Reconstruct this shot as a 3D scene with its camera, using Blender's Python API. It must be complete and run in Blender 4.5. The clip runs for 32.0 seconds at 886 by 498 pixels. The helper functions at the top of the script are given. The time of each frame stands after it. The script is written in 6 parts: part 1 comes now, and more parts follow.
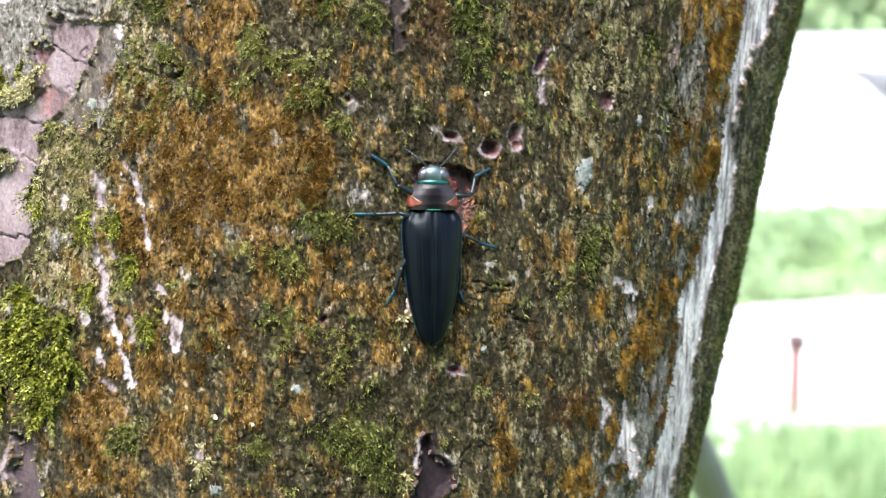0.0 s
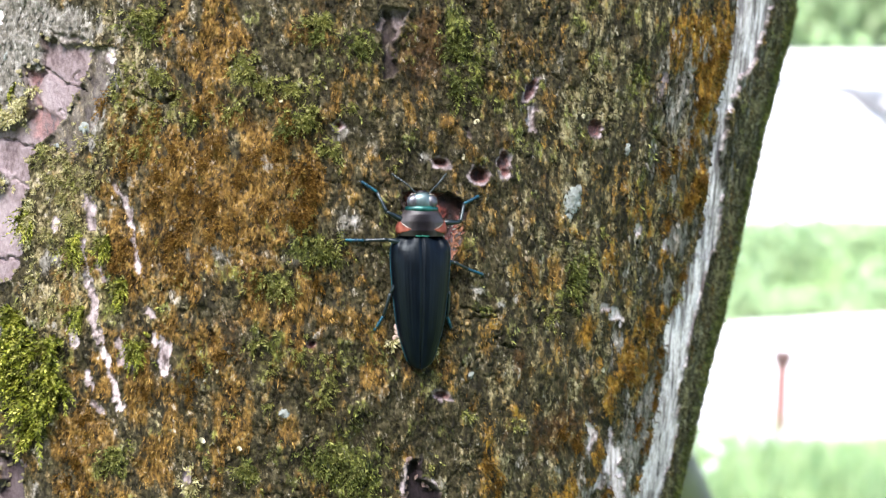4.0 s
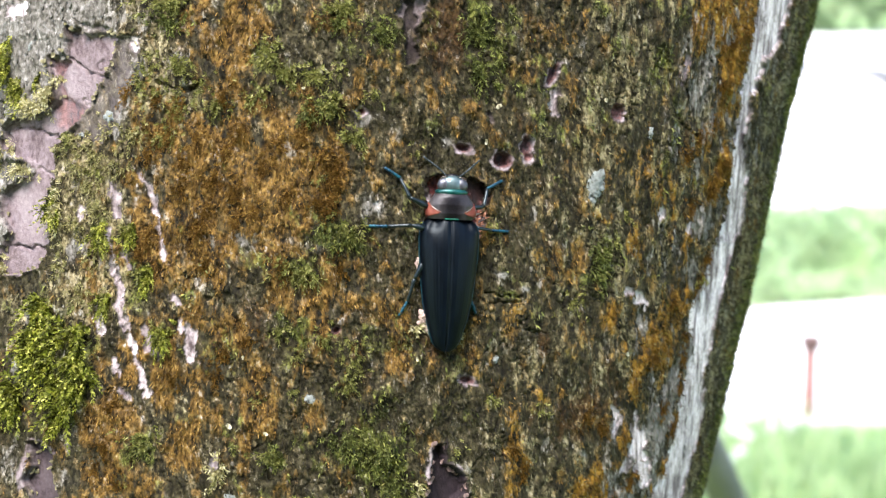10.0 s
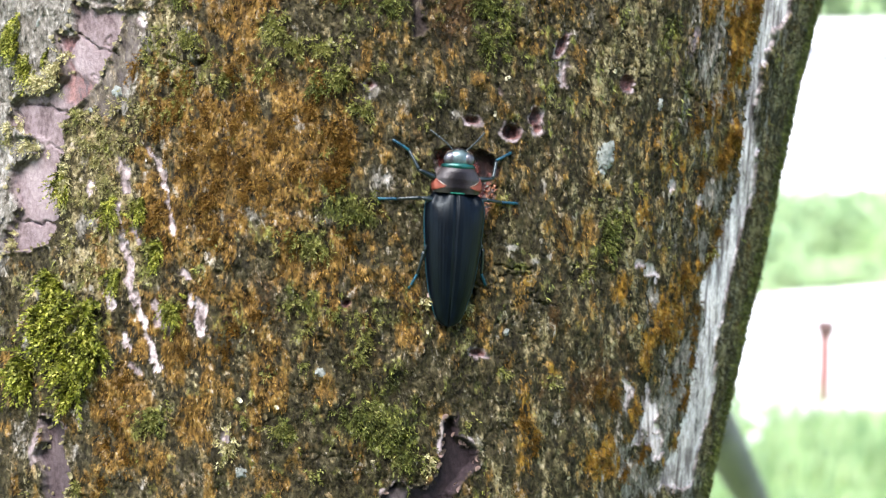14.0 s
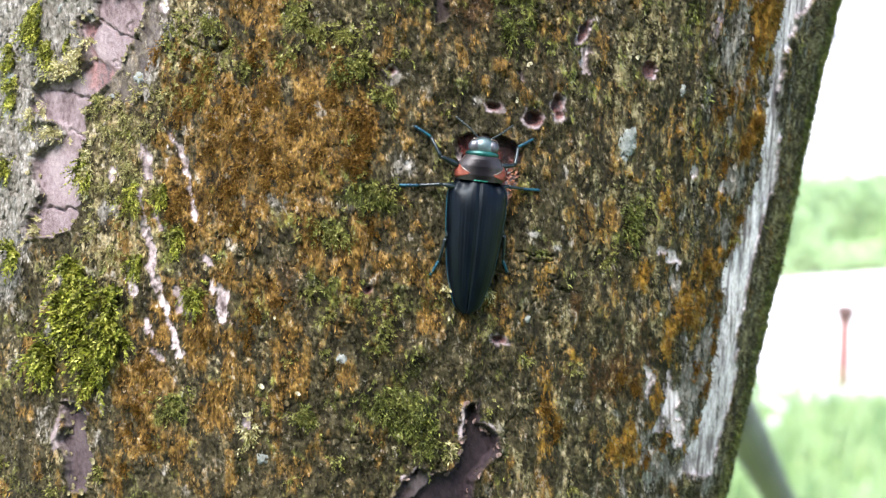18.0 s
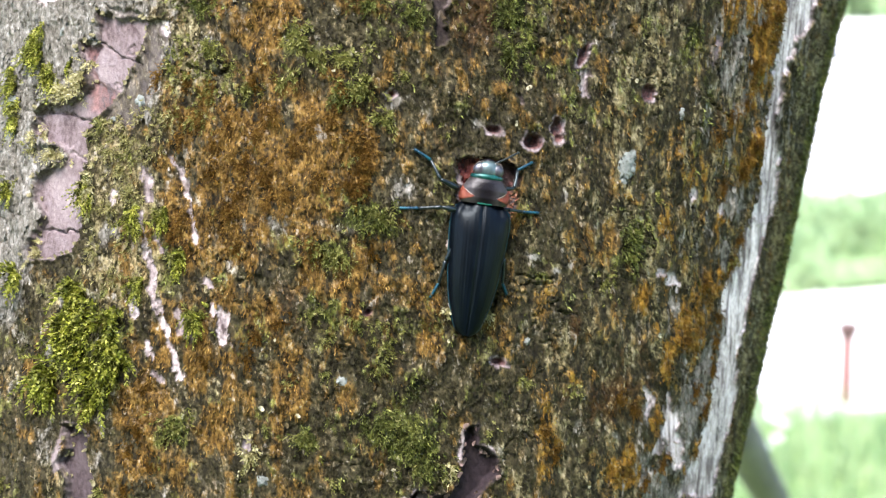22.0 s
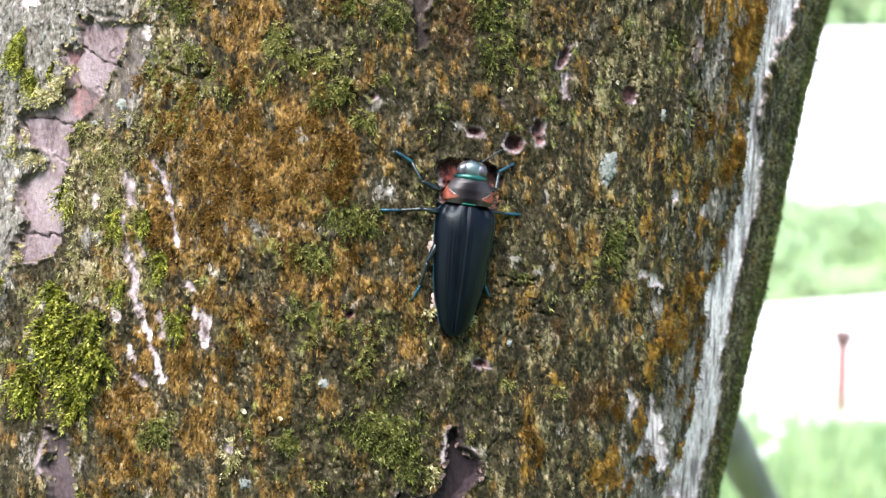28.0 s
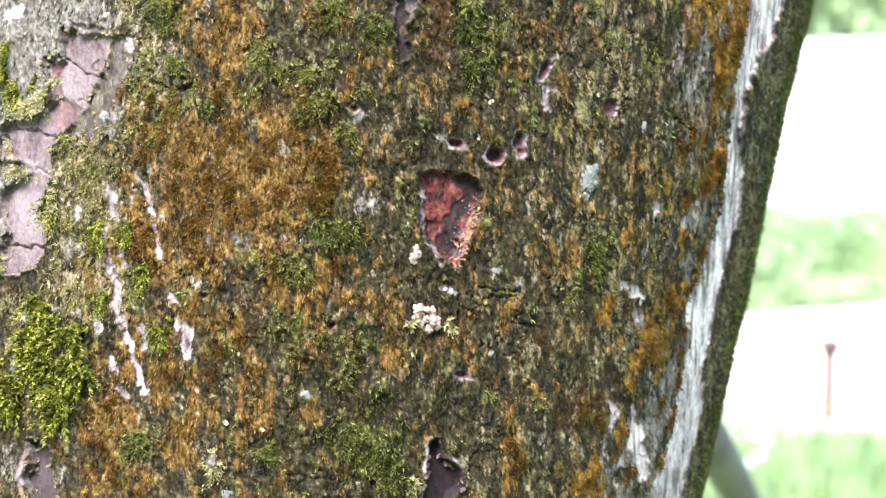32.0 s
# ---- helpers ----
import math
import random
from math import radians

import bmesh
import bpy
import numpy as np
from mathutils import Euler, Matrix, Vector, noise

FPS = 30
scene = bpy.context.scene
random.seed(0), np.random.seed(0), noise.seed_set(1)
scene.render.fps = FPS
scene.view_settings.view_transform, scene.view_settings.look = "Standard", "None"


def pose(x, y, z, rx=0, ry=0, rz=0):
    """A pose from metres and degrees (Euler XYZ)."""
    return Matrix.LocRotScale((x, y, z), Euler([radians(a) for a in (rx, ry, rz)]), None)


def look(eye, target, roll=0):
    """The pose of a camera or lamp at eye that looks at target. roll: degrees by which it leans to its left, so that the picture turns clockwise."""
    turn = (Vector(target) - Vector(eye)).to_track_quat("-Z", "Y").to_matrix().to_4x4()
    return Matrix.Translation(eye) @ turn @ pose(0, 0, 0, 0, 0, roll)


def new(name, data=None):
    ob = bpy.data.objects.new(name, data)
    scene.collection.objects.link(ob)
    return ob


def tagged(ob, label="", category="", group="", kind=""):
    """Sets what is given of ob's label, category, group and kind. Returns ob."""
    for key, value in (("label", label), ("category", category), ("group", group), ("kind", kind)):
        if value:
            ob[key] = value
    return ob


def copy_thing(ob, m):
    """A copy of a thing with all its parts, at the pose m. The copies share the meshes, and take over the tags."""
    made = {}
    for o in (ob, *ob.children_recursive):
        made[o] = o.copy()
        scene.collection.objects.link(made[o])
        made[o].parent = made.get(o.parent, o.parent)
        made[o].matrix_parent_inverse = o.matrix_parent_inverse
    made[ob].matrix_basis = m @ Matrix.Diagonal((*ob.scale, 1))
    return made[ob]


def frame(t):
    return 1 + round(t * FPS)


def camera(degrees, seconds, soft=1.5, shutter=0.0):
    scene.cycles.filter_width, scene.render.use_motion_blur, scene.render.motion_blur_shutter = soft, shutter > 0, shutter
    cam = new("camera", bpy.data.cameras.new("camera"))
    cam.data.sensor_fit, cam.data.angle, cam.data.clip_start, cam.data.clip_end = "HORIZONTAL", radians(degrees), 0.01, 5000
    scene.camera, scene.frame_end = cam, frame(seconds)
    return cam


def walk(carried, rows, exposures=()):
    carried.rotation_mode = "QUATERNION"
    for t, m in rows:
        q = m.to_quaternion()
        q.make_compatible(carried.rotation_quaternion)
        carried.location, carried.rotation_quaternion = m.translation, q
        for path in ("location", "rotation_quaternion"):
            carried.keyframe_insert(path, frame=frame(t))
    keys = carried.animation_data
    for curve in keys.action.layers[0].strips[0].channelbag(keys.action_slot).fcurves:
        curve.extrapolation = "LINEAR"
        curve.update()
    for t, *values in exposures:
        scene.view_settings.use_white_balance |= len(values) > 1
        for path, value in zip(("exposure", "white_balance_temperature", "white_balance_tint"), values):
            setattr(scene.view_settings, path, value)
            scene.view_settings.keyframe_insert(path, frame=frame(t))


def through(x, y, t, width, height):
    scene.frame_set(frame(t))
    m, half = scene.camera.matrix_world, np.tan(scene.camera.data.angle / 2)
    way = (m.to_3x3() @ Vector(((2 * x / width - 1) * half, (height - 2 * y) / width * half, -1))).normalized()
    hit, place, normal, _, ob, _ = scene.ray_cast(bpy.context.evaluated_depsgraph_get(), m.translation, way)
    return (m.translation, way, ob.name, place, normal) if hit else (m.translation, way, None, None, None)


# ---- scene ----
# ---- camera ----
cam = camera(32, 32.0, soft=1.32, shutter=0.5)
cam.data.dof.use_dof = True
cam.data.dof.focus_distance = 0.342
cam.data.dof.aperture_fstop = 18.0
walk(cam, [
    (0, pose(-0.00045, 0.00182, 1.2987, 80.49403, -0.21643, -1.01961)),
    (0.5, pose(-0.00005, 0.00044, 1.29992, 80.52958, -0.39183, -1.37296)),
    (1, pose(0.00065, -0.00072, 1.30084, 80.65708, -0.61027, -1.68786)),
    (1.5, pose(0.00091, -0.00084, 1.29987, 80.76053, -0.51193, -1.8662)),
    (2, pose(0.00085, -0.00075, 1.29942, 80.87596, -0.4342, -1.85575)),
    (2.5, pose(0.0003, -0.00069, 1.30058, 80.81092, -0.68384, -1.7716)),
    (3, pose(0.00049, -0.00054, 1.30066, 80.90399, -0.64424, -1.65644)),
    (3.5, pose(-0.00085, 0.00032, 1.30213, 80.92809, -0.82621, -1.41516)),
    (5.5, pose(0.00036, -0.00125, 1.30232, 80.91008, -0.87968, -1.32322)),
    (6, pose(0.00036, -0.0018, 1.30228, 80.82761, -0.88874, -1.49892)),
    (6.5, pose(0.00022, -0.00164, 1.30195, 80.72123, -0.65392, -1.49529)),
    (7, pose(0.00011, -0.00153, 1.30222, 80.68717, -0.43541, -1.29605)),
    (7.5, pose(0.00092, -0.00134, 1.30084, 80.61869, -0.20596, -1.18121)),
    (8, pose(0.00023, -0.00071, 1.30163, 80.57996, -0.41421, -0.92377)),
    (8.5, pose(-0.00009, -0.00035, 1.30164, 80.57195, -0.23693, -0.69301)),
    (9, pose(0.00055, -0.00072, 1.30105, 80.5586, -0.15536, -0.61232)),
    (9.5, pose(0.00037, -0.00054, 1.30111, 80.52719, -0.15082, -0.58457)),
    (10, pose(-0.00004, -0.00053, 1.30181, 80.46469, -0.23853, -0.4713)),
    (10.5, pose(-0.00024, -0.00036, 1.30169, 80.41086, -0.27563, -0.27927)),
    (11, pose(0.00002, -0.00058, 1.30116, 80.45848, -0.07892, -0.19732)),
    (11.5, pose(-0.0003, -0.00042, 1.30089, 80.38066, -0.01361, -0.19102)),
    (12, pose(0.0005, -0.00066, 1.29993, 80.27902, 0.0495, -0.22261)),
    (12.5, pose(0.0001, -0.00009, 1.29966, 80.09765, 0.07811, -0.14081)),
    (13, pose(-0.00002, 0.00003, 1.3, 79.99958, 0.00113, -0.00368)),
    (13.5, pose(0.00047, -0.00048, 1.29986, 80.05516, 0.07555, -0.04057)),
    (14, pose(0.00079, -0.00062, 1.29814, 80.05968, 0.27778, -0.05528)),
    (14.5, pose(0.00052, -0.00035, 1.29874, 79.96916, 0.19565, 0.0556)),
    (16.5, pose(0.00033, -0.0006, 1.29888, 79.72802, 0.17564, 0.24185)),
    (17, pose(0.00049, -0.00057, 1.29941, 79.56441, 0.07207, 0.30382)),
    (17.5, pose(0.00001, 0.00005, 1.29862, 79.45337, 0.29324, 0.4931)),
    (18, pose(0.00015, -0.00005, 1.29873, 79.45227, 0.30199, 0.64147)),
    (18.5, pose(0.00007, -0.00033, 1.29902, 79.43251, 0.28913, 0.73601)),
    (19, pose(0.00042, -0.00038, 1.29847, 79.49077, 0.35796, 0.72451)),
    (19.5, pose(0.00031, -0.00011, 1.2993, 79.58332, 0.22626, 0.62714)),
    (20, pose(0.00043, -0.00072, 1.30015, 79.76226, 0.22436, 0.6335)),
    (20.5, pose(0.00104, -0.00125, 1.30063, 79.94549, 0.1762, 0.49471)),
    (21, pose(0.00133, -0.00119, 1.30011, 80.06852, 0.24404, 0.42324)),
    (21.5, pose(0.00058, -0.00077, 1.30069, 80.05252, 0.09895, 0.59664)),
    (22, pose(0.00079, -0.00089, 1.30027, 80.0599, 0.28865, 0.74414)),
    (22.5, pose(0.00061, -0.00063, 1.29995, 80.08672, 0.39398, 0.83081)),
    (23, pose(0.00137, -0.00088, 1.29942, 80.11357, 0.48266, 0.82487)),
    (23.5, pose(0.00209, -0.00072, 1.29939, 80.19085, 0.38142, 0.70036)),
    (24, pose(0.00145, -0.00143, 1.30016, 80.16224, 0.285, 0.68329)),
    (24.5, pose(0.00205, -0.00114, 1.29905, 80.22033, 0.60908, 0.74557)),
    (25, pose(0.00201, -0.00121, 1.29954, 80.31024, 0.49147, 0.79473)),
    (25.5, pose(0.00358, -0.00174, 1.29928, 80.46593, 0.64074, 0.3559)),
    (27.5, pose(0.00399, -0.00194, 1.29861, 80.56351, 0.61742, 0.43201)),
    (28, pose(0.00389, -0.00163, 1.2985, 80.44316, 0.52602, 0.54438)),
    (28.5, pose(0.00356, -0.00131, 1.2993, 80.36282, 0.41043, 0.72082)),
    (29, pose(0.00302, -0.00122, 1.29865, 80.39079, 0.50384, 0.78558)),
    (29.5, pose(0.00338, -0.00176, 1.29872, 80.33908, 0.44056, 0.83547)),
    (30, pose(0.00351, -0.00157, 1.29863, 80.28913, 0.48339, 0.82661)),
    (30.5, pose(0.00342, -0.00152, 1.29898, 80.30232, 0.42836, 0.83894)),
    (31, pose(0.00403, -0.00226, 1.30025, 80.51008, 0.38341, 0.61161)),
    (31.5, pose(0.0048, -0.00267, 1.29948, 80.84, 0.44412, 0.26324)),
    (32, pose(0.00536, -0.00284, 1.29914, 80.79509, 0.47523, 0.11001)),
], exposures=[(0, 2.66, 6300, 13), (8, 2.63, 6300, 13), (20, 2.65, 6300, 13), (30, 2.73, 6300, 13), (32, 2.91, 6300, 13)])

# ---- hazy daylight: a veiled sun beside the trunk grazes the near side of its bark ----
SUN_ELEVATION, SUN_TURN = 58.0, -160.0
world = bpy.data.worlds.new("sky")
scene.world = world
world.use_nodes = True
sky = world.node_tree.nodes.new("ShaderNodeTexSky")
sky.sky_type, sky.sun_disc = "NISHITA", False
sky.sun_elevation, sky.sun_rotation = radians(SUN_ELEVATION), radians(SUN_TURN)
world.node_tree.links.new(sky.outputs[0], world.node_tree.nodes["Background"].inputs[0])
world.node_tree.nodes["Background"].inputs[1].default_value = 0.13
sun = new("sun", bpy.data.lights.new("sun", "SUN"))
sun.data.energy, sun.data.angle, sun.data.color = 3.1, radians(32), (1.0, 0.97, 0.93)
el, az = radians(SUN_ELEVATION), radians(SUN_TURN)
sun_way = Vector((math.sin(az) * math.cos(el), math.cos(az) * math.cos(el), math.sin(el)))
sun.matrix_world = look(sun_way * 30, (0, 0, 0))


# ---- material helpers ----


def material(name, rough=0.8, metal=0.0, color=(0.5, 0.5, 0.5), spec=0.5):
    m = bpy.data.materials.new(name)
    m.use_nodes = True
    b = m.node_tree.nodes["Principled BSDF"]
    b.inputs["Roughness"].default_value, b.inputs["Metallic"].default_value = rough, metal
    b.inputs["Base Color"].default_value = (*color, 1)
    b.inputs["Specular IOR Level"].default_value = spec
    return m, m.node_tree, b


def put(nt, socket, value):
    if isinstance(value, bpy.types.NodeSocket):
        nt.links.new(value, socket)
    elif isinstance(value, tuple) and len(value) == 3 and socket.type == "RGBA":
        socket.default_value = (*value, 1)
    else:
        socket.default_value = value


def noise_tex(nt, vec, scale, detail=4.0, rough=0.6, kind="Fac"):
    n = nt.nodes.new("ShaderNodeTexNoise")
    n.inputs["Scale"].default_value, n.inputs["Detail"].default_value, n.inputs["Roughness"].default_value = scale, detail, rough
    if vec is not None:
        nt.links.new(vec, n.inputs["Vector"])
    return n.outputs[kind]


def stretched(nt, vec, sx, sy, sz):
    n = nt.nodes.new("ShaderNodeMapping")
    n.inputs["Scale"].default_value = (sx, sy, sz)
    nt.links.new(vec, n.inputs["Vector"])
    return n.outputs[0]


def ramp(nt, fac, stops):
    n = nt.nodes.new("ShaderNodeValToRGB")
    while len(n.color_ramp.elements) < len(stops):
        n.color_ramp.elements.new(0.5)
    for e, (p, c) in zip(n.color_ramp.elements, stops):
        e.position, e.color = p, (*c, 1)
    nt.links.new(fac, n.inputs[0])
    return n.outputs[0]


def mix(nt, fac, a, b, how="MIX"):
    n = nt.nodes.new("ShaderNodeMix")
    n.data_type, n.blend_type = "RGBA", how
    put(nt, n.inputs[0], fac)
    put(nt, n.inputs[6], a)
    put(nt, n.inputs[7], b)
    return n.outputs[2]


def calc(nt, op, a, b=0.0, clamp=False):
    n = nt.nodes.new("ShaderNodeMath")
    n.operation, n.use_clamp = op, clamp
    put(nt, n.inputs[0], a)
    put(nt, n.inputs[1], b)
    return n.outputs[0]


def span(nt, v, lo, hi):
    n = nt.nodes.new("ShaderNodeMapRange")
    n.interpolation_type = "SMOOTHSTEP"
    put(nt, n.inputs["Value"], v)
    n.inputs["From Min"].default_value, n.inputs["From Max"].default_value = lo, hi
    return n.outputs[0]


def bump(nt, b, height, strength=0.5, distance=0.001):
    n = nt.nodes.new("ShaderNodeBump")
    n.inputs["Strength"].default_value, n.inputs["Distance"].default_value = strength, distance
    nt.links.new(height, n.inputs["Height"])
    nt.links.new(n.outputs[0], b.inputs["Normal"])


def coords(nt):
    return nt.nodes.new("ShaderNodeTexCoord").outputs["Object"]


def attribute(nt, name):
    n = nt.nodes.new("ShaderNodeAttribute")
    n.attribute_name = name
    return n


def island(nt):
    return nt.nodes.new("ShaderNodeNewGeometry").outputs["Random Per Island"]


# ---- materials ----


def mottled(name, a, b, scale, rough=0.85, relief=0.4, distance=0.002, sx=1, sy=1, sz=1, metal=0.0, spec=0.4):
    m, nt, bs = material(name, rough, metal, a, spec)
    v = stretched(nt, coords(nt), sx, sy, sz)
    big, fine = noise_tex(nt, v, scale, 3), noise_tex(nt, v, scale * 9, 5)
    fac = calc(nt, "ADD", calc(nt, "MULTIPLY", big, 0.6), calc(nt, "MULTIPLY", fine, 0.4))
    put(nt, bs.inputs["Base Color"], mix(nt, span(nt, fac, 0.3, 0.7), a, b))
    bump(nt, bs, fine, relief, distance)
    return m


def leafy(name, stops, rough=0.6, through=0.35, tuft=0, gap=0.36):
    """Leaf, blade and moss colours, varied from piece to piece, with some light coming through."""
    m, nt, bs = material(name, rough, 0.0, stops[0], 0.1)
    n = len(stops)
    col = ramp(nt, island(nt), [(i / max(1, n - 1), c) for i, c in enumerate(stops)])
    col = mix(nt, span(nt, noise_tex(nt, coords(nt), 900, 3), 0.35, 0.7), col, (0.75, 0.75, 0.7), "MULTIPLY")
    # dark gaps and bright tufts come from noise in the colour, not from geometry
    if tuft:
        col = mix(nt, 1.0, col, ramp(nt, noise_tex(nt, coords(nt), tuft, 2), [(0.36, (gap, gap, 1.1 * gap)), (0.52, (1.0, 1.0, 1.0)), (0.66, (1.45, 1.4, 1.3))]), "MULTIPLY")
    put(nt, bs.inputs["Base Color"], col)
    if through:
        tr = nt.nodes.new("ShaderNodeBsdfTranslucent")
        put(nt, tr.inputs[0], col)
        mx = nt.nodes.new("ShaderNodeMixShader")
        mx.inputs[0].default_value = through
        nt.links.new(bs.outputs[0], mx.inputs[1])
        nt.links.new(tr.outputs[0], mx.inputs[2])
        nt.links.new(mx.outputs[0], nt.nodes["Material Output"].inputs[0])
    return m


def cells(nt, vec, scale):
    """Irregular grains: the distance from each one's middle, and a random value for each."""
    n = nt.nodes.new("ShaderNodeTexVoronoi")
    n.inputs["Scale"].default_value = scale
    nt.links.new(vec, n.inputs["Vector"])
    sep = nt.nodes.new("ShaderNodeSeparateColor")
    nt.links.new(n.outputs["Color"], sep.inputs[0])
    return n.outputs["Distance"], sep.outputs[0]


def bark_material():
    m, nt, bs = material("mossy_bark", 0.85, 0.0, (0.2, 0.17, 0.12), 0.12)
    ch = attribute(nt, "chart").outputs["Vector"]
    cov, bare = attribute(nt, "cover"), attribute(nt, "bare")
    sep, sepb = nt.nodes.new("ShaderNodeSeparateColor"), nt.nodes.new("ShaderNodeSeparateColor")
    nt.links.new(cov.outputs["Color"], sep.inputs[0])
    nt.links.new(bare.outputs["Color"], sepb.inputs[0])
    orange, green, tan, grey = sep.outputs[0], sep.outputs[1], sep.outputs[2], cov.outputs["Alpha"]
    wood, pale, red, brown = sepb.outputs[0], sepb.outputs[1], sepb.outputs[2], bare.outputs["Alpha"]
    deep, gold = attribute(nt, "deep").outputs["Fac"], attribute(nt, "gold").outputs["Fac"]
    fine = noise_tex(nt, stretched(nt, ch, 1.15, 0.78, 1), 1.0, 6, 0.66)
    grain = noise_tex(nt, stretched(nt, ch, 1.3, 0.2, 1), 1.0, 5, 0.6)
    patch = noise_tex(nt, stretched(nt, ch, 0.13, 0.08, 1), 1.0, 5, 0.65)
    clump = noise_tex(nt, stretched(nt, ch, 0.5, 0.3, 1), 1.0, 4, 0.6)
    speck = noise_tex(nt, stretched(nt, ch, 2.7, 1.6, 1), 1.0, 4, 0.7)
    warp = nt.nodes.new("ShaderNodeVectorMath")
    warp.operation = "MULTIPLY_ADD"
    nt.links.new(noise_tex(nt, stretched(nt, ch, 0.9, 0.6, 1), 1.0, 3, 0.6, "Color"), warp.inputs[0])
    warp.inputs[1].default_value = (1.7, 2.4, 0)
    nt.links.new(ch, warp.inputs[2])
    edge_s, rand_s = cells(nt, stretched(nt, warp.outputs[0], 1.75, 0.95, 0), 1.0)
    edge_b, rand_b = cells(nt, stretched(nt, warp.outputs[0], 0.55, 0.3, 0), 1.0)

    def blend(*pairs):
        out = None
        for a, w in pairs:
            v = calc(nt, "MULTIPLY", a, w)
            out = v if out is None else calc(nt, "ADD", out, v)
        return out

    def ragged(field, lo, hi, k=2.4):
        """A field with a frayed edge."""
        e = calc(nt, "SUBTRACT", blend((clump, 0.45), (speck, 0.3), (rand_s, 0.12), (rand_b, 0.13)), 0.5)
        return span(nt, calc(nt, "ADD", field, calc(nt, "MULTIPLY", e, k)), lo, hi)
    tone = blend((fine, 0.39), (clump, 0.41), (rand_s, 0.11), (rand_b, 0.09))
    # thin olive-brown algae film over the bark
    col = ramp(nt, tone, [(0.395, (0.0062, 0.0049, 0.0019)), (0.455, (0.0152, 0.0123, 0.0048)), (0.53, (0.0305, 0.0251, 0.0108)), (0.66, (0.07, 0.0602, 0.0325))])
    brown_c = ramp(nt, tone, [(0.37, (0.006, 0.0035, 0.0012)), (0.5, (0.03, 0.0155, 0.0042)), (0.66, (0.07, 0.038, 0.011))])
    col = mix(nt, ragged(brown, 0.2, 0.8), col, brown_c)
    tan_c = ramp(nt, tone, [(0.395, (0.02, 0.0155, 0.0063)), (0.46, (0.074, 0.058, 0.0222)), (0.54, (0.157, 0.13, 0.066)), (0.67, (0.31, 0.268, 0.175))])
    col = mix(nt, ragged(tan, 0.2, 0.9), col, tan_c)
    orange_c = ramp(nt, blend((tone, 0.8), (grain, 0.2)), [(0.4, (0.011, 0.006, 0.0014)), (0.46, (0.045, 0.0238, 0.0045)), (0.54, (0.105, 0.0575, 0.0105)), (0.67, (0.21, 0.135, 0.04))])
    col = mix(nt, calc(nt, "MULTIPLY", ragged(orange, 0.12, 0.85), 0.94), col, orange_c)
    gold_c = ramp(nt, blend((tone, 0.75), (grain, 0.25)), [(0.38, (0.02, 0.008, 0.001)), (0.46, (0.078, 0.038, 0.004)), (0.55, (0.145, 0.076, 0.008)), (0.66, (0.22, 0.14, 0.026))])
    col = mix(nt, ragged(gold, 0.24, 0.62), col, gold_c)
    green_c = ramp(nt, tone, [(0.37, (0.004, 0.005, 0.0015)), (0.45, (0.02, 0.0245, 0.004)), (0.54, (0.055, 0.06, 0.009)), (0.66, (0.13, 0.135, 0.03))])
    col = mix(nt, calc(nt, "MULTIPLY", ragged(green, 0.3, 0.85), 0.9), col, green_c)
    grey_c = ramp(nt, blend((tone, 0.7), (grain, 0.3)),
                  [(0.37, (0.02, 0.017, 0.0125)), (0.45, (0.064, 0.057, 0.045)), (0.54, (0.12, 0.11, 0.094)), (0.65, (0.27, 0.255, 0.235))])
    col = mix(nt, calc(nt, "MULTIPLY", ragged(grey, 0.3, 0.85, 2.2), 0.9), col, grey_c)
    fleck = calc(nt, "MULTIPLY", span(nt, blend((speck, 0.7), (rand_s, 0.3)), 0.62, 0.72), span(nt, blend((patch, 0.7), (rand_b, 0.3)), 0.45, 0.6))
    col = mix(nt, calc(nt, "MULTIPLY", fleck, 0.6), col, (0.22, 0.2, 0.175))
    wood_c = ramp(nt, blend((patch, 0.6), (fine, 0.4)),
                  [(0.36, (0.05, 0.033, 0.033)), (0.48, (0.12, 0.091, 0.092)), (0.6, (0.175, 0.142, 0.142))])
    col = mix(nt, wood, col, wood_c)
    pale_c = ramp(nt, blend((patch, 0.4), (fine, 0.37), (grain, 0.23)),
                  [(0.385, (0.04, 0.033, 0.03)), (0.43, (0.26, 0.22, 0.21)), (0.5, (0.51, 0.435, 0.425)), (0.58, (0.77, 0.675, 0.67))])
    col = mix(nt, pale, col, pale_c)
    red_c = ramp(nt, blend((fine, 0.45), (clump, 0.55)),
                 [(0.42, (0.008, 0.007, 0.011)), (0.46, (0.045, 0.011, 0.009)), (0.55, (0.105, 0.027, 0.02)), (0.66, (0.19, 0.075, 0.058))])
    col = mix(nt, red, col, red_c)
    # holes, hollows and gnawed places are darkened by colour, beyond their depth
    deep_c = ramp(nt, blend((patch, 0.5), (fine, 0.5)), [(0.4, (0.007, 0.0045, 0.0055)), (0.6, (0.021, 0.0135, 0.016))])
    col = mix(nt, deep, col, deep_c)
    put(nt, bs.inputs["Base Color"], col)
    put(nt, bs.inputs["Roughness"], calc(nt, "SUBTRACT", 0.8, calc(nt, "MULTIPLY", red, 0.55)))
    plain = calc(nt, "SUBTRACT", 1.0, calc(nt, "MULTIPLY", calc(nt, "MAXIMUM", wood, red), 0.8))
    bump(nt, bs, blend((fine, 0.5), (speck, 0.35), (calc(nt, "MULTIPLY", calc(nt, "SUBTRACT", 1.0, edge_s), plain), 0.12), (calc(nt, "MULTIPLY", rand_s, plain), 0.12)), 1.0, 0.0007)
    return m


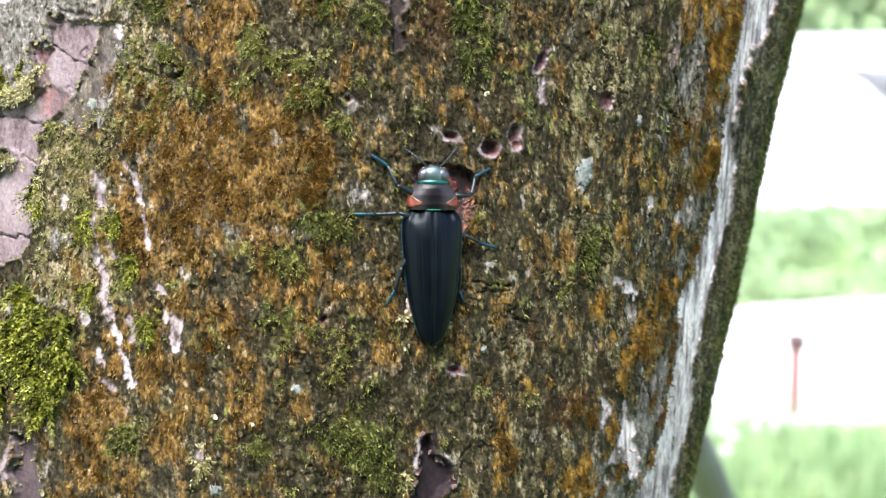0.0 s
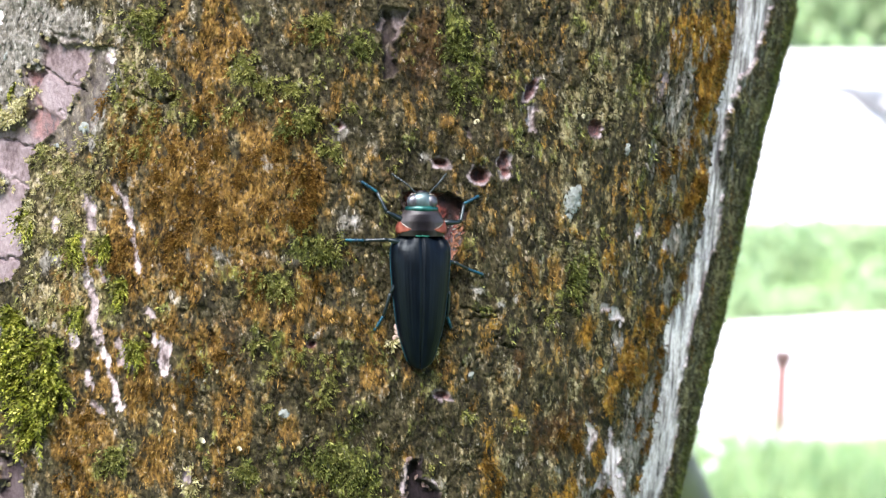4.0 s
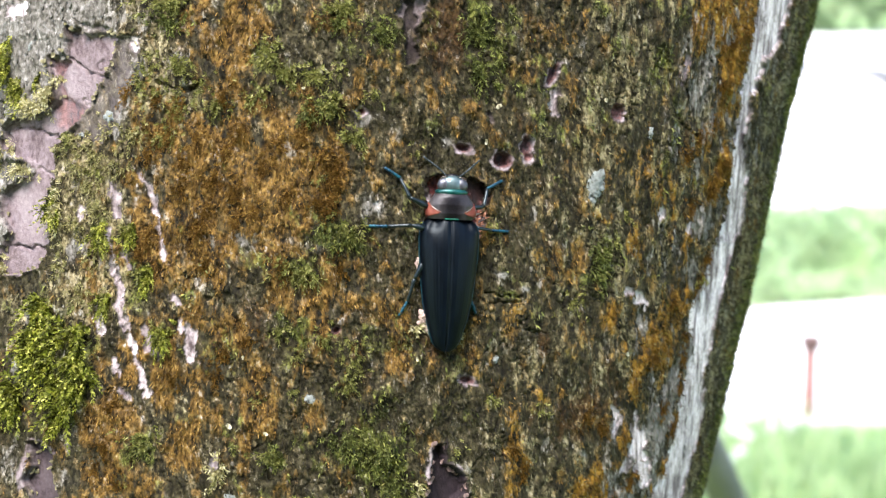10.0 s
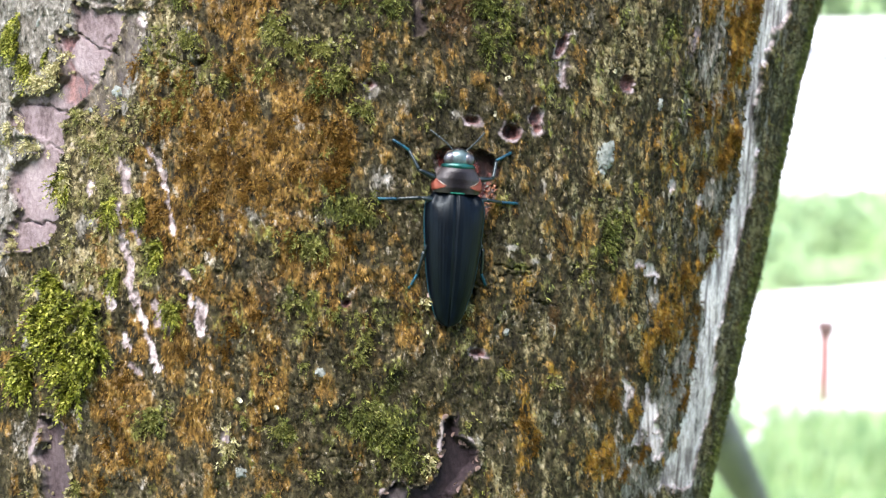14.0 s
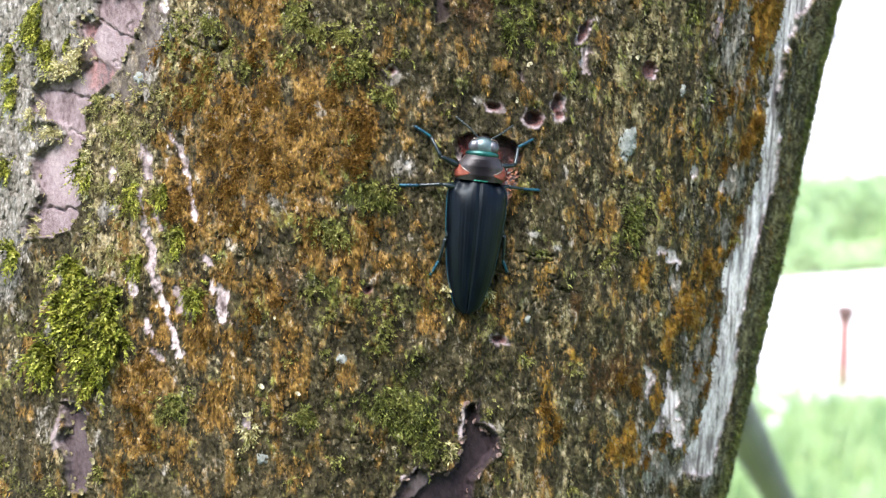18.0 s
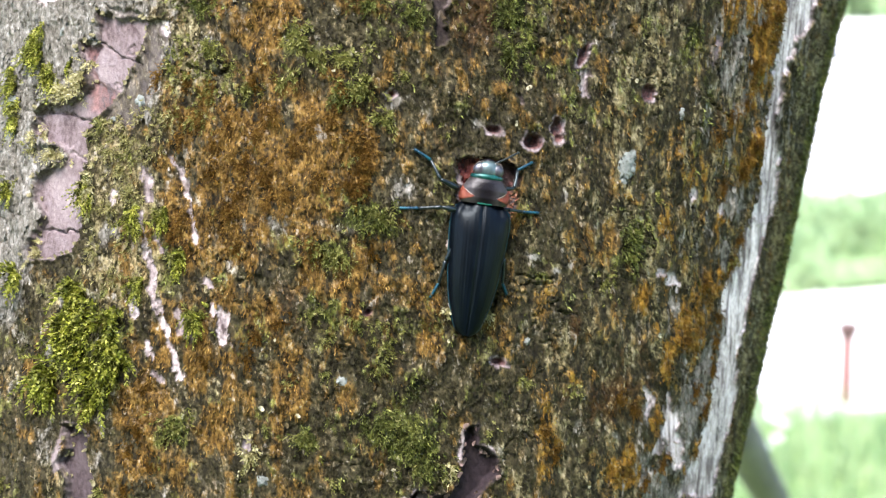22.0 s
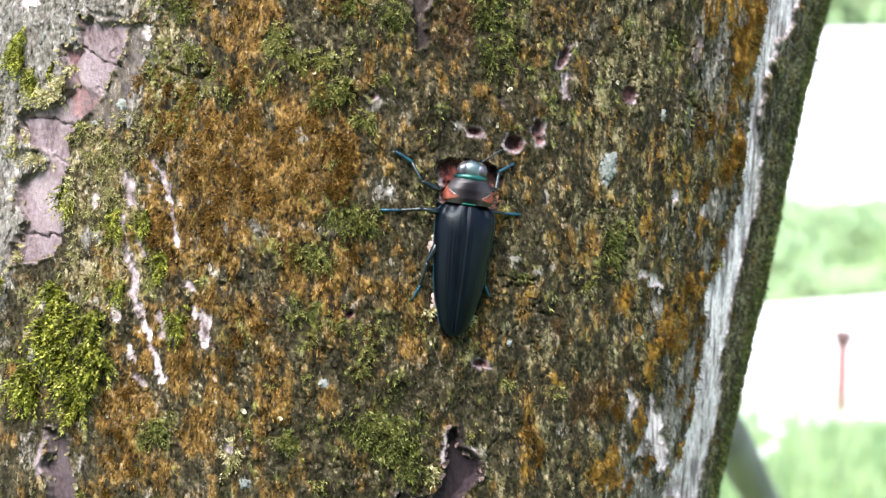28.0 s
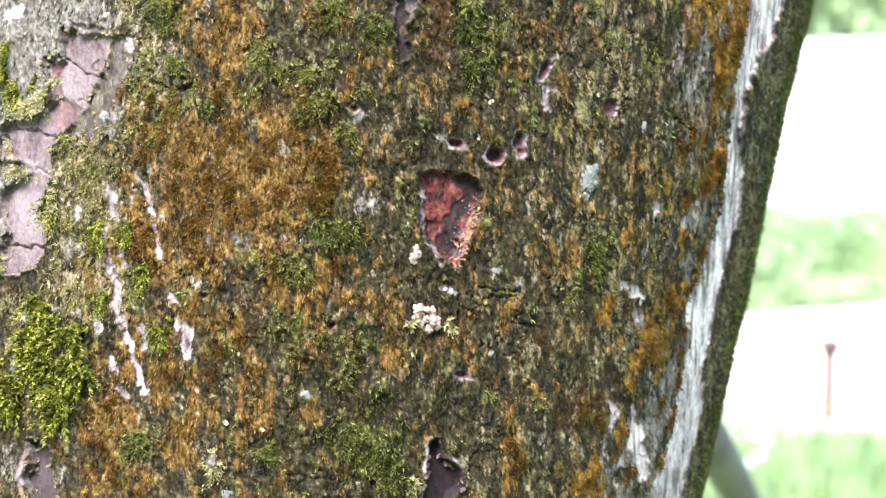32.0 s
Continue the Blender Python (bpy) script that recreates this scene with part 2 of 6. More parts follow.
M_BARK = bark_material()
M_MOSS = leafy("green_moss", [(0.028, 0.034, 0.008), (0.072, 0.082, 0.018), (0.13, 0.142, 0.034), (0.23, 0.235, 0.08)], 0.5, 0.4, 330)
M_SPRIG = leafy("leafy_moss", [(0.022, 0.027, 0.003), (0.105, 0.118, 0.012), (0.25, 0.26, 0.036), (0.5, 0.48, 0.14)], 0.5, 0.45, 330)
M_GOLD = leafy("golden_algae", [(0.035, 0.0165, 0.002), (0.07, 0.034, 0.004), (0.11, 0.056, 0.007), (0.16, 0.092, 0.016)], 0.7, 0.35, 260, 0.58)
M_TUFT = leafy("yellowish_moss", [(0.05, 0.055, 0.011), (0.11, 0.112, 0.024), (0.175, 0.17, 0.042), (0.3, 0.275, 0.11)], 0.6, 0.4)
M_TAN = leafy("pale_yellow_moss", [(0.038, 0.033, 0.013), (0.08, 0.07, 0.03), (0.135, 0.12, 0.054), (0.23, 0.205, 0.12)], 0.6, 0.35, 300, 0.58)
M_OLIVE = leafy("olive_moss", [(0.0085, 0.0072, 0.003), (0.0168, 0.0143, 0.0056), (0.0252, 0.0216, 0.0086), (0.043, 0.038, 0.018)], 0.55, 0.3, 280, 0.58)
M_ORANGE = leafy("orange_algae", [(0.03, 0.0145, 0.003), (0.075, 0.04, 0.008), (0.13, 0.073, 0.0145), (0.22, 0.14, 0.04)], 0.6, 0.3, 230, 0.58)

# ---- noise over the bark's chart: s millimetres round the trunk, h millimetres along it ----


def value_noise(x, y, seed):
    ix, iy = np.floor(x).astype(np.int64), np.floor(y).astype(np.int64)
    fx, fy = x - ix, y - iy
    fx, fy = fx * fx * fx * (fx * (fx * 6 - 15) + 10), fy * fy * fy * (fy * (fy * 6 - 15) + 10)

    def corner(a, b):
        n = (a * 374761393 + b * 668265263 + seed * 2246822519) & 0xFFFFFFFF
        n = ((n ^ (n >> 13)) * 1274126177) & 0xFFFFFFFF
        return ((n ^ (n >> 16)) & 0xFFFF) / 32767.5 - 1.0
    a, b = corner(ix, iy), corner(ix + 1, iy)
    c, d = corner(ix, iy + 1), corner(ix + 1, iy + 1)
    return (a + (b - a) * fx) * (1 - fy) + (c + (d - c) * fx) * fy


def fbm(x, y, octaves, seed, gain=0.55):
    out, amp, tot = 0.0, 1.0, 0.0
    for i in range(octaves):
        out = out + amp * value_noise(x * 2.03 ** i + 17.3 * i, y * 2.03 ** i - 9.1 * i, seed + i)
        tot += amp
        amp *= gain
    return out / tot * 1.6


def smooth(lo, hi, v):
    k = np.clip((v - lo) / (hi - lo), 0, 1)
    return k * k * (3 - 2 * k)


R = 0.1237
H0 = 1.2800
TREE = pose(-0.3202, 0.2333, 0, -9.2996, 13.5057, 1.9123)
LIFT = 0.5

# ---- the trunk's surface: fine where the camera looks, coarse elsewhere ----
STEP = 0.3
fine_s = np.arange(-112.0, 172.0, STEP)
rest_s = np.linspace(172.0, -112.0 + 2 * math.pi * R * 1000, 62)[:-1]
cols = np.concatenate([fine_s, rest_s])
fine_h = np.arange(-84.0, 100.0, STEP)
low_h = np.concatenate([np.linspace(-1000 * H0 - 60, -300, 26), np.linspace(-300, -84, 24)[1:-1]])
top_h = np.concatenate([np.linspace(100, 300, 24), np.linspace(300, 1100, 30)[1:]])
rows_h = np.concatenate([low_h, fine_h, top_h])
SS, HH = np.meshgrid(cols, rows_h)
NC, NR = len(cols), len(rows_h)
# the growth and the grain hang straight down across the leaning trunk
SV = SS + HH * (0.24 + 0.17 * smooth(55, 115, SS))
ORANGE, GREEN, OLIVE = np.zeros_like(SS), np.zeros_like(SS), np.ones_like(SS)
WOOD, PALE, RED, DEEP = np.zeros_like(SS), np.zeros_like(SS), np.zeros_like(SS), np.zeros_like(SS)
WARP_S = SS + 1.6 * fbm(SV / 7, HH / 9, 3, 101)
WARP_H = HH + 1.6 * fbm(SV / 7, HH / 9, 3, 131)
RAG_S = SS + 0.55 * fbm(SV / 1.8, HH / 1.8, 3, 151)
RAG_H = HH + 0.55 * fbm(SV / 1.8, HH / 1.8, 3, 171)


def window(s0, s1, h0, h1):
    i0, i1 = np.searchsorted(cols[:len(fine_s)], (s0, s1))
    j0, j1 = np.searchsorted(rows_h, (h0, h1))
    return slice(j0, j1), slice(i0, i1)


def blob(field, s, h, rs, rh, amount=1.0, lean=0.0):
    """A soft patch of growth."""
    w = window(s - 3 * max(rs, rh), s + 3 * max(rs, rh), h - 3 * max(rs, rh), h + 3 * max(rs, rh))
    a = radians(lean)
    x, y = WARP_S[w] - s, WARP_H[w] - h
    u, v = x * math.cos(a) + y * math.sin(a), -x * math.sin(a) + y * math.cos(a)
    field[w] += amount * np.exp(-((u / rs) ** 2 + (v / rh) ** 2))


def outline(points, x, y):
    """Signed distance to a closed outline, negative inside."""
    d, inside = np.full(x.shape, 1e9), np.zeros(x.shape, bool)
    for (ax, ay), (bx, by) in zip(points, points[1:] + points[:1]):
        ex, ey = bx - ax, by - ay
        k = np.clip(((x - ax) * ex + (y - ay) * ey) / max(1e-9, ex * ex + ey * ey), 0, 1)
        d = np.minimum(d, (x - ax - k * ex) ** 2 + (y - ay - k * ey) ** 2)
        cross = (ay > y) != (by > y)
        inside ^= cross & (x < ex * (y - ay) / (ey if abs(ey) > 1e-9 else 1e-9) + ax)
    return np.where(inside, -1, 1) * np.sqrt(d)


def near(points, x, y):
    """Distance to an open line."""
    d = np.full(x.shape, 1e9)
    for (ax, ay), (bx, by) in zip(points, points[1:]):
        ex, ey = bx - ax, by - ay
        k = np.clip(((x - ax) * ex + (y - ay) * ey) / max(1e-9, ex * ex + ey * ey), 0, 1)
        d = np.minimum(d, (x - ax - k * ex) ** 2 + (y - ay - k * ey) ** 2)
    return np.sqrt(d)


def around(points, pad=8):
    xs, ys = [p[0] for p in points], [p[1] for p in points]
    return window(min(xs) - pad, max(xs) + pad, min(ys) - pad, max(ys) + pad)


# growth, patch by patch
ORANGE = np.zeros_like(SS)
GOLD = np.zeros_like(SS)
BROWN = np.zeros_like(SS)
TAN = np.zeros_like(SS)
BARE = np.zeros_like(SS)
for s, h, rs, rh, a in ((-33.9, 4.6, 9.2, 13.8, 0.9), (-17.8, 8, 12.3, 11.5, 0.95), (-13.9, 18.9, 10.7, 7.6, 0.9), (-2.2, 11.5, 5.4, 9.2, 0.8), (-31.1, 15.3, 7.7, 6.1, 0.85), (-24.1, 35.7, 8.4, 6.1, 0.6), (-29.5, 42.2, 7.7, 4.6, 0.55), (-35.3, 38.5, 6.1, 6.1, 0.45), (-30.6, -3.6, 6.1, 6.1, 0.7), (-14.1, -2.5, 9.2, 5.3, 0.45), (6.1, -3, 4.6, 1.8, 0.6), (17.6, -3.6, 5.4, 2, 0.85), (11.5, -10.6, 1.4, 2.1, 0.9), (-2.8, -2.5, 2.1, 2.1, 0.7), (20, 36.8, 6.1, 4.9, 0.55), (14, 37.9, 3.8, 3.8, 0.5)):
    blob(ORANGE, s, h, rs, rh, a)
for s, h, rs, rh, a in ((24.6, 57.1, 3.8, 3.1, 0.4), (-35.1, -8.3, 3.4, 6.1, 0.9), (-40.8, -0.6, 1.8, 6.1, 0.6), (-15, -25.2, 4.4, 5.5, 0.8), (-9.5, -22.8, 4.6, 6.1, 0.5), (-24.3, -36.1, 7.4, 3.4, 0.75), (-36.6, -45.9, 2.5, 5.5, 0.85), (-34.7, -54.9, 2.8, 6.9, 0.95), (-28.3, -60.9, 7.7, 3.4, 0.95), (-38.6, -60.3, 3.1, 1.8, 0.6), (-16, -44.2, 4.6, 4.6, 0.5), (-4.1, -30.3, 4.6, 3.8, 0.4), (12.2, -30.6, 4, 2.8, 0.6), (21.7, -21.7, 3.1, 2.1, 0.55), (4, -16, 4.6, 3.1, 0.35), (19, -15.3, 4.6, 4.6, 0.35), (-54.4, -21.3, 3.8, 3.1, 0.35)):
    blob(ORANGE, s, h, rs, rh, a)
for s, h, rs, rh, a in ((0.5, 22.1, 4.6, 6.1, 0.45), (2.1, -7.6, 6.9, 4.6, 0.4), (-35.8, 29.6, 6.1, 4.6, 0.35), (16, -13.4, 6.1, 6.1, 0.45), (-0.8, -39.6, 7.7, 6.1, 0.35), (34.7, -14.7, 6.1, 6.1, 0.3), (-21.6, -14.2, 4.6, 4.6, 0.4), (-5.6, 27, 3.4, 4.6, 0.3), (10.1, 1.7, 3.5, 4.6, 0.35), (-14.2, 42.8, 3.1, 9.2, 0.4), (58.1, 9.3, 7.7, 7.6, 0.25), (42.7, 21.7, 6.1, 9.2, 0.2)):
    blob(ORANGE, s, h, rs, rh, a)
for s, h, rs, rh, a in ((-38.4, -48.4, 4.6, 4.4, 0.4), (-37.1, -20.3, 4.6, 4.4, 0.55), (-24.2, -13.6, 4.6, 4.4, 0.5), (-17.1, -22.0, 4.6, 4.4, 0.5), (-5.1, -30.5, 4.6, 4.4, 0.35), (5.2, -15.6, 4.6, 4.4, 0.5), (17.8, -15.4, 4.6, 4.4, 0.55), (9.3, -6.0, 4.6, 4.4, 0.5), (-14.8, -37.7, 4.6, 4.4, 0.4), (-25.6, -35.2, 4.6, 4.4, 0.45), (-32.1, -9.1, 4.6, 4.4, 0.5), (-33.8, -29.6, 4.6, 4.4, 0.45), (-44.4, -14.3, 4.6, 4.4, 0.3), (-14.5, -12.6, 4.6, 4.4, 0.4), (-4.4, -12.8, 4.6, 4.4, 0.35), (-19.4, -46.3, 4.6, 4.4, 0.4), (-5.0, -43.0, 4.6, 4.4, 0.3)):
    blob(ORANGE, s, h, rs, rh, a)
for s, h, rs, rh, a in ((80.3, 72.4, 3.2, 7.6, 0.8), (91, 72.6, 7, 9.2, 1.1), (100.1, 76.5, 3.7, 9.2, 1.1), (98.9, 66.2, 3.7, 7.6, 1), (98.7, 55.9, 4.3, 3.7, 1.1), (92.8, 45.7, 3.5, 2.8, 1), (103.6, 43, 2.8, 6.1, 0.9), (79.2, 61.8, 1.8, 3.4, 0.7), (102, 35.5, 4.9, 6.1, 0.9), (94.2, 18.6, 3.5, 4.3, 0.75), (82.9, 30.4, 3.7, 5.5, 0.55), (71.9, 33.5, 3.7, 6.9, 0.4), (46.3, 60.3, 1.1, 5.5, 0.55), (40.7, 60.1, 1.2, 3.1, 0.5), (47.9, 37.2, 1.7, 6.9, 0.35), (50.2, 11, 1.4, 6.1, 0.4)):
    blob(GOLD, s, h, rs, rh, a)
for s, h, rs, rh, a in ((64.8, 21, 5.4, 1.5, 0.5), (75.5, 16, 3.1, 4.6, 0.45), (74.9, -0.4, 4.6, 3.7, 0.6), (96.8, 0.6, 4.3, 6.9, 0.75), (100.4, 6.7, 2.5, 4.6, 0.7), (87.5, -7.5, 3, 5.8, 0.9), (86.9, -17.3, 4.3, 5.8, 0.7), (98.8, -11.9, 2.7, 5.8, 0.9), (53.1, -30.9, 2.8, 5.5, 0.5), (56.8, -38.3, 3.4, 4.3, 0.5), (55.3, -45.3, 2.8, 3.1, 0.5), (58.6, -22.2, 5.5, 2.8, 0.5), (88.6, -28.2, 2.3, 2.8, 1), (83.4, -38.2, 4.1, 4.3, 0.85), (78.6, -43, 4.8, 2.8, 0.7), (91.7, -43.2, 7, 2.4, 0.75)):
    blob(GOLD, s, h, rs, rh, a)
for s, h, rs, rh, a in ((104.3, -23.5, 3.7, 3.8, 0.6), (111.6, -32.6, 3.1, 6.9, 0.9), (97, -36.3, 2.1, 2.8, 0.7), (108.2, -39.9, 3.1, 3.8, 0.8), (117.7, -28.1, 2.1, 4.3, 0.9), (112.4, -20.2, 1.9, 3.1, 0.8), (41.2, -18.6, 3.1, 3.1, 0.35), (38.5, -7.5, 3.1, 2.8, 0.4), (48.2, -5, 3.1, 3.8, 0.45), (63.3, -9.6, 3.8, 3.8, 0.3), (85.6, 10.2, 3.7, 3.8, 0.4), (71.9, -2.9, 3.1, 3.1, 0.4)):
    blob(GOLD, s, h, rs, rh, a)
for s, h, rs, rh, a in ((16, 49.8, 4.6, 9.2, 0.9), (12.3, 53.9, 3.1, 4.6, 0.7), (71.8, -27.1, 11.5, 5.2, 0.95), (75.8, -21.9, 6.9, 2.3, 0.7), (-11.1, -21.2, 6.9, 6.1, 0.5), (-1.3, 24.3, 3.8, 3.1, 0.3), (-3, 15.1, 1.8, 7.6, 0.5), (-15.8, 27.3, 4.6, 1.8, 0.5), (75.8, -15.8, 5.8, 3.8, 0.5), (29.5, -15.7, 4.6, 3.8, 0.6), (54.4, -12.4, 1.5, 6.1, 0.6), (87.3, 36.8, 3.2, 6.1, 0.4), (93.9, 0.3, 2.7, 4.6, 0.4)):
    blob(BROWN, s, h, rs, rh, a)
for s, h, rs, rh, a in ((-52.3, -33.8, 5.4, 8.9, 0.6), (-47.4, -44.9, 5.4, 6, 0.7), (-58.4, -43.9, 3.0, 4.6, 0.6), (-45.8, -39.9, 3.8, 3.8, 0.7), (-44.8, -32.6, 3.8, 4.6, 0.5), (-86, 24.8, 5.1, 4.9, 1.1), (-80.3, 18.7, 3, 2.8, 1), (-44.9, 44.1, 5.5, 1.8, 1.1), (-7.1, 50.4, 3.4, 2.1, 0.9), (-20.8, 37, 2.8, 3.7, 0.9), (-15.5, 34.7, 2.1, 2.4, 0.6), (-9.3, 34.8, 5.5, 1.8, 0.6), (-4.7, 29.5, 3.4, 1.8, 0.8), (2.7, 24.5, 2.5, 2.1, 0.7), (-38.7, 31.3, 2.1, 2.4, 0.8)):
    blob(GREEN, s, h, rs, rh, a)
for s, h, rs, rh, a in ((-39.4, 25.3, 1.2, 1.8, 0.8), (-61.7, -5, 2, 2.4, 0.9), (-42.1, -6.6, 2, 2.8, 1), (-48.5, -9.8, 1.7, 2.1, 0.9), (-37.2, -15.3, 2.8, 4, 0.8), (-35.2, -21, 3.1, 2.8, 0.6), (-43.4, -22.8, 1.2, 3.1, 0.7), (-29.2, -26.2, 1.6, 2.8, 0.8), (-23.3, -18.3, 2.8, 2.8, 0.4), (-23.7, -10.9, 2.1, 2.1, 0.4), (-2.9, -6.5, 3.9, 2.3, 1), (4.5, 4.2, 4.1, 4, 0.6), (1.4, 1, 3.1, 2.3, 0.5), (0.3, -21.8, 3.2, 6.9, 0.5), (-4.6, -16.7, 2.3, 2.3, 0.4), (18.2, -34.4, 5.3, 5.5, 0.5)):
    blob(GREEN, s, h, rs, rh, a)
for s, h, rs, rh, a in ((20.1, -42.9, 8.4, 4.9, 0.8), (27, -44.8, 4, 3.4, 0.7), (28, -49.3, 4, 2.1, 0.7), (0.8, -46.8, 2.8, 1.2, 0.8), (9.9, -53.9, 1.8, 1.5, 0.7), (-0.5, -54.8, 2.1, 1.5, 0.7), (-27.5, -50.4, 1.8, 2.8, 0.9), (-30, -53.8, 2.1, 2.1, 0.6), (22.3, 56.5, 3.4, 3.1, 0.8), (25.9, 45.7, 2.1, 2.1, 0.5), (49.6, 65.1, 2.5, 2.1, 0.7), (67.7, 12.5, 3.3, 5.5, 0.7), (64.3, 6.2, 2.1, 2.4, 0.5), (46, -25.5, 1.7, 2.8, 0.6), (40.6, -39.3, 3.1, 2.8, 0.4), (43, -2.8, 2.1, 1.2, 0.7)):
    blob(GREEN, s, h, rs, rh, a)
for s, h, rs, rh, a in ((71.2, 60.4, 3.1, 3.4, 0.5), (80.9, 43.7, 2.8, 9.2, 0.45), (69.8, 4.2, 1.5, 3.1, 0.4), (25.7, 52.3, 6.1, 6.1, 0.35), (34.4, 44.2, 7.7, 7.6, 0.25), (-62.3, 7.5, 4.6, 2.8, 0.6), (-54.8, -8.5, 5.8, 3.1, 0.4), (-56.4, -14, 2.7, 1.8, 0.5), (2.5, 46.5, 3.8, 4.6, 0.35), (6.9, 43.8, 2.5, 2.1, 0.4)):
    blob(GREEN, s, h, rs, rh, a)
for s, h, rs, rh, a in ((-73, 38.1, 21.1, 4.6, 1.2), (-81.9, 30.6, 11.5, 5.3, 1.2), (-73.5, 30.8, 5.7, 3.1, 0.9), (-50.1, 21.9, 2.7, 7.3, 1), (-49.9, 12.9, 2.1, 4.6, 0.7), (9.1, 11.5, 4, 2.8, 0.7), (-12.1, 16.6, 3.7, 2.4, 0.5), (-6, -2.2, 4.8, 1.7, 0.5), (-15.8, -3.5, 3.4, 1.4, 0.6), (-25.1, -4.9, 2.8, 1.7, 0.5), (0.9, -2.3, 2.8, 1.8, 0.55), (4, 28.6, 5.5, 1.5, 0.7), (11.4, 26.9, 4.1, 2.4, 0.5), (61, 65.7, 3.4, 4.3, 0.5), (79.1, 66.6, 2.3, 4.6, 0.7), (85.4, 55.8, 5.9, 6.9, 0.7)):
    blob(BARE, s, h, rs, rh, a)
for s, h, rs, rh, a in ((89, 63.7, 2.7, 6.1, 0.8), (94.6, 49.6, 2.1, 6.1, 0.7), (101.5, 26.8, 4.9, 5.5, 0.9), (100.7, 12.5, 2.5, 3.8, 0.6), (40.5, 1.6, 4, 1.4, 0.7), (45.5, -1, 4.6, 0.8, 0.6), (49.4, 1.1, 3.1, 2.4, 0.3), (80.4, -17.7, 1, 2.1, 0.9), (75.9, -34.2, 3.4, 0.9, 0.9), (103.8, -17.1, 7.4, 5.5, 0.7), (107.4, -6.8, 4.1, 7, 0.9), (62.8, -31.6, 2, 2.8, 0.4), (98.7, -24.6, 3.7, 3.1, 0.6), (120, -42.8, 6.4, 3.1, 0.9), (21.1, 26.3, 1.8, 1.5, 0.8), (28.2, 29.9, 2.1, 1.5, 0.5)):
    blob(BARE, s, h, rs, rh, a)
for s, h, rs, rh, a in ((-77.6, 5.8, 9.2, 3.1, 0.8), (-74.2, 1, 6.9, 2.1, 1), (-53.8, -12.2, 3.7, 2.4, 0.6), (-49.4, -20.3, 2.8, 2.1, 0.4), (-62.9, -19.2, 3.1, 1.2, 0.6), (-62, -28.1, 2.8, 1.5, 0.6), (7.7, -15.8, 2.1, 1.5, 0.4), (-42.1, -63.1, 3.1, 3.1, 0.9), (-57, -63, 4.6, 6.1, 0.7), (-7.5, 35.4, 2.3, 1.2, 0.5), (-3.1, 32.6, 1.4, 1.5, 0.7), (45.6, 15.9, 2.1, 4.6, 0.3), (75.5, 46.6, 1.4, 4.6, 0.6), (65.4, 40.1, 1.5, 3.1, 0.5), (-15.4, -30.3, 2.8, 2.1, 0.5), (26.4, -25.2, 3.1, 3.8, 0.4)):
    blob(BARE, s, h, rs, rh, a)
for s, h, rs, rh, a in ((-56.1, 8, 9.2, 7.6, 0.9), (-52.9, -4.3, 9.6, 10.7, 0.9), (-43.9, -16.5, 7.7, 9.2, 0.8), (-50.3, -25.5, 11.5, 6.1, 0.8), (-47.7, 32.5, 6.1, 7.6, 0.7), (-44.5, 22.9, 4.6, 6.1, 0.8), (-33.4, 25, 7.7, 4.6, 0.7), (-53.8, 39.3, 9.2, 3.8, 0.6), (-59.8, -30.2, 9.6, 4.6, 0.7), (-25.4, -20, 5.8, 7.6, 0.6), (-26.2, -11.4, 6.1, 6.1, 0.5), (17.9, -33.2, 10.7, 7.6, 0.7), (0.3, -21.8, 4.6, 7.6, 0.7), (-3, 37.7, 8, 6.1, 0.5), (7.5, 41.4, 4.6, 9.2, 0.4), (18.1, 11.1, 1.5, 6.1, 0.8)):
    blob(TAN, s, h, rs, rh, a)
for s, h, rs, rh, a in ((4.5, -41, 9.2, 6.1, 0.4), (26.4, -36.6, 7.7, 6.1, 0.5), (-28.6, -45.9, 7.7, 6.1, 0.5), (-8.2, -40, 7.7, 7.6, 0.4), (-20.5, -52.8, 9.2, 6.1, 0.5), (-1.4, 7.9, 6.1, 7.6, 0.3), (15.2, -21.2, 7.7, 4.6, 0.4), (44.4, 32.5, 13.8, 15.3, 0.25), (42.7, 10.1, 9.2, 12.2, 0.3), (49.5, -17.1, 11.5, 9.2, 0.3), (-61.1, 31.8, 7.7, 4.6, 0.6), (-53.1, -65.9, 6.1, 4.6, 0.6)):
    blob(TAN, s, h, rs, rh, a)
for s, h, rs, rh, a in ((104.1, -29.8, 4.1, 9.2, 1), (103.1, -21.3, 2.9, 6.1, 0.9), (104.1, -45.5, 8.8, 3.1, 0.9), (95.1, -42.9, 5.1, 4.6, 0.6), (126.5, -47.2, 10.3, 4.6, 0.8), (102.9, -12.7, 2.3, 6.1, 0.7)):
    blob(BARE, s, h, rs, rh, a)
for h in range(-60, 110, 14):
    blob(GREEN, 148 + 0.05 * h, h, 9, 14, 0.55)

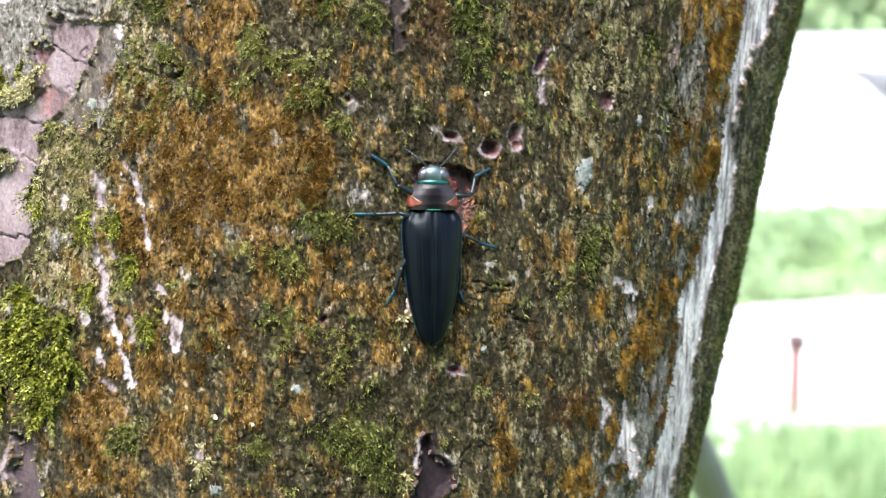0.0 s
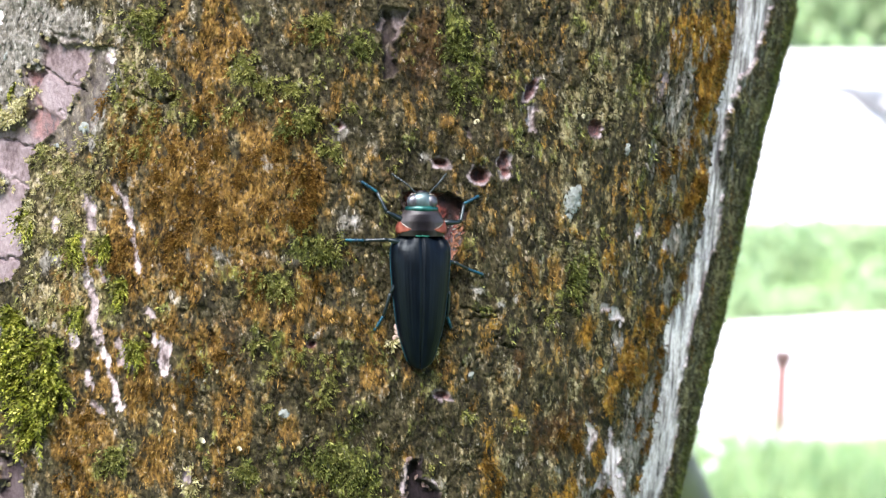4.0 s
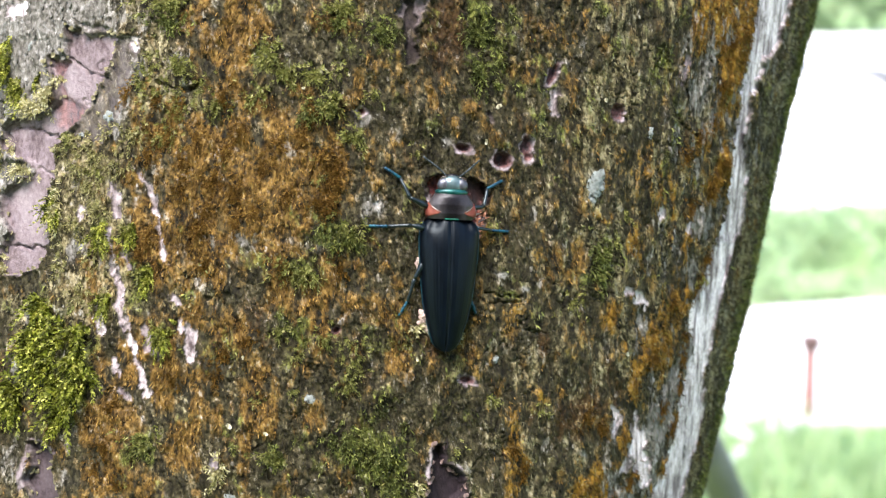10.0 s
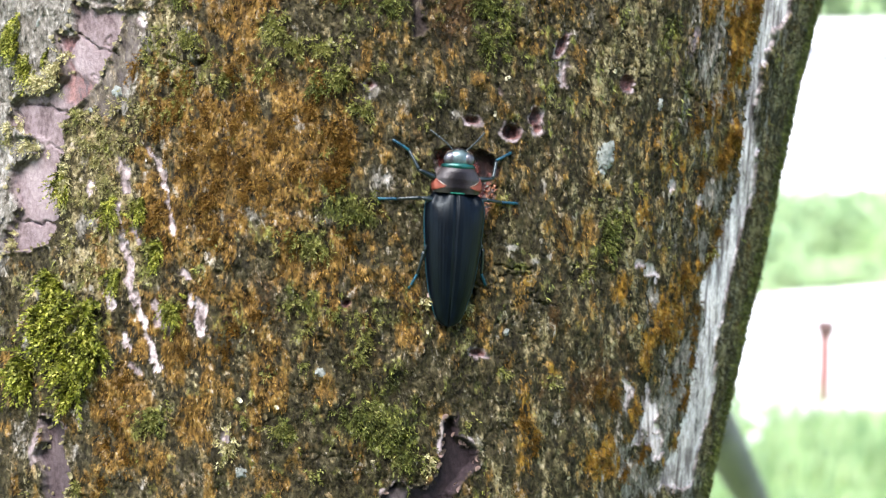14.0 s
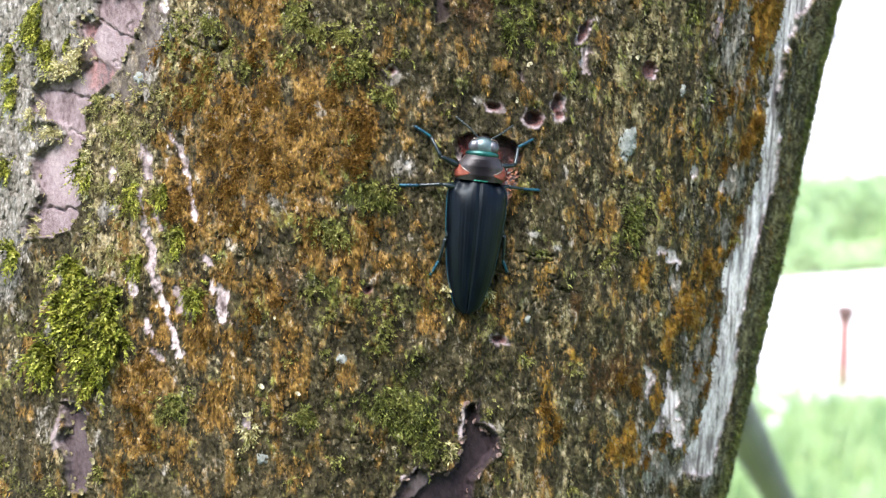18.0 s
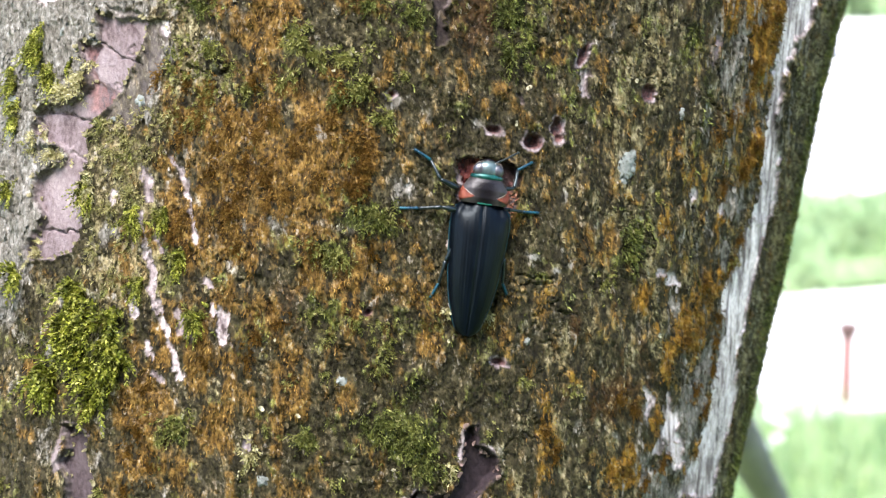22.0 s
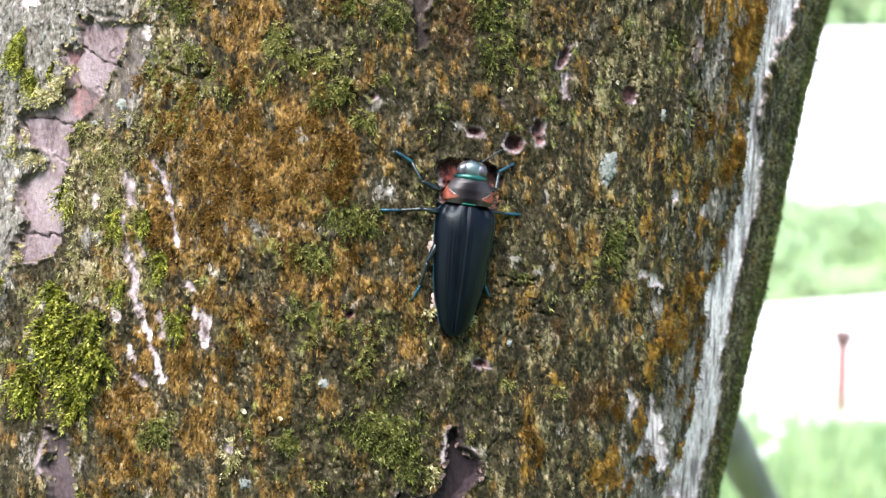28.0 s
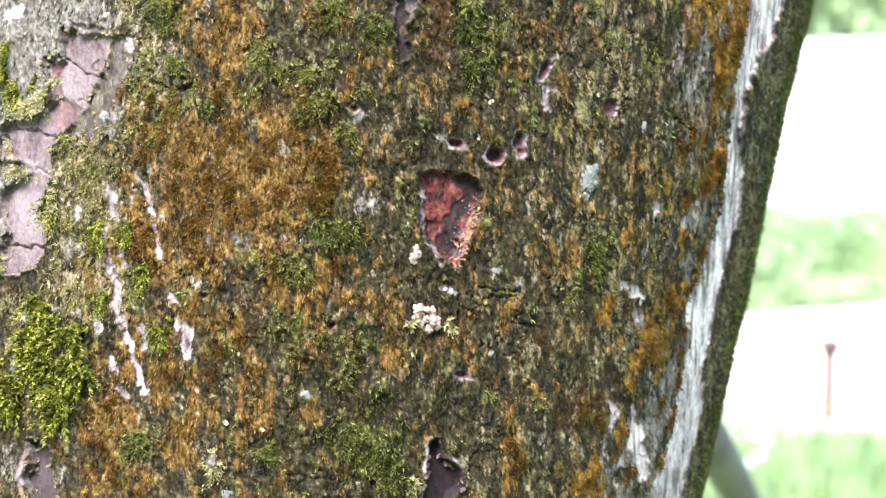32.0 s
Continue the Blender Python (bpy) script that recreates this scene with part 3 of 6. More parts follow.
# across the trunk, cover is also thinned or paled by position to set brightness
BARE = BARE + 1.3 * smooth(-68, -76, SS) * smooth(-46, -30, HH) * (SS < 0) + 0.4 * smooth(0.3, 0.6, fbm(SV / 3.4, HH / 4.6, 4, 25)) * (1 - 0.5 * smooth(40, 80, SS)) * (1 - 0.6 * smooth(-25, -8, SS) * (1 - smooth(30, 48, SS)))
BARE += 0.75 * smooth(0.2, 0.5, fbm(SV / 2.4, HH / 6.5, 4, 27)) * smooth(60, 95, SS) * (1 - smooth(120, 132, SS))
ORANGE = np.clip(0.76 * ORANGE + 0.4 * fbm(SV / 6.5, HH / 10, 4, 41) + 0.7 * fbm(SV / 2.8, HH / 5.2, 3, 42) - 0.06 + 0.24 * smooth(20, -5, SS) * smooth(-64, -42, SS) * smooth(62, 45, HH), 0, 1.1)
GOLD = np.clip(GOLD + 0.35 * fbm(SV / 3.2, HH / 7, 4, 43) * smooth(45, 85, SS) + 0.18 * fbm(SV / 1.7, HH / 8, 3, 44) * smooth(45, 85, SS) + 0.12 * smooth(60, 100, SS), 0, 1.1) * (1 - smooth(112, 126, SS))
BROWN = np.clip(BROWN + 0.4 * fbm(SV / 5, HH / 9, 4, 47) + 0.25 * fbm(SV / 1.9, HH / 6, 3, 46) * smooth(10, 45, SS), 0, 1.1)
TAN = np.clip(0.42 * fbm(SV / 2.2, HH / 6, 3, 48) * smooth(10, 45, SS) + TAN * (1 - 0.65 * smooth(-35, 0, SS)) * (1 - 0.7 * smooth(-20, 0, SS) * (1 - smooth(30, 50, SS))) + 0.4 * fbm(SV / 5, HH / 7, 4, 49) - 0.08 + 0.36 * smooth(34, 58, SS) + 0.3 * smooth(120, 134, SS), 0, 1.1)
GREEN = np.clip(GREEN + (0.45 - 0.25 * smooth(40, 80, SS)) * smooth(0.15, 0.6, fbm(SV / 5, HH / 6, 4, 51)) + 0.2 * smooth(36, 60, SS) * smooth(-15, 10, HH), 0, 1.1)
ORANGE *= 1 - 0.7 * np.clip(GREEN, 0, 1)
for f in (ORANGE, GREEN, TAN):
    f *= 1 - 0.7 * np.clip(BARE, 0, 1)
for f in (ORANGE, TAN, GOLD, BARE):
    f *= 1 - 0.6 * np.clip(BROWN, 0, 1)
GOLD *= 1 - 0.5 * np.clip(BARE, 0, 1)
OLIVE = np.clip(1.1 + 0.4 * fbm(SV / 11, HH / 16, 4, 31) - BARE, 0, 1)

# relief of the bark in millimetres
lumps = fbm(SV / 2.6, HH / 3.6, 3, 61)
clods = smooth(0.0, 0.35, fbm(SV / 4.0, HH / 8.0, 3, 65))
rising = smooth(20, 60, SS)
DISP = 0.9 * fbm(SV / 26, HH / 60, 3, 71) + 0.55 * fbm(SV / 7.0, HH / 11, 3, 81) + (0.36 - 0.08 * rising) * fbm(SV / (2.2 - 0.4 * rising), HH / 5.0, 3, 91)
DISP += 0.2 * fbm(SV / 0.95, HH / 1.7, 2, 95) - 0.35
# scaly plates with broken edges, and blocks parted by short cracks
plates = fbm(SV / 5.5 + 0.3 * lumps, HH / 6.5, 4, 121)
DISP += (1 - 0.5 * rising) * (0.45 * smooth(-0.02, 0.08, plates) + 0.4 * smooth(0.38, 0.46, plates) + 0.3 * smooth(-0.46, -0.4, plates))
DISP += (0.3 - 0.08 * rising) * smooth(0.05, 0.18, fbm(SV / 2.6, HH / 5.5, 3, 123))
DISP += np.clip(ORANGE, 0, 1) * (0.1 + 0.4 * lumps + 0.85 * clods + 0.5 * fbm(SV / 1.6, HH / 5, 3, 68)) + np.clip(GREEN, 0, 1) * (0.35 + 0.6 * lumps)
DISP += np.clip(GOLD, 0, 1) * (0.3 + 0.5 * lumps + 0.7 * smooth(-0.05, 0.25, fbm(SV / 2.6, HH / 6.0, 3, 67)))
DISP *= 0.72 * (1 - 0.12 * smooth(30, 50, SS)) * (1 - 0.3 * smooth(112, 138, SS))
fissure = np.abs(fbm(SV / 5.0, HH / 9, 3, 111))
DISP -= 0.7 * (1 - smooth(0.0, 0.07, fissure)) * smooth(0.0, 0.5, fbm(SV / 18, HH / 18, 2, 115))
cross_ = np.abs(fbm(SV / 9.0, HH / 5.0, 3, 113))
DISP -= 0.7 * (1 - smooth(0.0, 0.06, cross_)) * smooth(0.1, 0.5, fbm(SV / 15, HH / 15, 2, 117))


def stain_and_shade(points):
    """Reddish brown inside an outline on bare wood: its stain and the pit's shade, painted."""
    w = around(points)
    k = 1 - smooth(-0.8, 0.8, outline(points, RAG_S[w], RAG_H[w]))
    RED[w] = np.maximum(RED[w], 0.55 * WOOD[w] * k)
    DISP[w] -= 0.6 * k * WOOD[w]


def peel(points, depth, wood=1.0, pale=0.0, red=0.0, soft=0.3, rag=1.0, lip=0.4, deep=0.0, grow=0.0):
    """Bark broken away inside an outline: a step down to the wood, with a slightly raised lip."""
    w = around(points)
    x, y = SS[w] + rag * (RAG_S[w] - SS[w]), HH[w] + rag * (RAG_H[w] - HH[w])
    d = outline(points, x, y) - grow
    k = 1 - smooth(-soft, soft, d)
    floor_ = -depth + 0.12 * fbm(SV[w] / 6, HH[w] / 10, 3, 201)
    DISP[w] = DISP[w] * (1 - k) + floor_ * k + lip * np.exp(-((d - 0.5) / 0.5) ** 2) * (1 - k)
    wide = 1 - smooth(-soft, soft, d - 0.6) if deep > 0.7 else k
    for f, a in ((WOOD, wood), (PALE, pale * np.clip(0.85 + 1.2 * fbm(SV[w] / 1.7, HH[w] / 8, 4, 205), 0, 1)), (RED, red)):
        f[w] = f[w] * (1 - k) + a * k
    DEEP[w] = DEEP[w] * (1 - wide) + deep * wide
    for f in (ORANGE, GREEN, OLIVE, TAN, GOLD, BROWN):
        f[w] *= 1 - k


def crack(points, width=0.3, depth=1.2):
    w = around(points, 4)
    d = near(points, RAG_S[w], RAG_H[w])
    DISP[w] -= depth * (1 - smooth(width * 0.5, width * 1.5, d))


def scratch(points, width, pale=0.9, wood=0.0, depth=0.5):
    w = around(points, 5)
    d = near(points, SS[w] + 0.8 * (RAG_S[w] - SS[w]), HH[w] + 0.8 * (RAG_H[w] - HH[w]))
    k = 1 - smooth(width * 0.28, width * 0.5, d + 0.36 * width * fbm(SV[w] / 0.9, HH[w] / 3.2, 4, 301))
    DISP[w] -= depth * k
    PALE[w], WOOD[w] = np.maximum(PALE[w], 0.5 * pale * k * np.clip(0.85 + 0.9 * fbm(SV[w] / 1.4, HH[w] / 3, 3, 303), 0, 1)), np.maximum(WOOD[w], np.maximum(wood, 0.8) * k)
    for f in (ORANGE, GREEN, OLIVE, TAN, GOLD, BROWN):
        f[w] *= 1 - k


def bore(s, h, rs, rh, depth=1.5, rim=0.78, lean=0.0):
    """An insect's hole with a thin torn rim of pinkish bark."""
    w = window(s - 9, s + 9, h - 9, h + 9)
    a = radians(lean)
    x, y = SS[w] + 0.45 * (RAG_S[w] - SS[w]) - s, HH[w] + 0.45 * (RAG_H[w] - HH[w]) - h
    u, v = x * math.cos(a) + y * math.sin(a), -x * math.sin(a) + y * math.cos(a)
    d = (np.sqrt((u / rs) ** 2 + (v / rh) ** 2) - 1) * min(rs, rh)
    k, dark = 1 - smooth(-0.35, 0.2, d), 1 - smooth(-0.05, 0.4, d)
    r = (1 - smooth(rim * 0.3, rim * 0.9, d + 0.15 * y / max(rs, rh) + 0.35 * fbm(SV[w] / 0.9, HH[w] / 0.9, 2, 311))) * (1 - k)
    DISP[w] = DISP[w] * (1 - k) - depth * k - 0.2 * r
    WOOD[w] = np.maximum(WOOD[w], np.maximum(r, k))
    PALE[w] = np.maximum(PALE[w], 0.1 * r * (1 - dark))
    for f in (ORANGE, GREEN, OLIVE, TAN, GOLD, BROWN):
        f[w] *= 1 - np.maximum(r, k)
    RED[w] = np.maximum(RED[w], 0.7 * dark)
    DEEP[w] = np.maximum(DEEP[w], 0.4 * dark)


# the long peeled strip, its two broken ends, and the cracks across the bare wood
peel([(-69.2, 36.3), (-64.8, 35.6), (-49.3, 34.9), (-48.7, 29.3), (-50.2, 24.5), (-49.8, 18.8), (-50.5, 14.2), (-53.9, 10.2), (-62.6, 10.8), (-59.6, 17.1), (-56.4, 25.4), (-55.9, 31.9)], 0.4, wood=0.14, pale=0.06, rag=2.0)
PEELED = [(-69.7, 35.2), (-65.9, 33.7), (-55.8, 34.3), (-55.8, 31.3), (-56.9, 25.3), (-59, 17.9), (-61.9, 12.9), (-63.4, 10.7), (-64.8, 7.2), (-62.8, 1.1), (-64.3, -3.1), (-64, -7), (-61.4, -10.4), (-61.1, -15.5), (-61.5, -18.8), (-66.4, -21.7), (-73.7, -23.9), (-74.7, -20.8), (-73.1, -15.9), (-72.5, -13.1), (-76.7, -8.6), (-77, -4.7), (-71.1, -0.4), (-73, 3), (-81.7, 4.5), (-81.7, 9.2), (-79.5, 11.5), (-72.6, 13.1), (-69.2, 16.3), (-68.1, 18.4), (-69.1, 21.5), (-73.8, 25.5), (-73.4, 27.1), (-68.1, 26.9), (-68.9, 31.4)]
peel(PEELED, 1.3, lip=0.5, soft=0.4)
stain_and_shade([(-73.3, 26.9), (-68, 26.5), (-69.2, 22.2), (-65.7, 18.8), (-59.6, 17.1), (-60.8, 13.1), (-66.3, 12.2), (-69.2, 16.3), (-67.8, 18.4), (-69.1, 21.5)])
crack([(-73.3, 27.2), (-66.2, 27.4), (-61.2, 25.5), (-55.3, 24.7)], 0.25)
crack([(-79.3, 10.1), (-73.1, 10.7), (-65.8, 10.1)], 0.25)
crack([(-71.2, -15.8), (-67.2, -15.3), (-62.4, -14.8)], 0.25)
crack([(-78.4, 1.6), (-72.3, 2.3), (-65.3, 1.6)], 0.2, 0.7)
peel([(-79.6, 2.1), (-74.0, 2.2), (-69.8, 2.2), (-69.9, 0.3), (-74.8, -1.0), (-78.3, -0.6)], 0.3, wood=0.0)
# small bark windows
WINDOW = [(-53.7, -57.1), (-49.8, -56.1), (-47.3, -58.7), (-47.1, -61.8), (-44.8, -65.0), (-43.6, -68.5), (-43.6, -74.1), (-47.3, -75.2), (-49.6, -68.8), (-52.7, -65.2), (-51.5, -61.7)]
peel(WINDOW, 1.9, wood=1.0, deep=0.7, lip=0.5, soft=0.5, rag=0.5)
scratch([(-53.6, -58.6), (-53.2, -63.4), (-52.5, -67.0)], 1.4, 0.08, 0.6, 0.1)
scratch([(-53.0, -56.2), (-50.2, -55.5), (-47.0, -57.7)], 1.0, 0.08, 0.6, 0.1)
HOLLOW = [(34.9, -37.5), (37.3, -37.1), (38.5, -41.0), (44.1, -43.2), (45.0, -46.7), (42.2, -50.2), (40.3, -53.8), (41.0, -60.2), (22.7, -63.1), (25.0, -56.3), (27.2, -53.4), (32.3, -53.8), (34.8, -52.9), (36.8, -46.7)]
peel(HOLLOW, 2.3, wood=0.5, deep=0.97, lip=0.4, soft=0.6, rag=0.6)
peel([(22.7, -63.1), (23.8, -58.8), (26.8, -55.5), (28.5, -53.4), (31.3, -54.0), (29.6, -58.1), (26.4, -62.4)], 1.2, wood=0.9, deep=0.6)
peel([(4.9, 56.3), (10.3, 57.7), (11.1, 54.2), (9.3, 51.2), (6.8, 50.8), (4.6, 52.5)], 1.0, wood=0.75, rag=1.5)
peel([(5.8, 55.8), (8.2, 56.4), (11.2, 44.7), (9.7, 41.8), (7.4, 46.2)], 1.5, wood=0.2, deep=0.5, rag=1.8)
# the scar that the beetle gnaws
peel([(19.3, 18.7), (22.5, 20.5), (26.3, 21.2), (29.3, 20.7), (32.6, 20.7), (33.8, 17.8), (32.9, 14.9), (33.7, 12.6), (32.3, 10.4), (32.6, 6.6), (31.5, 2.3), (30.0, 1.7), (27.2, 3.4), (25.1, 5.8), (23.0, 8.1), (21.8, 10.9), (21.3, 14.3)], 1.3, wood=0.15, red=1.0, lip=0.1)
peel([(18.9, 17.8), (20.5, 16.4), (21.6, 13.1), (23.2, 8.1), (25.7, 4.4), (29.5, 1.4), (29.0, 0.2), (24.5, 3.6), (21.9, 8.1), (20.3, 14.1)], 0.4, wood=0.8, pale=0.18, rag=2.2)
peel([(34.6, 15.8), (34.5, 12.4), (33.2, 10.1), (33.4, 5.5), (32.5, 1.5), (31.1, 0.7), (31.2, 3.5), (31.8, 7.7), (31.8, 11.3), (33.6, 14.3)], 0.1, wood=0.7, pale=0.3, red=0.3, rag=1.6)
peel([(28.5, 20.3), (32.6, 20.5), (33.6, 17.7), (32.6, 14.8), (31.0, 13.5), (29.3, 11.5), (30.3, 8.7), (31.9, 6.5), (30.8, 2.9), (28.7, 4.0), (26.5, 4.3), (25.9, 5.7), (28.0, 6.9), (28.0, 10.1), (27.7, 13.9), (29.8, 16.2)], 1.6, wood=0.0, red=0.5, deep=0.75, rag=2.4, lip=0.0)
peel([(23.5, 9.2), (25.3, 10.4), (26.9, 9.5), (26.8, 7.7), (25.1, 6.8), (23.6, 7.5)], 1.9, wood=0.0, red=1.0, deep=0.25, lip=0.1)
scratch([(29.8, -4.4), (33.0, -4.3)], 1.4, 0.7, 0.4, 0.1)
# pinkish torn rims round the big cavity
scratch([(34.3, -38.4), (35.2, -41.2), (35.3, -45.0)], 1.0, 0.5, 0.6, 0.0)
scratch([(38.7, -40.6), (41.3, -41.1), (43.7, -42.8)], 0.9, 0.5, 0.6, 0.0)
scratch([(31.0, -53.8), (26.9, -53.2), (24.3, -56.2)], 1.1, 0.4, 0.7, 0.0)
# insects' holes
bore(34.9, 27.0, 2.1, 1.5)
bore(40.0, 31.5, 1.25, 1.9, lean=8)
bore(41.0, 29.1, 0.8, 0.8, depth=1.0)
bore(25.6, 27.4, 1.5, 0.8)
bore(61.7, 44.6, 1.5, 1.7, rim=0.5)
bore(42.4, 48.6, 1.0, 2.3, lean=-15)
bore(38.9, -22.0, 1.6, 0.8)
bore(2.0, 30.0, 0.7, 0.6, depth=1.4)
peel([(28.8, 36.4), (30.7, 36.6), (31.1, 34.9), (29.3, 34.4)], 0.2, wood=0.7, rag=2.2, lip=0.1)
bore(7.5, -17.1, 0.7, 0.8, depth=0.6, rim=0.1)
# pale scratches and rubbed places
scratch([(-48.2, 1.8), (-46.9, -0.9), (-45.6, -3.8)], 2.6, 0.55, 0.5)
scratch([(-46.4, -7.4), (-45.0, -10.7), (-43.5, -15.4)], 1.6)
scratch([(-43.2, -15.3), (-40.7, -19.8), (-39.0, -24.4), (-37.5, -27.2)], 2.4, 0.55, 0.5)
scratch([(-36.5, -28.9), (-34.1, -32.1), (-31.5, -36.5), (-29.4, -39.7)], 1.9, 1.0)
scratch([(-41.7, -10.6), (-39.6, -14.5)], 1.4, 0.2, 0.7)
scratch([(-45.0, -23.1), (-43.5, -26.8), (-42.4, -28.5)], 1.4)
scratch([(-43.1, 6.2), (-40.4, 4.2), (-37.3, 0.5)], 1.7, 0.6, 0.4)
scratch([(-37.3, 0.5), (-35.0, -4.7), (-32.3, -11.0)], 1.5, 0.75, 0.3)
scratch([(-25.6, -22.8), (-22.9, -25.7), (-21.0, -30.3)], 2.6, 0.9)
scratch([(-33.3, -26.6), (-31.3, -29.6), (-30.4, -31.2)], 1.8, 0.3, 0.7)
scratch([(-37.9, -34.3), (-36.7, -37.1)], 1.4, 0.7)
scratch([(-35.0, -40.5), (-33.1, -41.9)], 1.5, 0.6, 0.3)
scratch([(-29.0, -18.4), (-27.3, -19.2)], 1.6, 0.5, 0.4)
scratch([(-11.7, -49.9), (-11.1, -54.7)], 1.4, 0.6, 0.4)
scratch([(-54.8, -4.4), (-53.6, -5.5)], 1.3, 1.0)
scratch([(-51.7, 33.7), (-50.3, 32.7)], 1.4, 1.0)
scratch([(76.6, 5.6), (80.3, 5.4), (85.0, 3.9)], 1.5, 0.9)
scratch([(80.3, 5.2), (83.0, 3.6)], 1.5, 0.7)
scratch([(44.2, 43.0), (45.5, 40.1)], 1.2, 0.6)
scratch([(79.7, 62.9), (80.0, 56.2)], 2.0, 0.0, 0.7, 0.3)
scratch([(90.7, -23.0), (94.0, -28.3)], 1.6, 0.7)
scratch([(82.1, -22.5), (85.0, -27.0)], 1.2, 0.7)
peel([(82.4, -22.8), (84.5, -22.5), (86.0, -27.9), (83.7, -27.4)], 0.2, wood=0.5, pale=0.6, rag=2.0, lip=0.1)
# the long bleached strip beside the edge
peel([(100.2, 93.6), (122.5, 99.1), (123.5, 87.1), (120.9, 80.5), (120, 75), (114.2, 70.7), (113.4, 65.4), (111.3, 60.5), (112.9, 55), (112.4, 50.5), (114.7, 46.6), (121, 41.8), (122.2, 36), (126.1, 30.6), (122.4, 24.1), (110.1, 23.2), (111.5, 27), (110.5, 34.1), (109, 39.7), (107.3, 45.1), (106.8, 49.4), (105.7, 53.5), (105.3, 57.7), (103.4, 61.6), (103.8, 66), (103.3, 71.6), (102.8, 77.2), (103.2, 81.6)], 0.7, wood=1.0, pale=0.85, soft=0.5, rag=2.2, lip=0.0)
peel([(122.4, 24.1), (123.1, 19.7), (122.7, 12.2), (122.1, 7.7), (122.4, 1.8), (123.2, -4.1), (122.7, -10.1), (125.6, -14.5), (127.4, -20.4), (126.9, -26.4), (127.3, -32.4), (126.7, -38.4), (120.2, -39.8), (120.5, -36.9), (119.8, -32.4), (117.6, -26.6), (115.1, -20.8), (113.1, -15.1), (110.9, -9.4), (112.3, -3.5), (108.9, -0.9), (105.2, 2.3), (105.9, 7.4), (106.9, 11.9), (107.9, 16.3), (107.1, 21.3), (110.1, 23.2)], 0.7, wood=1.0, pale=0.9, soft=0.5, rag=2.2, lip=0.0)
peel([(111.5, -15), (130, -18.7), (130.8, -26.2), (128.8, -33.7), (128, -41.2), (129.3, -47.6), (106.4, -47.2), (107.2, -42.6), (109.8, -35.3), (111.8, -29.5), (111.3, -22.2)], 0.6, wood=0.9, pale=0.75, soft=0.5, rag=2.4, lip=0.0)
# rubbed white places
peel([(91, -24.9), (95.8, -26.9), (99.6, -33), (105.1, -39.7), (101.5, -41), (96.7, -37.4), (93.4, -32), (92.8, -37.9), (89.6, -36.7), (90.7, -32.2)], 0.3, wood=0.6, pale=0.6, rag=2.6, soft=0.4, lip=0.2)
peel([(78.8, 5.7), (81.9, 5.5), (85.8, 3.3), (84.3, 2.7), (81, 3.7)], 0.3, wood=0.6, pale=0.6, rag=2.6, soft=0.4, lip=0.2)
peel([(81, -22.3), (83, -22.1), (84.7, -25.8), (83.8, -28.2), (82.3, -26)], 0.3, wood=0.6, pale=0.6, rag=2.6, soft=0.4, lip=0.2)
peel([(81.8, 27.4), (83.9, 25.8), (84.2, 23.8), (82.5, 24.1)], 0.3, wood=0.6, pale=0.6, rag=2.6, soft=0.4, lip=0.2)
peel([(93.5, 24.8), (95.7, 25.1), (97.1, 22.3), (94.4, 22.5)], 0.3, wood=0.6, pale=0.6, rag=2.6, soft=0.4, lip=0.2)
peel([(43.4, 43.9), (44.7, 44.5), (45.3, 40.8), (43.9, 40.2)], 0.3, wood=0.6, pale=0.6, rag=2.6, soft=0.4, lip=0.2)
peel([(-90.4, 38.2), (-83.8, 39.1), (-83.2, 35.8), (-87.2, 34.1), (-90, 35.9)], 0.3, wood=0.6, pale=1, rag=1.6, soft=0.4, lip=0.2)
peel([(-52.3, 34.4), (-50.6, 34.9), (-50.4, 31.8), (-51.8, 31.9)], 0.3, wood=0.6, pale=1, rag=1.6, soft=0.4, lip=0.2)
peel([(-55.2, -5.8), (-53.4, -3.4), (-53.2, -5.4), (-54.4, -6.4)], 0.3, wood=0.6, pale=1, rag=1.6, soft=0.4, lip=0.2)
# cracks in the bark
crack([(-43.5, 26.1), (-38.6, 26.0), (-37.1, 25.3), (-33.8, 27.9)], 0.4, 1.8)
crack([(-38.8, 24.9), (-39.0, 23.4)], 0.3)
crack([(38.1, -2.3), (42.3, -2.2), (46.6, -1.8)], 0.3, 0.9)
crack([(39.8, -4.5), (43.4, -3.8), (46.5, -2.9)], 0.3, 0.8)
crack([(33.9, -4.6), (35.1, -10.8)], 0.2, 0.8)
crack([(80.7, 48.2), (85.7, 46.7), (90.2, 45.6)], 0.3)
crack([(105.0, 63.8), (108.5, 53.1), (108.5, 48.1)], 0.3)
crack([(-8.1, -11.0), (-6.6, -14.5)], 0.3)

# a short pale scratch, and a pinkish torn patch between the scratches
scratch([(-45.0, -23.3), (-44.0, -25.8), (-42.5, -29.0)], 2.2, 1.6)
peel([(-33.2, -24.8), (-31.7, -27.1), (-29.4, -27.3), (-27.6, -30.4), (-28.6, -31.9), (-30.7, -31.4), (-32.6, -28.4)], 0.6, wood=1.0, pale=0.22, rag=0.8)
bore(-30.2, -28.9, 0.7, 0.6, 0.9)

# two knots in the bare wood
for s, h, r in ((-59.6, 27.2, 0.9), (-60.8, 19.2, 0.8)):
    crack([(s + r * math.cos(a), h + r * 1.1 * math.sin(a)) for a in np.linspace(0.3, 6.0, 12)], 0.22, 0.6)
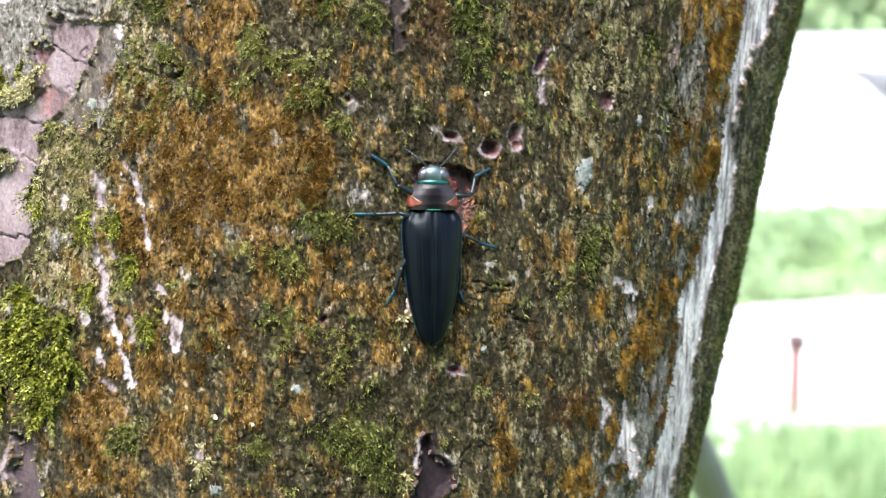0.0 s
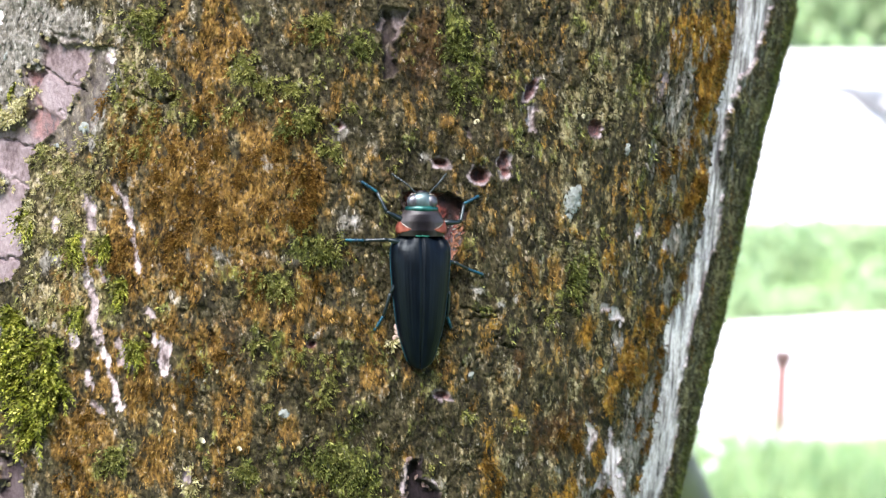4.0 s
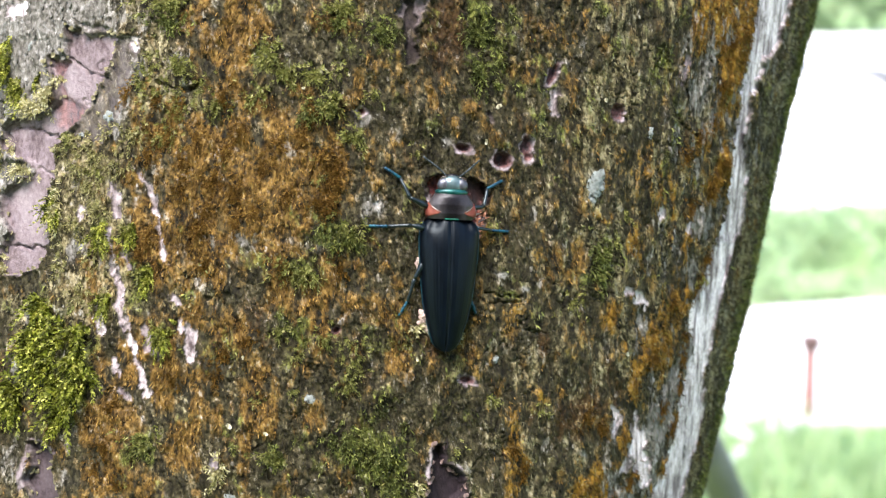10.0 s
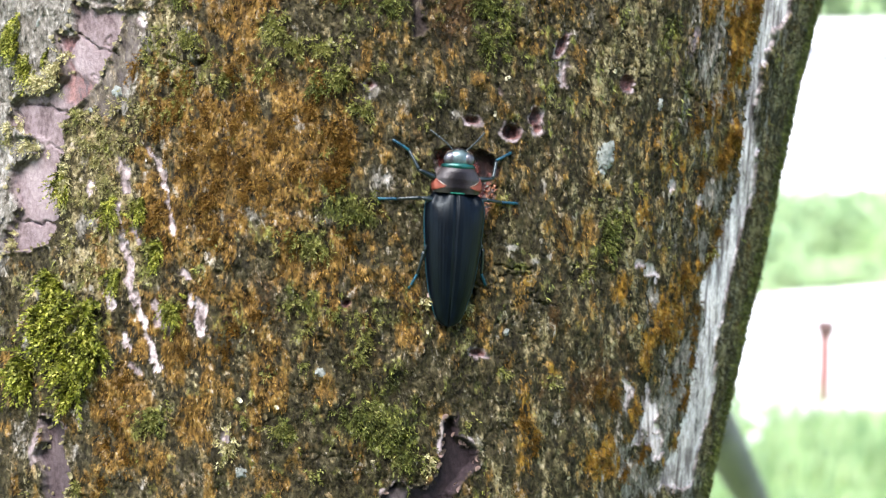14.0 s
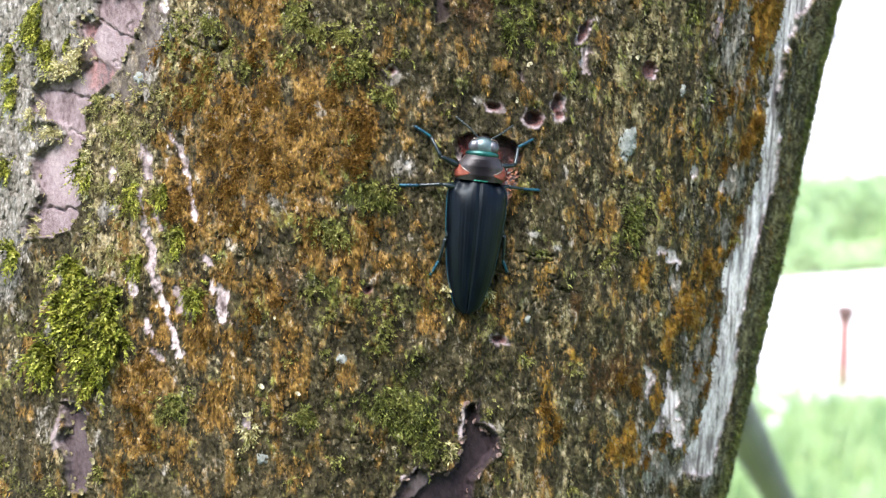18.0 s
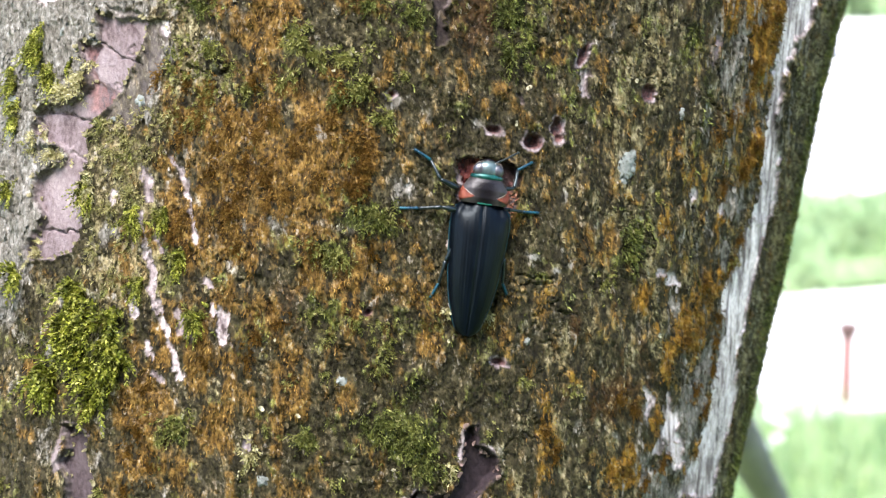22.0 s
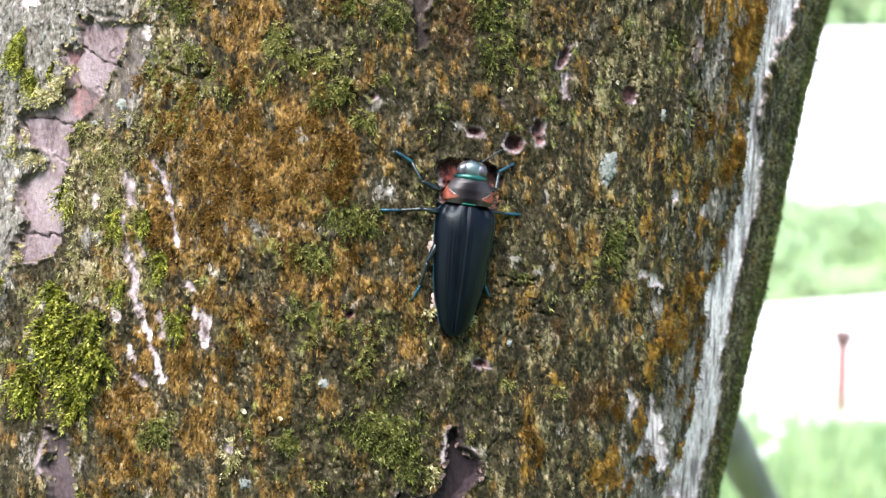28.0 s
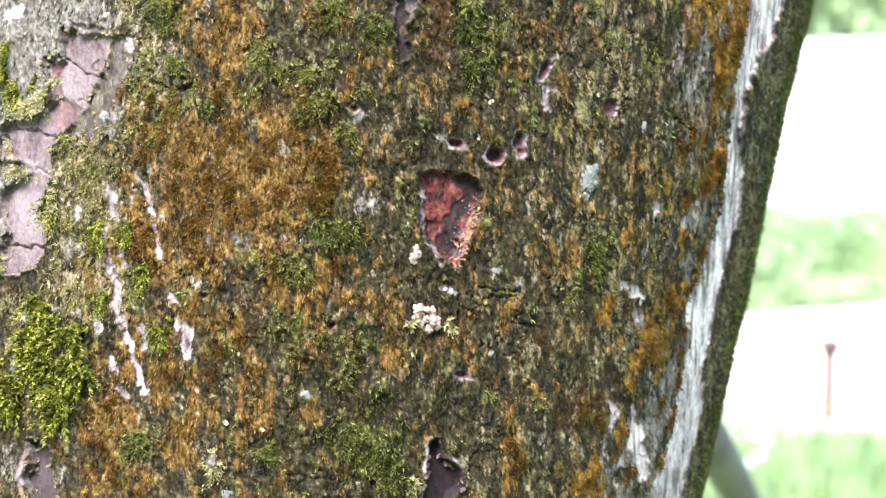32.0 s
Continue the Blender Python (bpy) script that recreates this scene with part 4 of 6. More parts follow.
# long cracks in the grey bark beside the strip
crack([(-96.1, 21.2), (-90.4, 12.3), (-87.9, 1.9), (-80.8, -9.1)], 0.3, 0.9)
crack([(-84.1, 18.3), (-83.4, 10.5), (-78.9, 5.8)], 0.25, 0.8)
crack([(-88.5, -4.9), (-84.1, -13.6), (-82.7, -22.7)], 0.3, 0.9)
crack([(-89.4, 9.7), (-84.0, 9.3)], 0.25, 0.7)
crack([(-86.3, -14.0), (-80.8, -15.0), (-78.3, -13.9)], 0.25, 0.7)
crack([(-5.0, -6.7), (-1.9, -12.3), (-1.4, -17.2)], 0.25, 0.7)
crack([(-13.9, -20.0), (-11.7, -24.5), (-12.4, -29.6)], 0.25, 0.7)
crack([(71.5, -13.7), (74.8, -18.7), (75.3, -24.0)], 0.25, 0.7)
crack([(67.3, 12.4), (70.2, 7.6), (70.7, 2.3)], 0.2, 0.6)
crack([(47.7, -7.1), (51.8, -8.3), (56.4, -8.1)], 0.25, 0.7)

# grey scaly bark, where nothing grows
GREYK = np.clip(BARE * (0.75 + 0.5 * smooth(-0.1, 0.4, fbm(SV / 2.0, HH / 4, 4, 405))), 0, 1) * (1 - DEEP) * (1 - RED) * (1 - np.clip(WOOD + PALE, 0, 1))

# ---- the tree ----


def part(name, bm, mat_, parent, label="", kind=""):
    """Links a bmesh or a ready mesh as one mesh object under a thing or a part."""
    if isinstance(bm, bmesh.types.BMesh):
        me = bpy.data.meshes.new(name)
        bm.to_mesh(me)
        bm.free()
    else:
        me = bm
    if mat_ and not me.materials:
        me.materials.append(mat_)
    ob = new(name, me)
    ob.parent = parent
    return tagged(ob, label=label, kind=kind)


def mesh_from(name, verts, faces, smooth_=True):
    """A mesh from arrays of corners and of equal-sided faces."""
    me = bpy.data.meshes.new(name)
    n, k = faces.shape
    me.vertices.add(len(verts))
    me.vertices.foreach_set("co", np.ascontiguousarray(verts, np.float32).ravel())
    me.loops.add(n * k)
    me.loops.foreach_set("vertex_index", np.ascontiguousarray(faces, np.int32).ravel())
    me.polygons.add(n)
    me.polygons.foreach_set("loop_start", np.arange(0, n * k, k, dtype=np.int32))
    me.polygons.foreach_set("use_smooth", np.full(n, smooth_, bool))
    me.update(calc_edges=True)
    return me


def girth(h):
    """The trunk's radius in metres along its axis."""
    z = h / 1000 + H0
    return R * (1 + 0.55 * np.exp(-np.clip(z, 0, 9) / 0.16)) * (1 - 0.16 * np.clip((h - 150) / 950, 0, 1) ** 1.3)


RAD = girth(HH) + DISP / 1000
ANG = SS / 1000 / R
verts = np.stack([RAD * np.sin(ANG), -RAD * np.cos(ANG), HH / 1000 + H0], -1)
jj, ii = np.meshgrid(np.arange(NR - 1), np.arange(NC), indexing="ij")
i2 = (ii + 1) % NC
quads = np.stack([jj * NC + ii, jj * NC + i2, (jj + 1) * NC + i2, (jj + 1) * NC + ii], -1).reshape(-1, 4)
trunk_mesh = mesh_from("trunk", verts.reshape(-1, 3), quads)
FIELDS = {name: np.stack([np.clip(f, 0, 1) for f in fields], -1).astype(np.float32) for name, fields in (
    ("cover", (ORANGE, GREEN, TAN, GREYK)), ("bare", (WOOD, PALE, RED, BROWN)))}
GOLD = np.clip(GOLD, 0, 1)


def paint(mesh, cover, bare, deep, gold, chart):
    """Gives a mesh what the bark's material reads."""
    for name, kind, key, values in (("cover", "FLOAT_COLOR", "color", cover), ("bare", "FLOAT_COLOR", "color", bare), ("deep", "FLOAT", "value", deep),
                                    ("gold", "FLOAT", "value", gold), ("chart", "FLOAT_VECTOR", "vector", chart)):
        mesh.attributes.new(name, kind, "POINT").data.foreach_set(key, np.ascontiguousarray(values, np.float32).ravel())


paint(trunk_mesh, FIELDS["cover"], FIELDS["bare"], DEEP, GOLD, np.stack([SV, HH, DISP], -1))

tree = new("tree")
tree.matrix_world = TREE
tagged(tree, "leaning old tree with mossy orange-stained bark", "tree")
trunk = part("trunk", trunk_mesh, M_BARK, tree, "bark covered in orange algae and green moss")


def surface(s, h):
    """Radius at a spot of the chart, in metres."""
    i = np.clip(np.round((np.asarray(s) - fine_s[0]) / STEP).astype(int), 0, len(fine_s) - 1)
    j = np.clip(np.round((np.asarray(h) - fine_h[0]) / STEP).astype(int), 0, len(fine_h) - 1) + len(low_h)
    return RAD[j, i], j, i


def on_bark(s, h, lift, turn):
    """A pose on the bark: z out of the trunk, y along it upwards, turned about z, lifted by millimetres."""
    a = s / 1000 / R
    n = Vector((math.sin(a), -math.cos(a), 0))
    t = Vector((math.cos(a), math.sin(a), 0))
    m = Matrix((t, Vector((0, 0, 1)), n)).transposed().to_4x4()
    m.translation = n * (R + lift / 1000) + Vector((0, 0, H0 + h / 1000))
    return TREE @ m @ pose(0, 0, 0, 0, 0, turn)


# ---- fibres: short blades that stand out of the growth ----


DOWN = np.array(TREE.to_3x3().inverted() @ Vector((0, 0, -1)))[None]


def fibres(s, h, length, width, droop, fan, seed):
    """Thin bent blades, in the tree's space, rooted at the chart's spots s, h."""
    g = np.random.default_rng(seed)
    n = len(s)
    rad, _, _ = surface(s, h)
    a = s / 1000 / R
    out = np.stack([np.sin(a), -np.cos(a), np.zeros(n)], -1)
    side = np.stack([np.cos(a), np.sin(a), np.zeros(n)], -1)
    up = np.array([0, 0, 1.0])[None]
    root = out * (rad - 0.00012)[:, None] + up * (H0 + h / 1000)[:, None]
    ang = g.uniform(-math.pi, math.pi, n)
    spread = g.uniform(0.2, 1.0, n) * fan
    way = out + spread[:, None] * (side * np.cos(ang)[:, None] + up * np.sin(ang)[:, None]) + DOWN * droop
    way /= np.linalg.norm(way, axis=1)[:, None]
    flat = np.cross(way, g.normal(size=(n, 3)))
    flat /= np.linalg.norm(flat, axis=1)[:, None]
    L, Wd = (length * g.uniform(0.5, 1.3, n))[:, None], (width * g.uniform(0.6, 1.3, n))[:, None]
    bend = DOWN * L * (0.25 * g.uniform(0, 1, n))[:, None]
    mid, tip = root + way * L * 0.55, root + way * L + bend
    v = np.stack([root - flat * Wd * 0.3, root + flat * Wd * 0.3, mid + flat * Wd * 0.5, mid - flat * Wd * 0.5, tip], 1).reshape(-1, 3)
    k = np.arange(n)[:, None] * 5
    tris = np.concatenate([k + np.array([[0, 1, 2]]), k + np.array([[0, 2, 3]]), k + np.array([[3, 2, 4]])], 1).reshape(-1, 3)
    return v, tris


def sown(field, count, seed, power=1.0, margin=0.12):
    """Spots strewn over the fine part of the chart, as dense as the field is strong."""
    g = np.random.default_rng(seed)
    s, h = g.uniform(fine_s[0], fine_s[-1], count), g.uniform(fine_h[0], fine_h[-1], count)
    _, j, i = surface(s, h)
    keep = g.uniform(0, 1, count) < np.clip(field[j, i] - margin, 0, 1) ** power
    return s[keep], h[keep]


hole = np.clip(WOOD + PALE + RED + DEEP + 0.75 * GREYK, 0, 1)
# olive blades stand denser over the trunk's middle to darken it
for name, field, count, length, width, droop, fan, mat_, label in (
        ("olive_moss", (OLIVE * (0.6 + 0.45 * smooth(-22, -4, SS) * (1 - smooth(30, 48, SS))) - 0.35 * ORANGE - 0.4 * GOLD) * (1 - hole), 190000, 0.001, 0.0002, 0.4, 1.0, M_OLIVE, "thin olive moss"),
        ("orange_algae", np.clip(1.2 * ORANGE - 0.18, 0, 1) * (1 - hole), 200000, 0.0011, 0.00022, 0.9, 0.7, M_ORANGE, "rusty orange algae fuzz"),
        ("golden_algae", np.clip(1.3 * GOLD - 0.34, 0, 1) * (1 - hole), 120000, 0.0012, 0.00024, 0.75, 0.8, M_GOLD, "golden algae fuzz"),
        ("tan_moss", TAN * 0.6 * (1 - hole), 150000, 0.0011, 0.00022, 0.4, 1.0, M_TAN, "pale yellowish moss"),
        ("green_moss", np.clip(1.25 * GREEN - 0.3, 0, 1) * (1 - hole), 150000, 0.0014, 0.0003, 0.5, 1.0, M_MOSS, "bright green moss")):
    fs, fh = sown(field, count, len(name))
    fv, ff = fibres(fs, fh, length, width, droop, fan, len(name) + 3)
    part(name, mesh_from(name, fv, ff), mat_, tree, label, "stuff")


def scales(count, seed):
    """Small loose platelets of bark and crust that stand off the surface at their lower edge."""
    g = np.random.default_rng(seed)
    s, h = g.uniform(-108, 150, count), g.uniform(-82, 98, count)
    _, j, i = surface(s, h)
    keep = g.uniform(0, 1, count) < np.clip(0.18 - 0.12 * smooth(20, 50, s) + (0.6 - 0.35 * smooth(-30, 0, s)) * TAN[j, i] + 0.5 * GREYK[j, i] - 1.6 * hole[j, i] * (GREYK[j, i] < 0.3), 0, 1)
    s, h = s[keep], h[keep]
    n, k = len(s), 6
    a = np.arange(k) * 2 * math.pi / k + g.uniform(0, 6.28, n)[:, None]
    r = g.uniform(0.5, 1.2, (n, k)) * (0.2 + 0.5 * g.uniform(0, 1, n) ** 3)[:, None]
    ps, ph = s[:, None] + r * np.cos(a) - 0.5 * r * np.sin(a), h[:, None] + 1.7 * r * np.sin(a)
    mid, j, i = surface(s, h)
    lift = (0.00012 + 0.00022 * g.uniform(0, 1, n))[:, None] - 0.0002 * np.sin(a) * r / 0.5 * g.uniform(0.2, 1.3, n)[:, None] + 0.0002 * np.cos(a) * r * g.normal(size=n)[:, None]
    ring = mid[:, None] + np.clip(lift, -0.0003, 0.0009)
    S, H_, Rd = (np.concatenate([c[:, None], q], 1) for c, q in ((s, ps), (h, ph), (mid + 0.00025, ring)))
    th = S / 1000 / R
    v = np.stack([Rd * np.sin(th), -Rd * np.cos(th), H_ / 1000 + H0], -1).reshape(-1, 3)
    q = np.arange(n)[:, None] * (k + 1)
    f = np.concatenate([q + np.array([[0, 1 + m, 1 + (m + 1) % k]]) for m in range(k)], 1).reshape(-1, 3)
    me = mesh_from("bark_crust", v, f, False)
    shift = np.concatenate([g.uniform(-40, 40, (n, 1)), g.uniform(-40, 40, (n, 1))], 1)
    chart = np.stack([S + 0.25 * H_ + 0.2 * shift[:, :1], H_ + 0.2 * shift[:, 1:], 0 * S], -1)
    many = lambda x: np.repeat(x[j, i], k + 1, axis=0)
    paint(me, many(FIELDS["cover"]), many(FIELDS["bare"]), many(DEEP), many(GOLD), chart)
    return me


part("bark_crust", scales(34000, 77), M_BARK, tree, "small loose scales of mossy bark", "stuff")

# ---- shared builders ----


def thing(name, mesh, mat_, label, category, group="", at=None):
    ob = part(name, mesh, mat_, None)
    if at is not None:
        ob.matrix_world = at
    return tagged(ob, label, category, group)


def holder(name, label, category, group="", at=None):
    ob = new(name)
    if at is not None:
        ob.matrix_world = at
    return tagged(ob, label, category, group)


def sheet_mesh(name, P, wrap=False):
    """A mesh over a grid of points P[u, v]."""
    nu, nv = P.shape[:2]
    j, i = np.meshgrid(np.arange(nu - 1), np.arange(nv if wrap else nv - 1), indexing="ij")
    k = (i + 1) % nv
    f = np.stack([j * nv + i, j * nv + k, (j + 1) * nv + k, (j + 1) * nv + i], -1).reshape(-1, 4)
    return mesh_from(name, P.reshape(-1, 3), f)


def tube_points(points, radii, sides=10):
    """Rings along a line of points, closed at both ends."""
    pts = [Vector(p) for p in points]
    rings = []
    for n, (p, r) in enumerate(zip(pts, radii)):
        way = (pts[min(n + 1, len(pts) - 1)] - pts[max(n - 1, 0)]).normalized()
        a = way.cross(Vector((0.13, 0.31, 1.0))).normalized()
        b = way.cross(a)
        rings.append([p + (a * math.cos(2 * math.pi * k / sides) + b * math.sin(2 * math.pi * k / sides)) * r for k in range(sides)])
    rings = [[pts[0]] * sides] + rings + [[pts[-1]] * sides]
    return np.array([[tuple(v) for v in r] for r in rings])


def tube(name, points, radii, sides=10):
    return sheet_mesh(name, tube_points(points, radii, sides), True)


def curve_line(points, n):
    """Points spread evenly along a smooth line through a few given ones."""
    pts = np.array(points, float)
    t = np.linspace(0, len(pts) - 1, n)
    out = np.stack([np.interp(t, np.arange(len(pts)), pts[:, k]) for k in range(pts.shape[1])], 1)
    for _ in range(max(1, n // (2 * len(pts)))):
        out[1:-1] = 0.25 * out[:-2] + 0.5 * out[1:-1] + 0.25 * out[2:]
    return out


def ball_points(c, r, nu=14, nv=20):
    u, v = np.meshgrid(np.linspace(0, math.pi, nu), np.linspace(0, 2 * math.pi, nv, endpoint=False), indexing="ij")
    return np.stack([c[0] + r[0] * np.sin(u) * np.cos(v), c[1] + r[1] * np.sin(u) * np.sin(v), c[2] + r[2] * np.cos(u)], -1)


def strewn_leaves(centres, size, seed, slim=0.55):
    """Leaf-shaped folded blades round the given places."""
    g = np.random.default_rng(seed)
    n = len(centres)
    way = g.normal(size=(n, 3))
    way /= np.linalg.norm(way, axis=1)[:, None]
    side = np.cross(way, g.normal(size=(n, 3)))
    side /= np.linalg.norm(side, axis=1)[:, None]
    up = np.cross(way, side)
    L = (size * g.uniform(0.6, 1.3, n))[:, None]
    tip, root = centres + way * L, centres
    l = centres + way * L * 0.5 + side * L * slim * 0.5 + up * L * 0.1
    r = centres + way * L * 0.5 - side * L * slim * 0.5 + up * L * 0.1
    v = np.stack([root, l, tip, r], 1).reshape(-1, 3)
    k = np.arange(n)[:, None] * 4
    return v, np.concatenate([k + np.array([[0, 1, 2]]), k + np.array([[0, 2, 3]])], 1).reshape(-1, 3)


# ---- ground, paths and yard ----
M_GROUND = mottled("grassy_soil", (0.12, 0.19, 0.06), (0.19, 0.26, 0.09), 1.3, 0.95, 0.5, 0.02)
M_CONCRETE = mottled("pale_concrete", (0.52, 0.5, 0.47), (0.64, 0.62, 0.58), 0.8, 0.9, 0.2, 0.003)
M_SHADOW_GREY = mottled("shadow_grey", (0.1, 0.1, 0.105), (0.16, 0.16, 0.165), 3, 0.9, 0.3, 0.004)
M_WOODGREY = mottled("weathered_wood", (0.055, 0.05, 0.044), (0.12, 0.11, 0.1), 9, 0.85, 0.6, 0.004, 1, 1, 0.15)
M_RUST = mottled("rusty_iron", (0.2, 0.085, 0.07), (0.3, 0.145, 0.125), 60, 0.75, 0.5, 0.001, metal=0.3)
M_RUSTDARK = mottled("dark_rust", (0.07, 0.04, 0.033), (0.12, 0.07, 0.058), 60, 0.75, 0.5, 0.001, metal=0.3)
M_GRASS = leafy("grass_blades", [(0.2, 0.31, 0.13), (0.27, 0.39, 0.18), (0.36, 0.46, 0.23), (0.46, 0.52, 0.3)], 0.5, 0.35)
M_LEAF = leafy("shrub_leaves", [(0.2, 0.3, 0.14), (0.29, 0.39, 0.2), (0.4, 0.48, 0.28)], 0.45, 0.35)
M_CROWN = leafy("tree_leaves", [(0.035, 0.07, 0.012), (0.06, 0.11, 0.02), (0.1, 0.16, 0.03)], 0.45, 0.35)
M_PETAL = leafy("white_petals", [(0.75, 0.75, 0.72), (0.82, 0.82, 0.78)], 0.6, 0.3)
bm = bmesh.new()
bmesh.ops.create_grid(bm, x_segments=60, y_segments=60, size=1500)
ground = part("ground", bm, M_GROUND, None, "", "structure")


def slab(name, corners, top, mat_):
    """A paved strip with a real edge."""
    bm = bmesh.new()
    low = [bm.verts.new((x, y, -0.05)) for x, y in corners]
    high = [bm.verts.new((x, y, top)) for x, y in corners]
    bm.faces.new(high)
    for k in range(len(corners)):
        n = (k + 1) % len(corners)
        bm.faces.new((low[k], low[n], high[n], high[k]))
    bmesh.ops.recalc_face_normals(bm, faces=bm.faces)
    return part(name, bm, mat_, None, "", "structure")


def strip(far_a, far_b, near_p, reach):
    """Corners of a long even strip between a far line and a near point."""
    fa, fb, n = Vector(far_a[:2]), Vector(far_b[:2]), Vector(near_p[:2])
    d = (fb - fa).normalized()
    low = fa + d * (n - fa).dot(d)
    return [tuple(p) for p in (n - d * reach, n + d * reach, low + d * reach, low - d * reach)]


slab("pavement", strip((1.295, 6.182, 0.020), (1.856, 6.345, 0.020), (1.143, 4.466, 0.020), 9.0), 0.02, M_CONCRETE)
slab("pavement", strip((11.057, 46.555, 0.020), (13.565, 47.799, 0.020), (2.310, 9.119, 0.020), 60.0), 0.02, M_CONCRETE)


def turf(name, n, x0, x1, y0, y1, low, high, seed, label):
    g = np.random.default_rng(seed)
    x, y = g.uniform(x0, x1, n), g.uniform(y0, y1, n)
    h = g.uniform(low, high, n) * (0.7 + 0.5 * value_noise(x * 3, y * 3, seed))
    a, lean = g.uniform(0, 6.283, n), g.uniform(0.05, 0.5, n) * h
    w = g.uniform(0.002, 0.0045, n)
    c, s = np.cos(a), np.sin(a)
    z = np.zeros(n)
    root = np.stack([x, y, z], -1)
    side = np.stack([-s * w, c * w, z], -1)
    mid = root + np.stack([c * lean * 0.3, s * lean * 0.3, h * 0.6], -1)
    tip = root + np.stack([c * lean, s * lean, h], -1)
    v = np.stack([root - side, root + side, mid + side * 0.8, mid - side * 0.8, tip], 1).reshape(-1, 3)
    k = np.arange(n)[:, None] * 5
    f = np.concatenate([k + np.array([[0, 1, 2]]), k + np.array([[0, 2, 3]]), k + np.array([[3, 2, 4]])], 1).reshape(-1, 3)
    return tagged(part(name, mesh_from(name, v, f), M_GRASS, None), label, "grass", kind="stuff")


turf("grass", 9000, 0.2, 2.0, 2.6, 4.5, 0.05, 0.17, 11, "long sunlit green grass beside the concrete path")
turf("grass", 9000, 0.6, 4.6, 6.35, 9.0, 0.06, 0.2, 12, "rough sunlit grass verge between path and yard")


def shrub(x, y, rx, rz, n, seed, label, size=0.05):
    g = np.random.default_rng(seed)
    top = holder("shrub", label, "shrub", "shrubs beyond the path", pose(x, y, 0))
    for k in range(5):
        a = 2 * math.pi * k / 5 + seed
        tip = (rx * 0.6 * math.cos(a), rx * 0.6 * math.sin(a), rz * g.uniform(0.6, 0.9))
        part("stem", tube("stem", curve_line([(0, 0, -0.02), (tip[0] * 0.3, tip[1] * 0.3, tip[2] * 0.5), tip], 6), np.linspace(0.02, 0.005, 6) * min(1.0, rz * 2), 6), M_WOODGREY, top)
    c = g.normal(size=(n, 3)) * 0.5
    c /= np.maximum(1, np.linalg.norm(c, axis=1) / g.uniform(0.75, 1.0, n))[:, None]
    lump = 1 + 0.35 * value_noise(c[:, 0] * 3 + seed, c[:, 1] * 3, seed)
    c = c * lump[:, None] * np.array([rx, rx, rz * 0.55]) + np.array([0, 0, rz * 0.55])
    c[:, 2] = np.maximum(c[:, 2], 0.02)
    v, f = strewn_leaves(c, size, seed + 1)
    part("crown", mesh_from("crown", v, f), M_CROWN if y < 0 else M_LEAF, top)
    return top


for k, (x, y, rx, rz) in enumerate(((1.35, 6.75, 0.34, 0.2), (1.75, 7.3, 0.3, 0.24), (2.4, 6.9, 0.4, 0.13), (1.55, 7.9, 0.4, 0.26), (2.35, 8.2, 0.42, 0.16), (3.0, 7.6, 0.4, 0.22))):
    shrub(x, y, rx, rz, 1500, 40 + k, "low leafy green shrub in full sun")
M_HEDGE = leafy("far_hedge_leaves", [(0.11, 0.18, 0.075), (0.16, 0.25, 0.11), (0.22, 0.31, 0.15)], 0.5, 0.35)
M_VERGE_SHADE = leafy("shade_toned_verge_leaves", [(0.09, 0.12, 0.045), (0.13, 0.16, 0.065), (0.17, 0.19, 0.085)], 0.5, 0.3)
# added plants whose dark leaves stand in for shade at the shrubs' foot
for k in range(9):
    x = 0.9 + 0.3 * k
    top = shrub(x, 6.33 + (x - 1.295) * 0.29, 0.2, 0.085 + 0.02 * (k % 3), 700, 140 + k, "low olive plant at the path's far edge, toned dark for the shrubs' shade", 0.035)
    top.children[-1].data.materials[0] = M_VERGE_SHADE
for k, (x, y, rx, rz) in enumerate(((4.5, 45.2, 3.2, 5.0), (8.5, 47.1, 3.2, 4.4), (12.0, 48.8, 3.2, 5.0), (15.5, 50.6, 3.2, 4.6), (19.0, 52.3, 3.3, 5.2), (23.0, 54.3, 3.6, 5.5))):
    top = shrub(x, y, rx, rz, 3000, 60 + k, "tall green hedge shrub far beyond the yard", 0.5)
    top.children[-1].data.materials[0] = M_HEDGE

# unseen hedge added behind the camera to block sky and darken the beetle's reflections
for k, (x, y, rx, rz) in enumerate(((-0.7, -2.9, 1.0, 3.8), (0.9, -2.8, 1.0, 4.3), (0.1, -4.2, 1.6, 4.8))):
    shrub(x, y, rx, rz, 2600, 80 + k, "unseen dark green hedge shrub, added to block sky behind the camera", 0.26)

# rusty stake at the path's edge
base = (1.161, 4.573, 0.000)
stake = holder("stake", "thin rusty iron stake with a flattened head standing by the path", "stake", "", pose(*base))
part("shaft", tube("shaft", [(0, 0, -0.03), (0.001, 0, 0.1), (0.0, 0, 0.2), (0, 0, 0.235)], [0.022, 0.022, 0.021, 0.02]), M_RUST, stake)
part("head", tube("head", [(0, 0, 0.22), (0, 0, 0.235), (0, 0, 0.262), (0, 0, 0.27)], [0.021, 0.03, 0.036, 0.028]), M_RUSTDARK, stake, "flared dark rusty head")

# prop pole behind the trunk
a, b = Vector((0.116, 0.720, 1.107)), Vector((0.332, 1.500, 0.748))
foot = a + (b - a) * (a.z / (a.z - b.z))
way = (foot - a).normalized()
line = [tuple(a - way * 0.02 + way * k * ((foot - a).length + 0.05) / 11 + Vector((0.0015 * math.sin(k * 1.7), 0, 0.001 * math.cos(k)))) for k in range(12)]
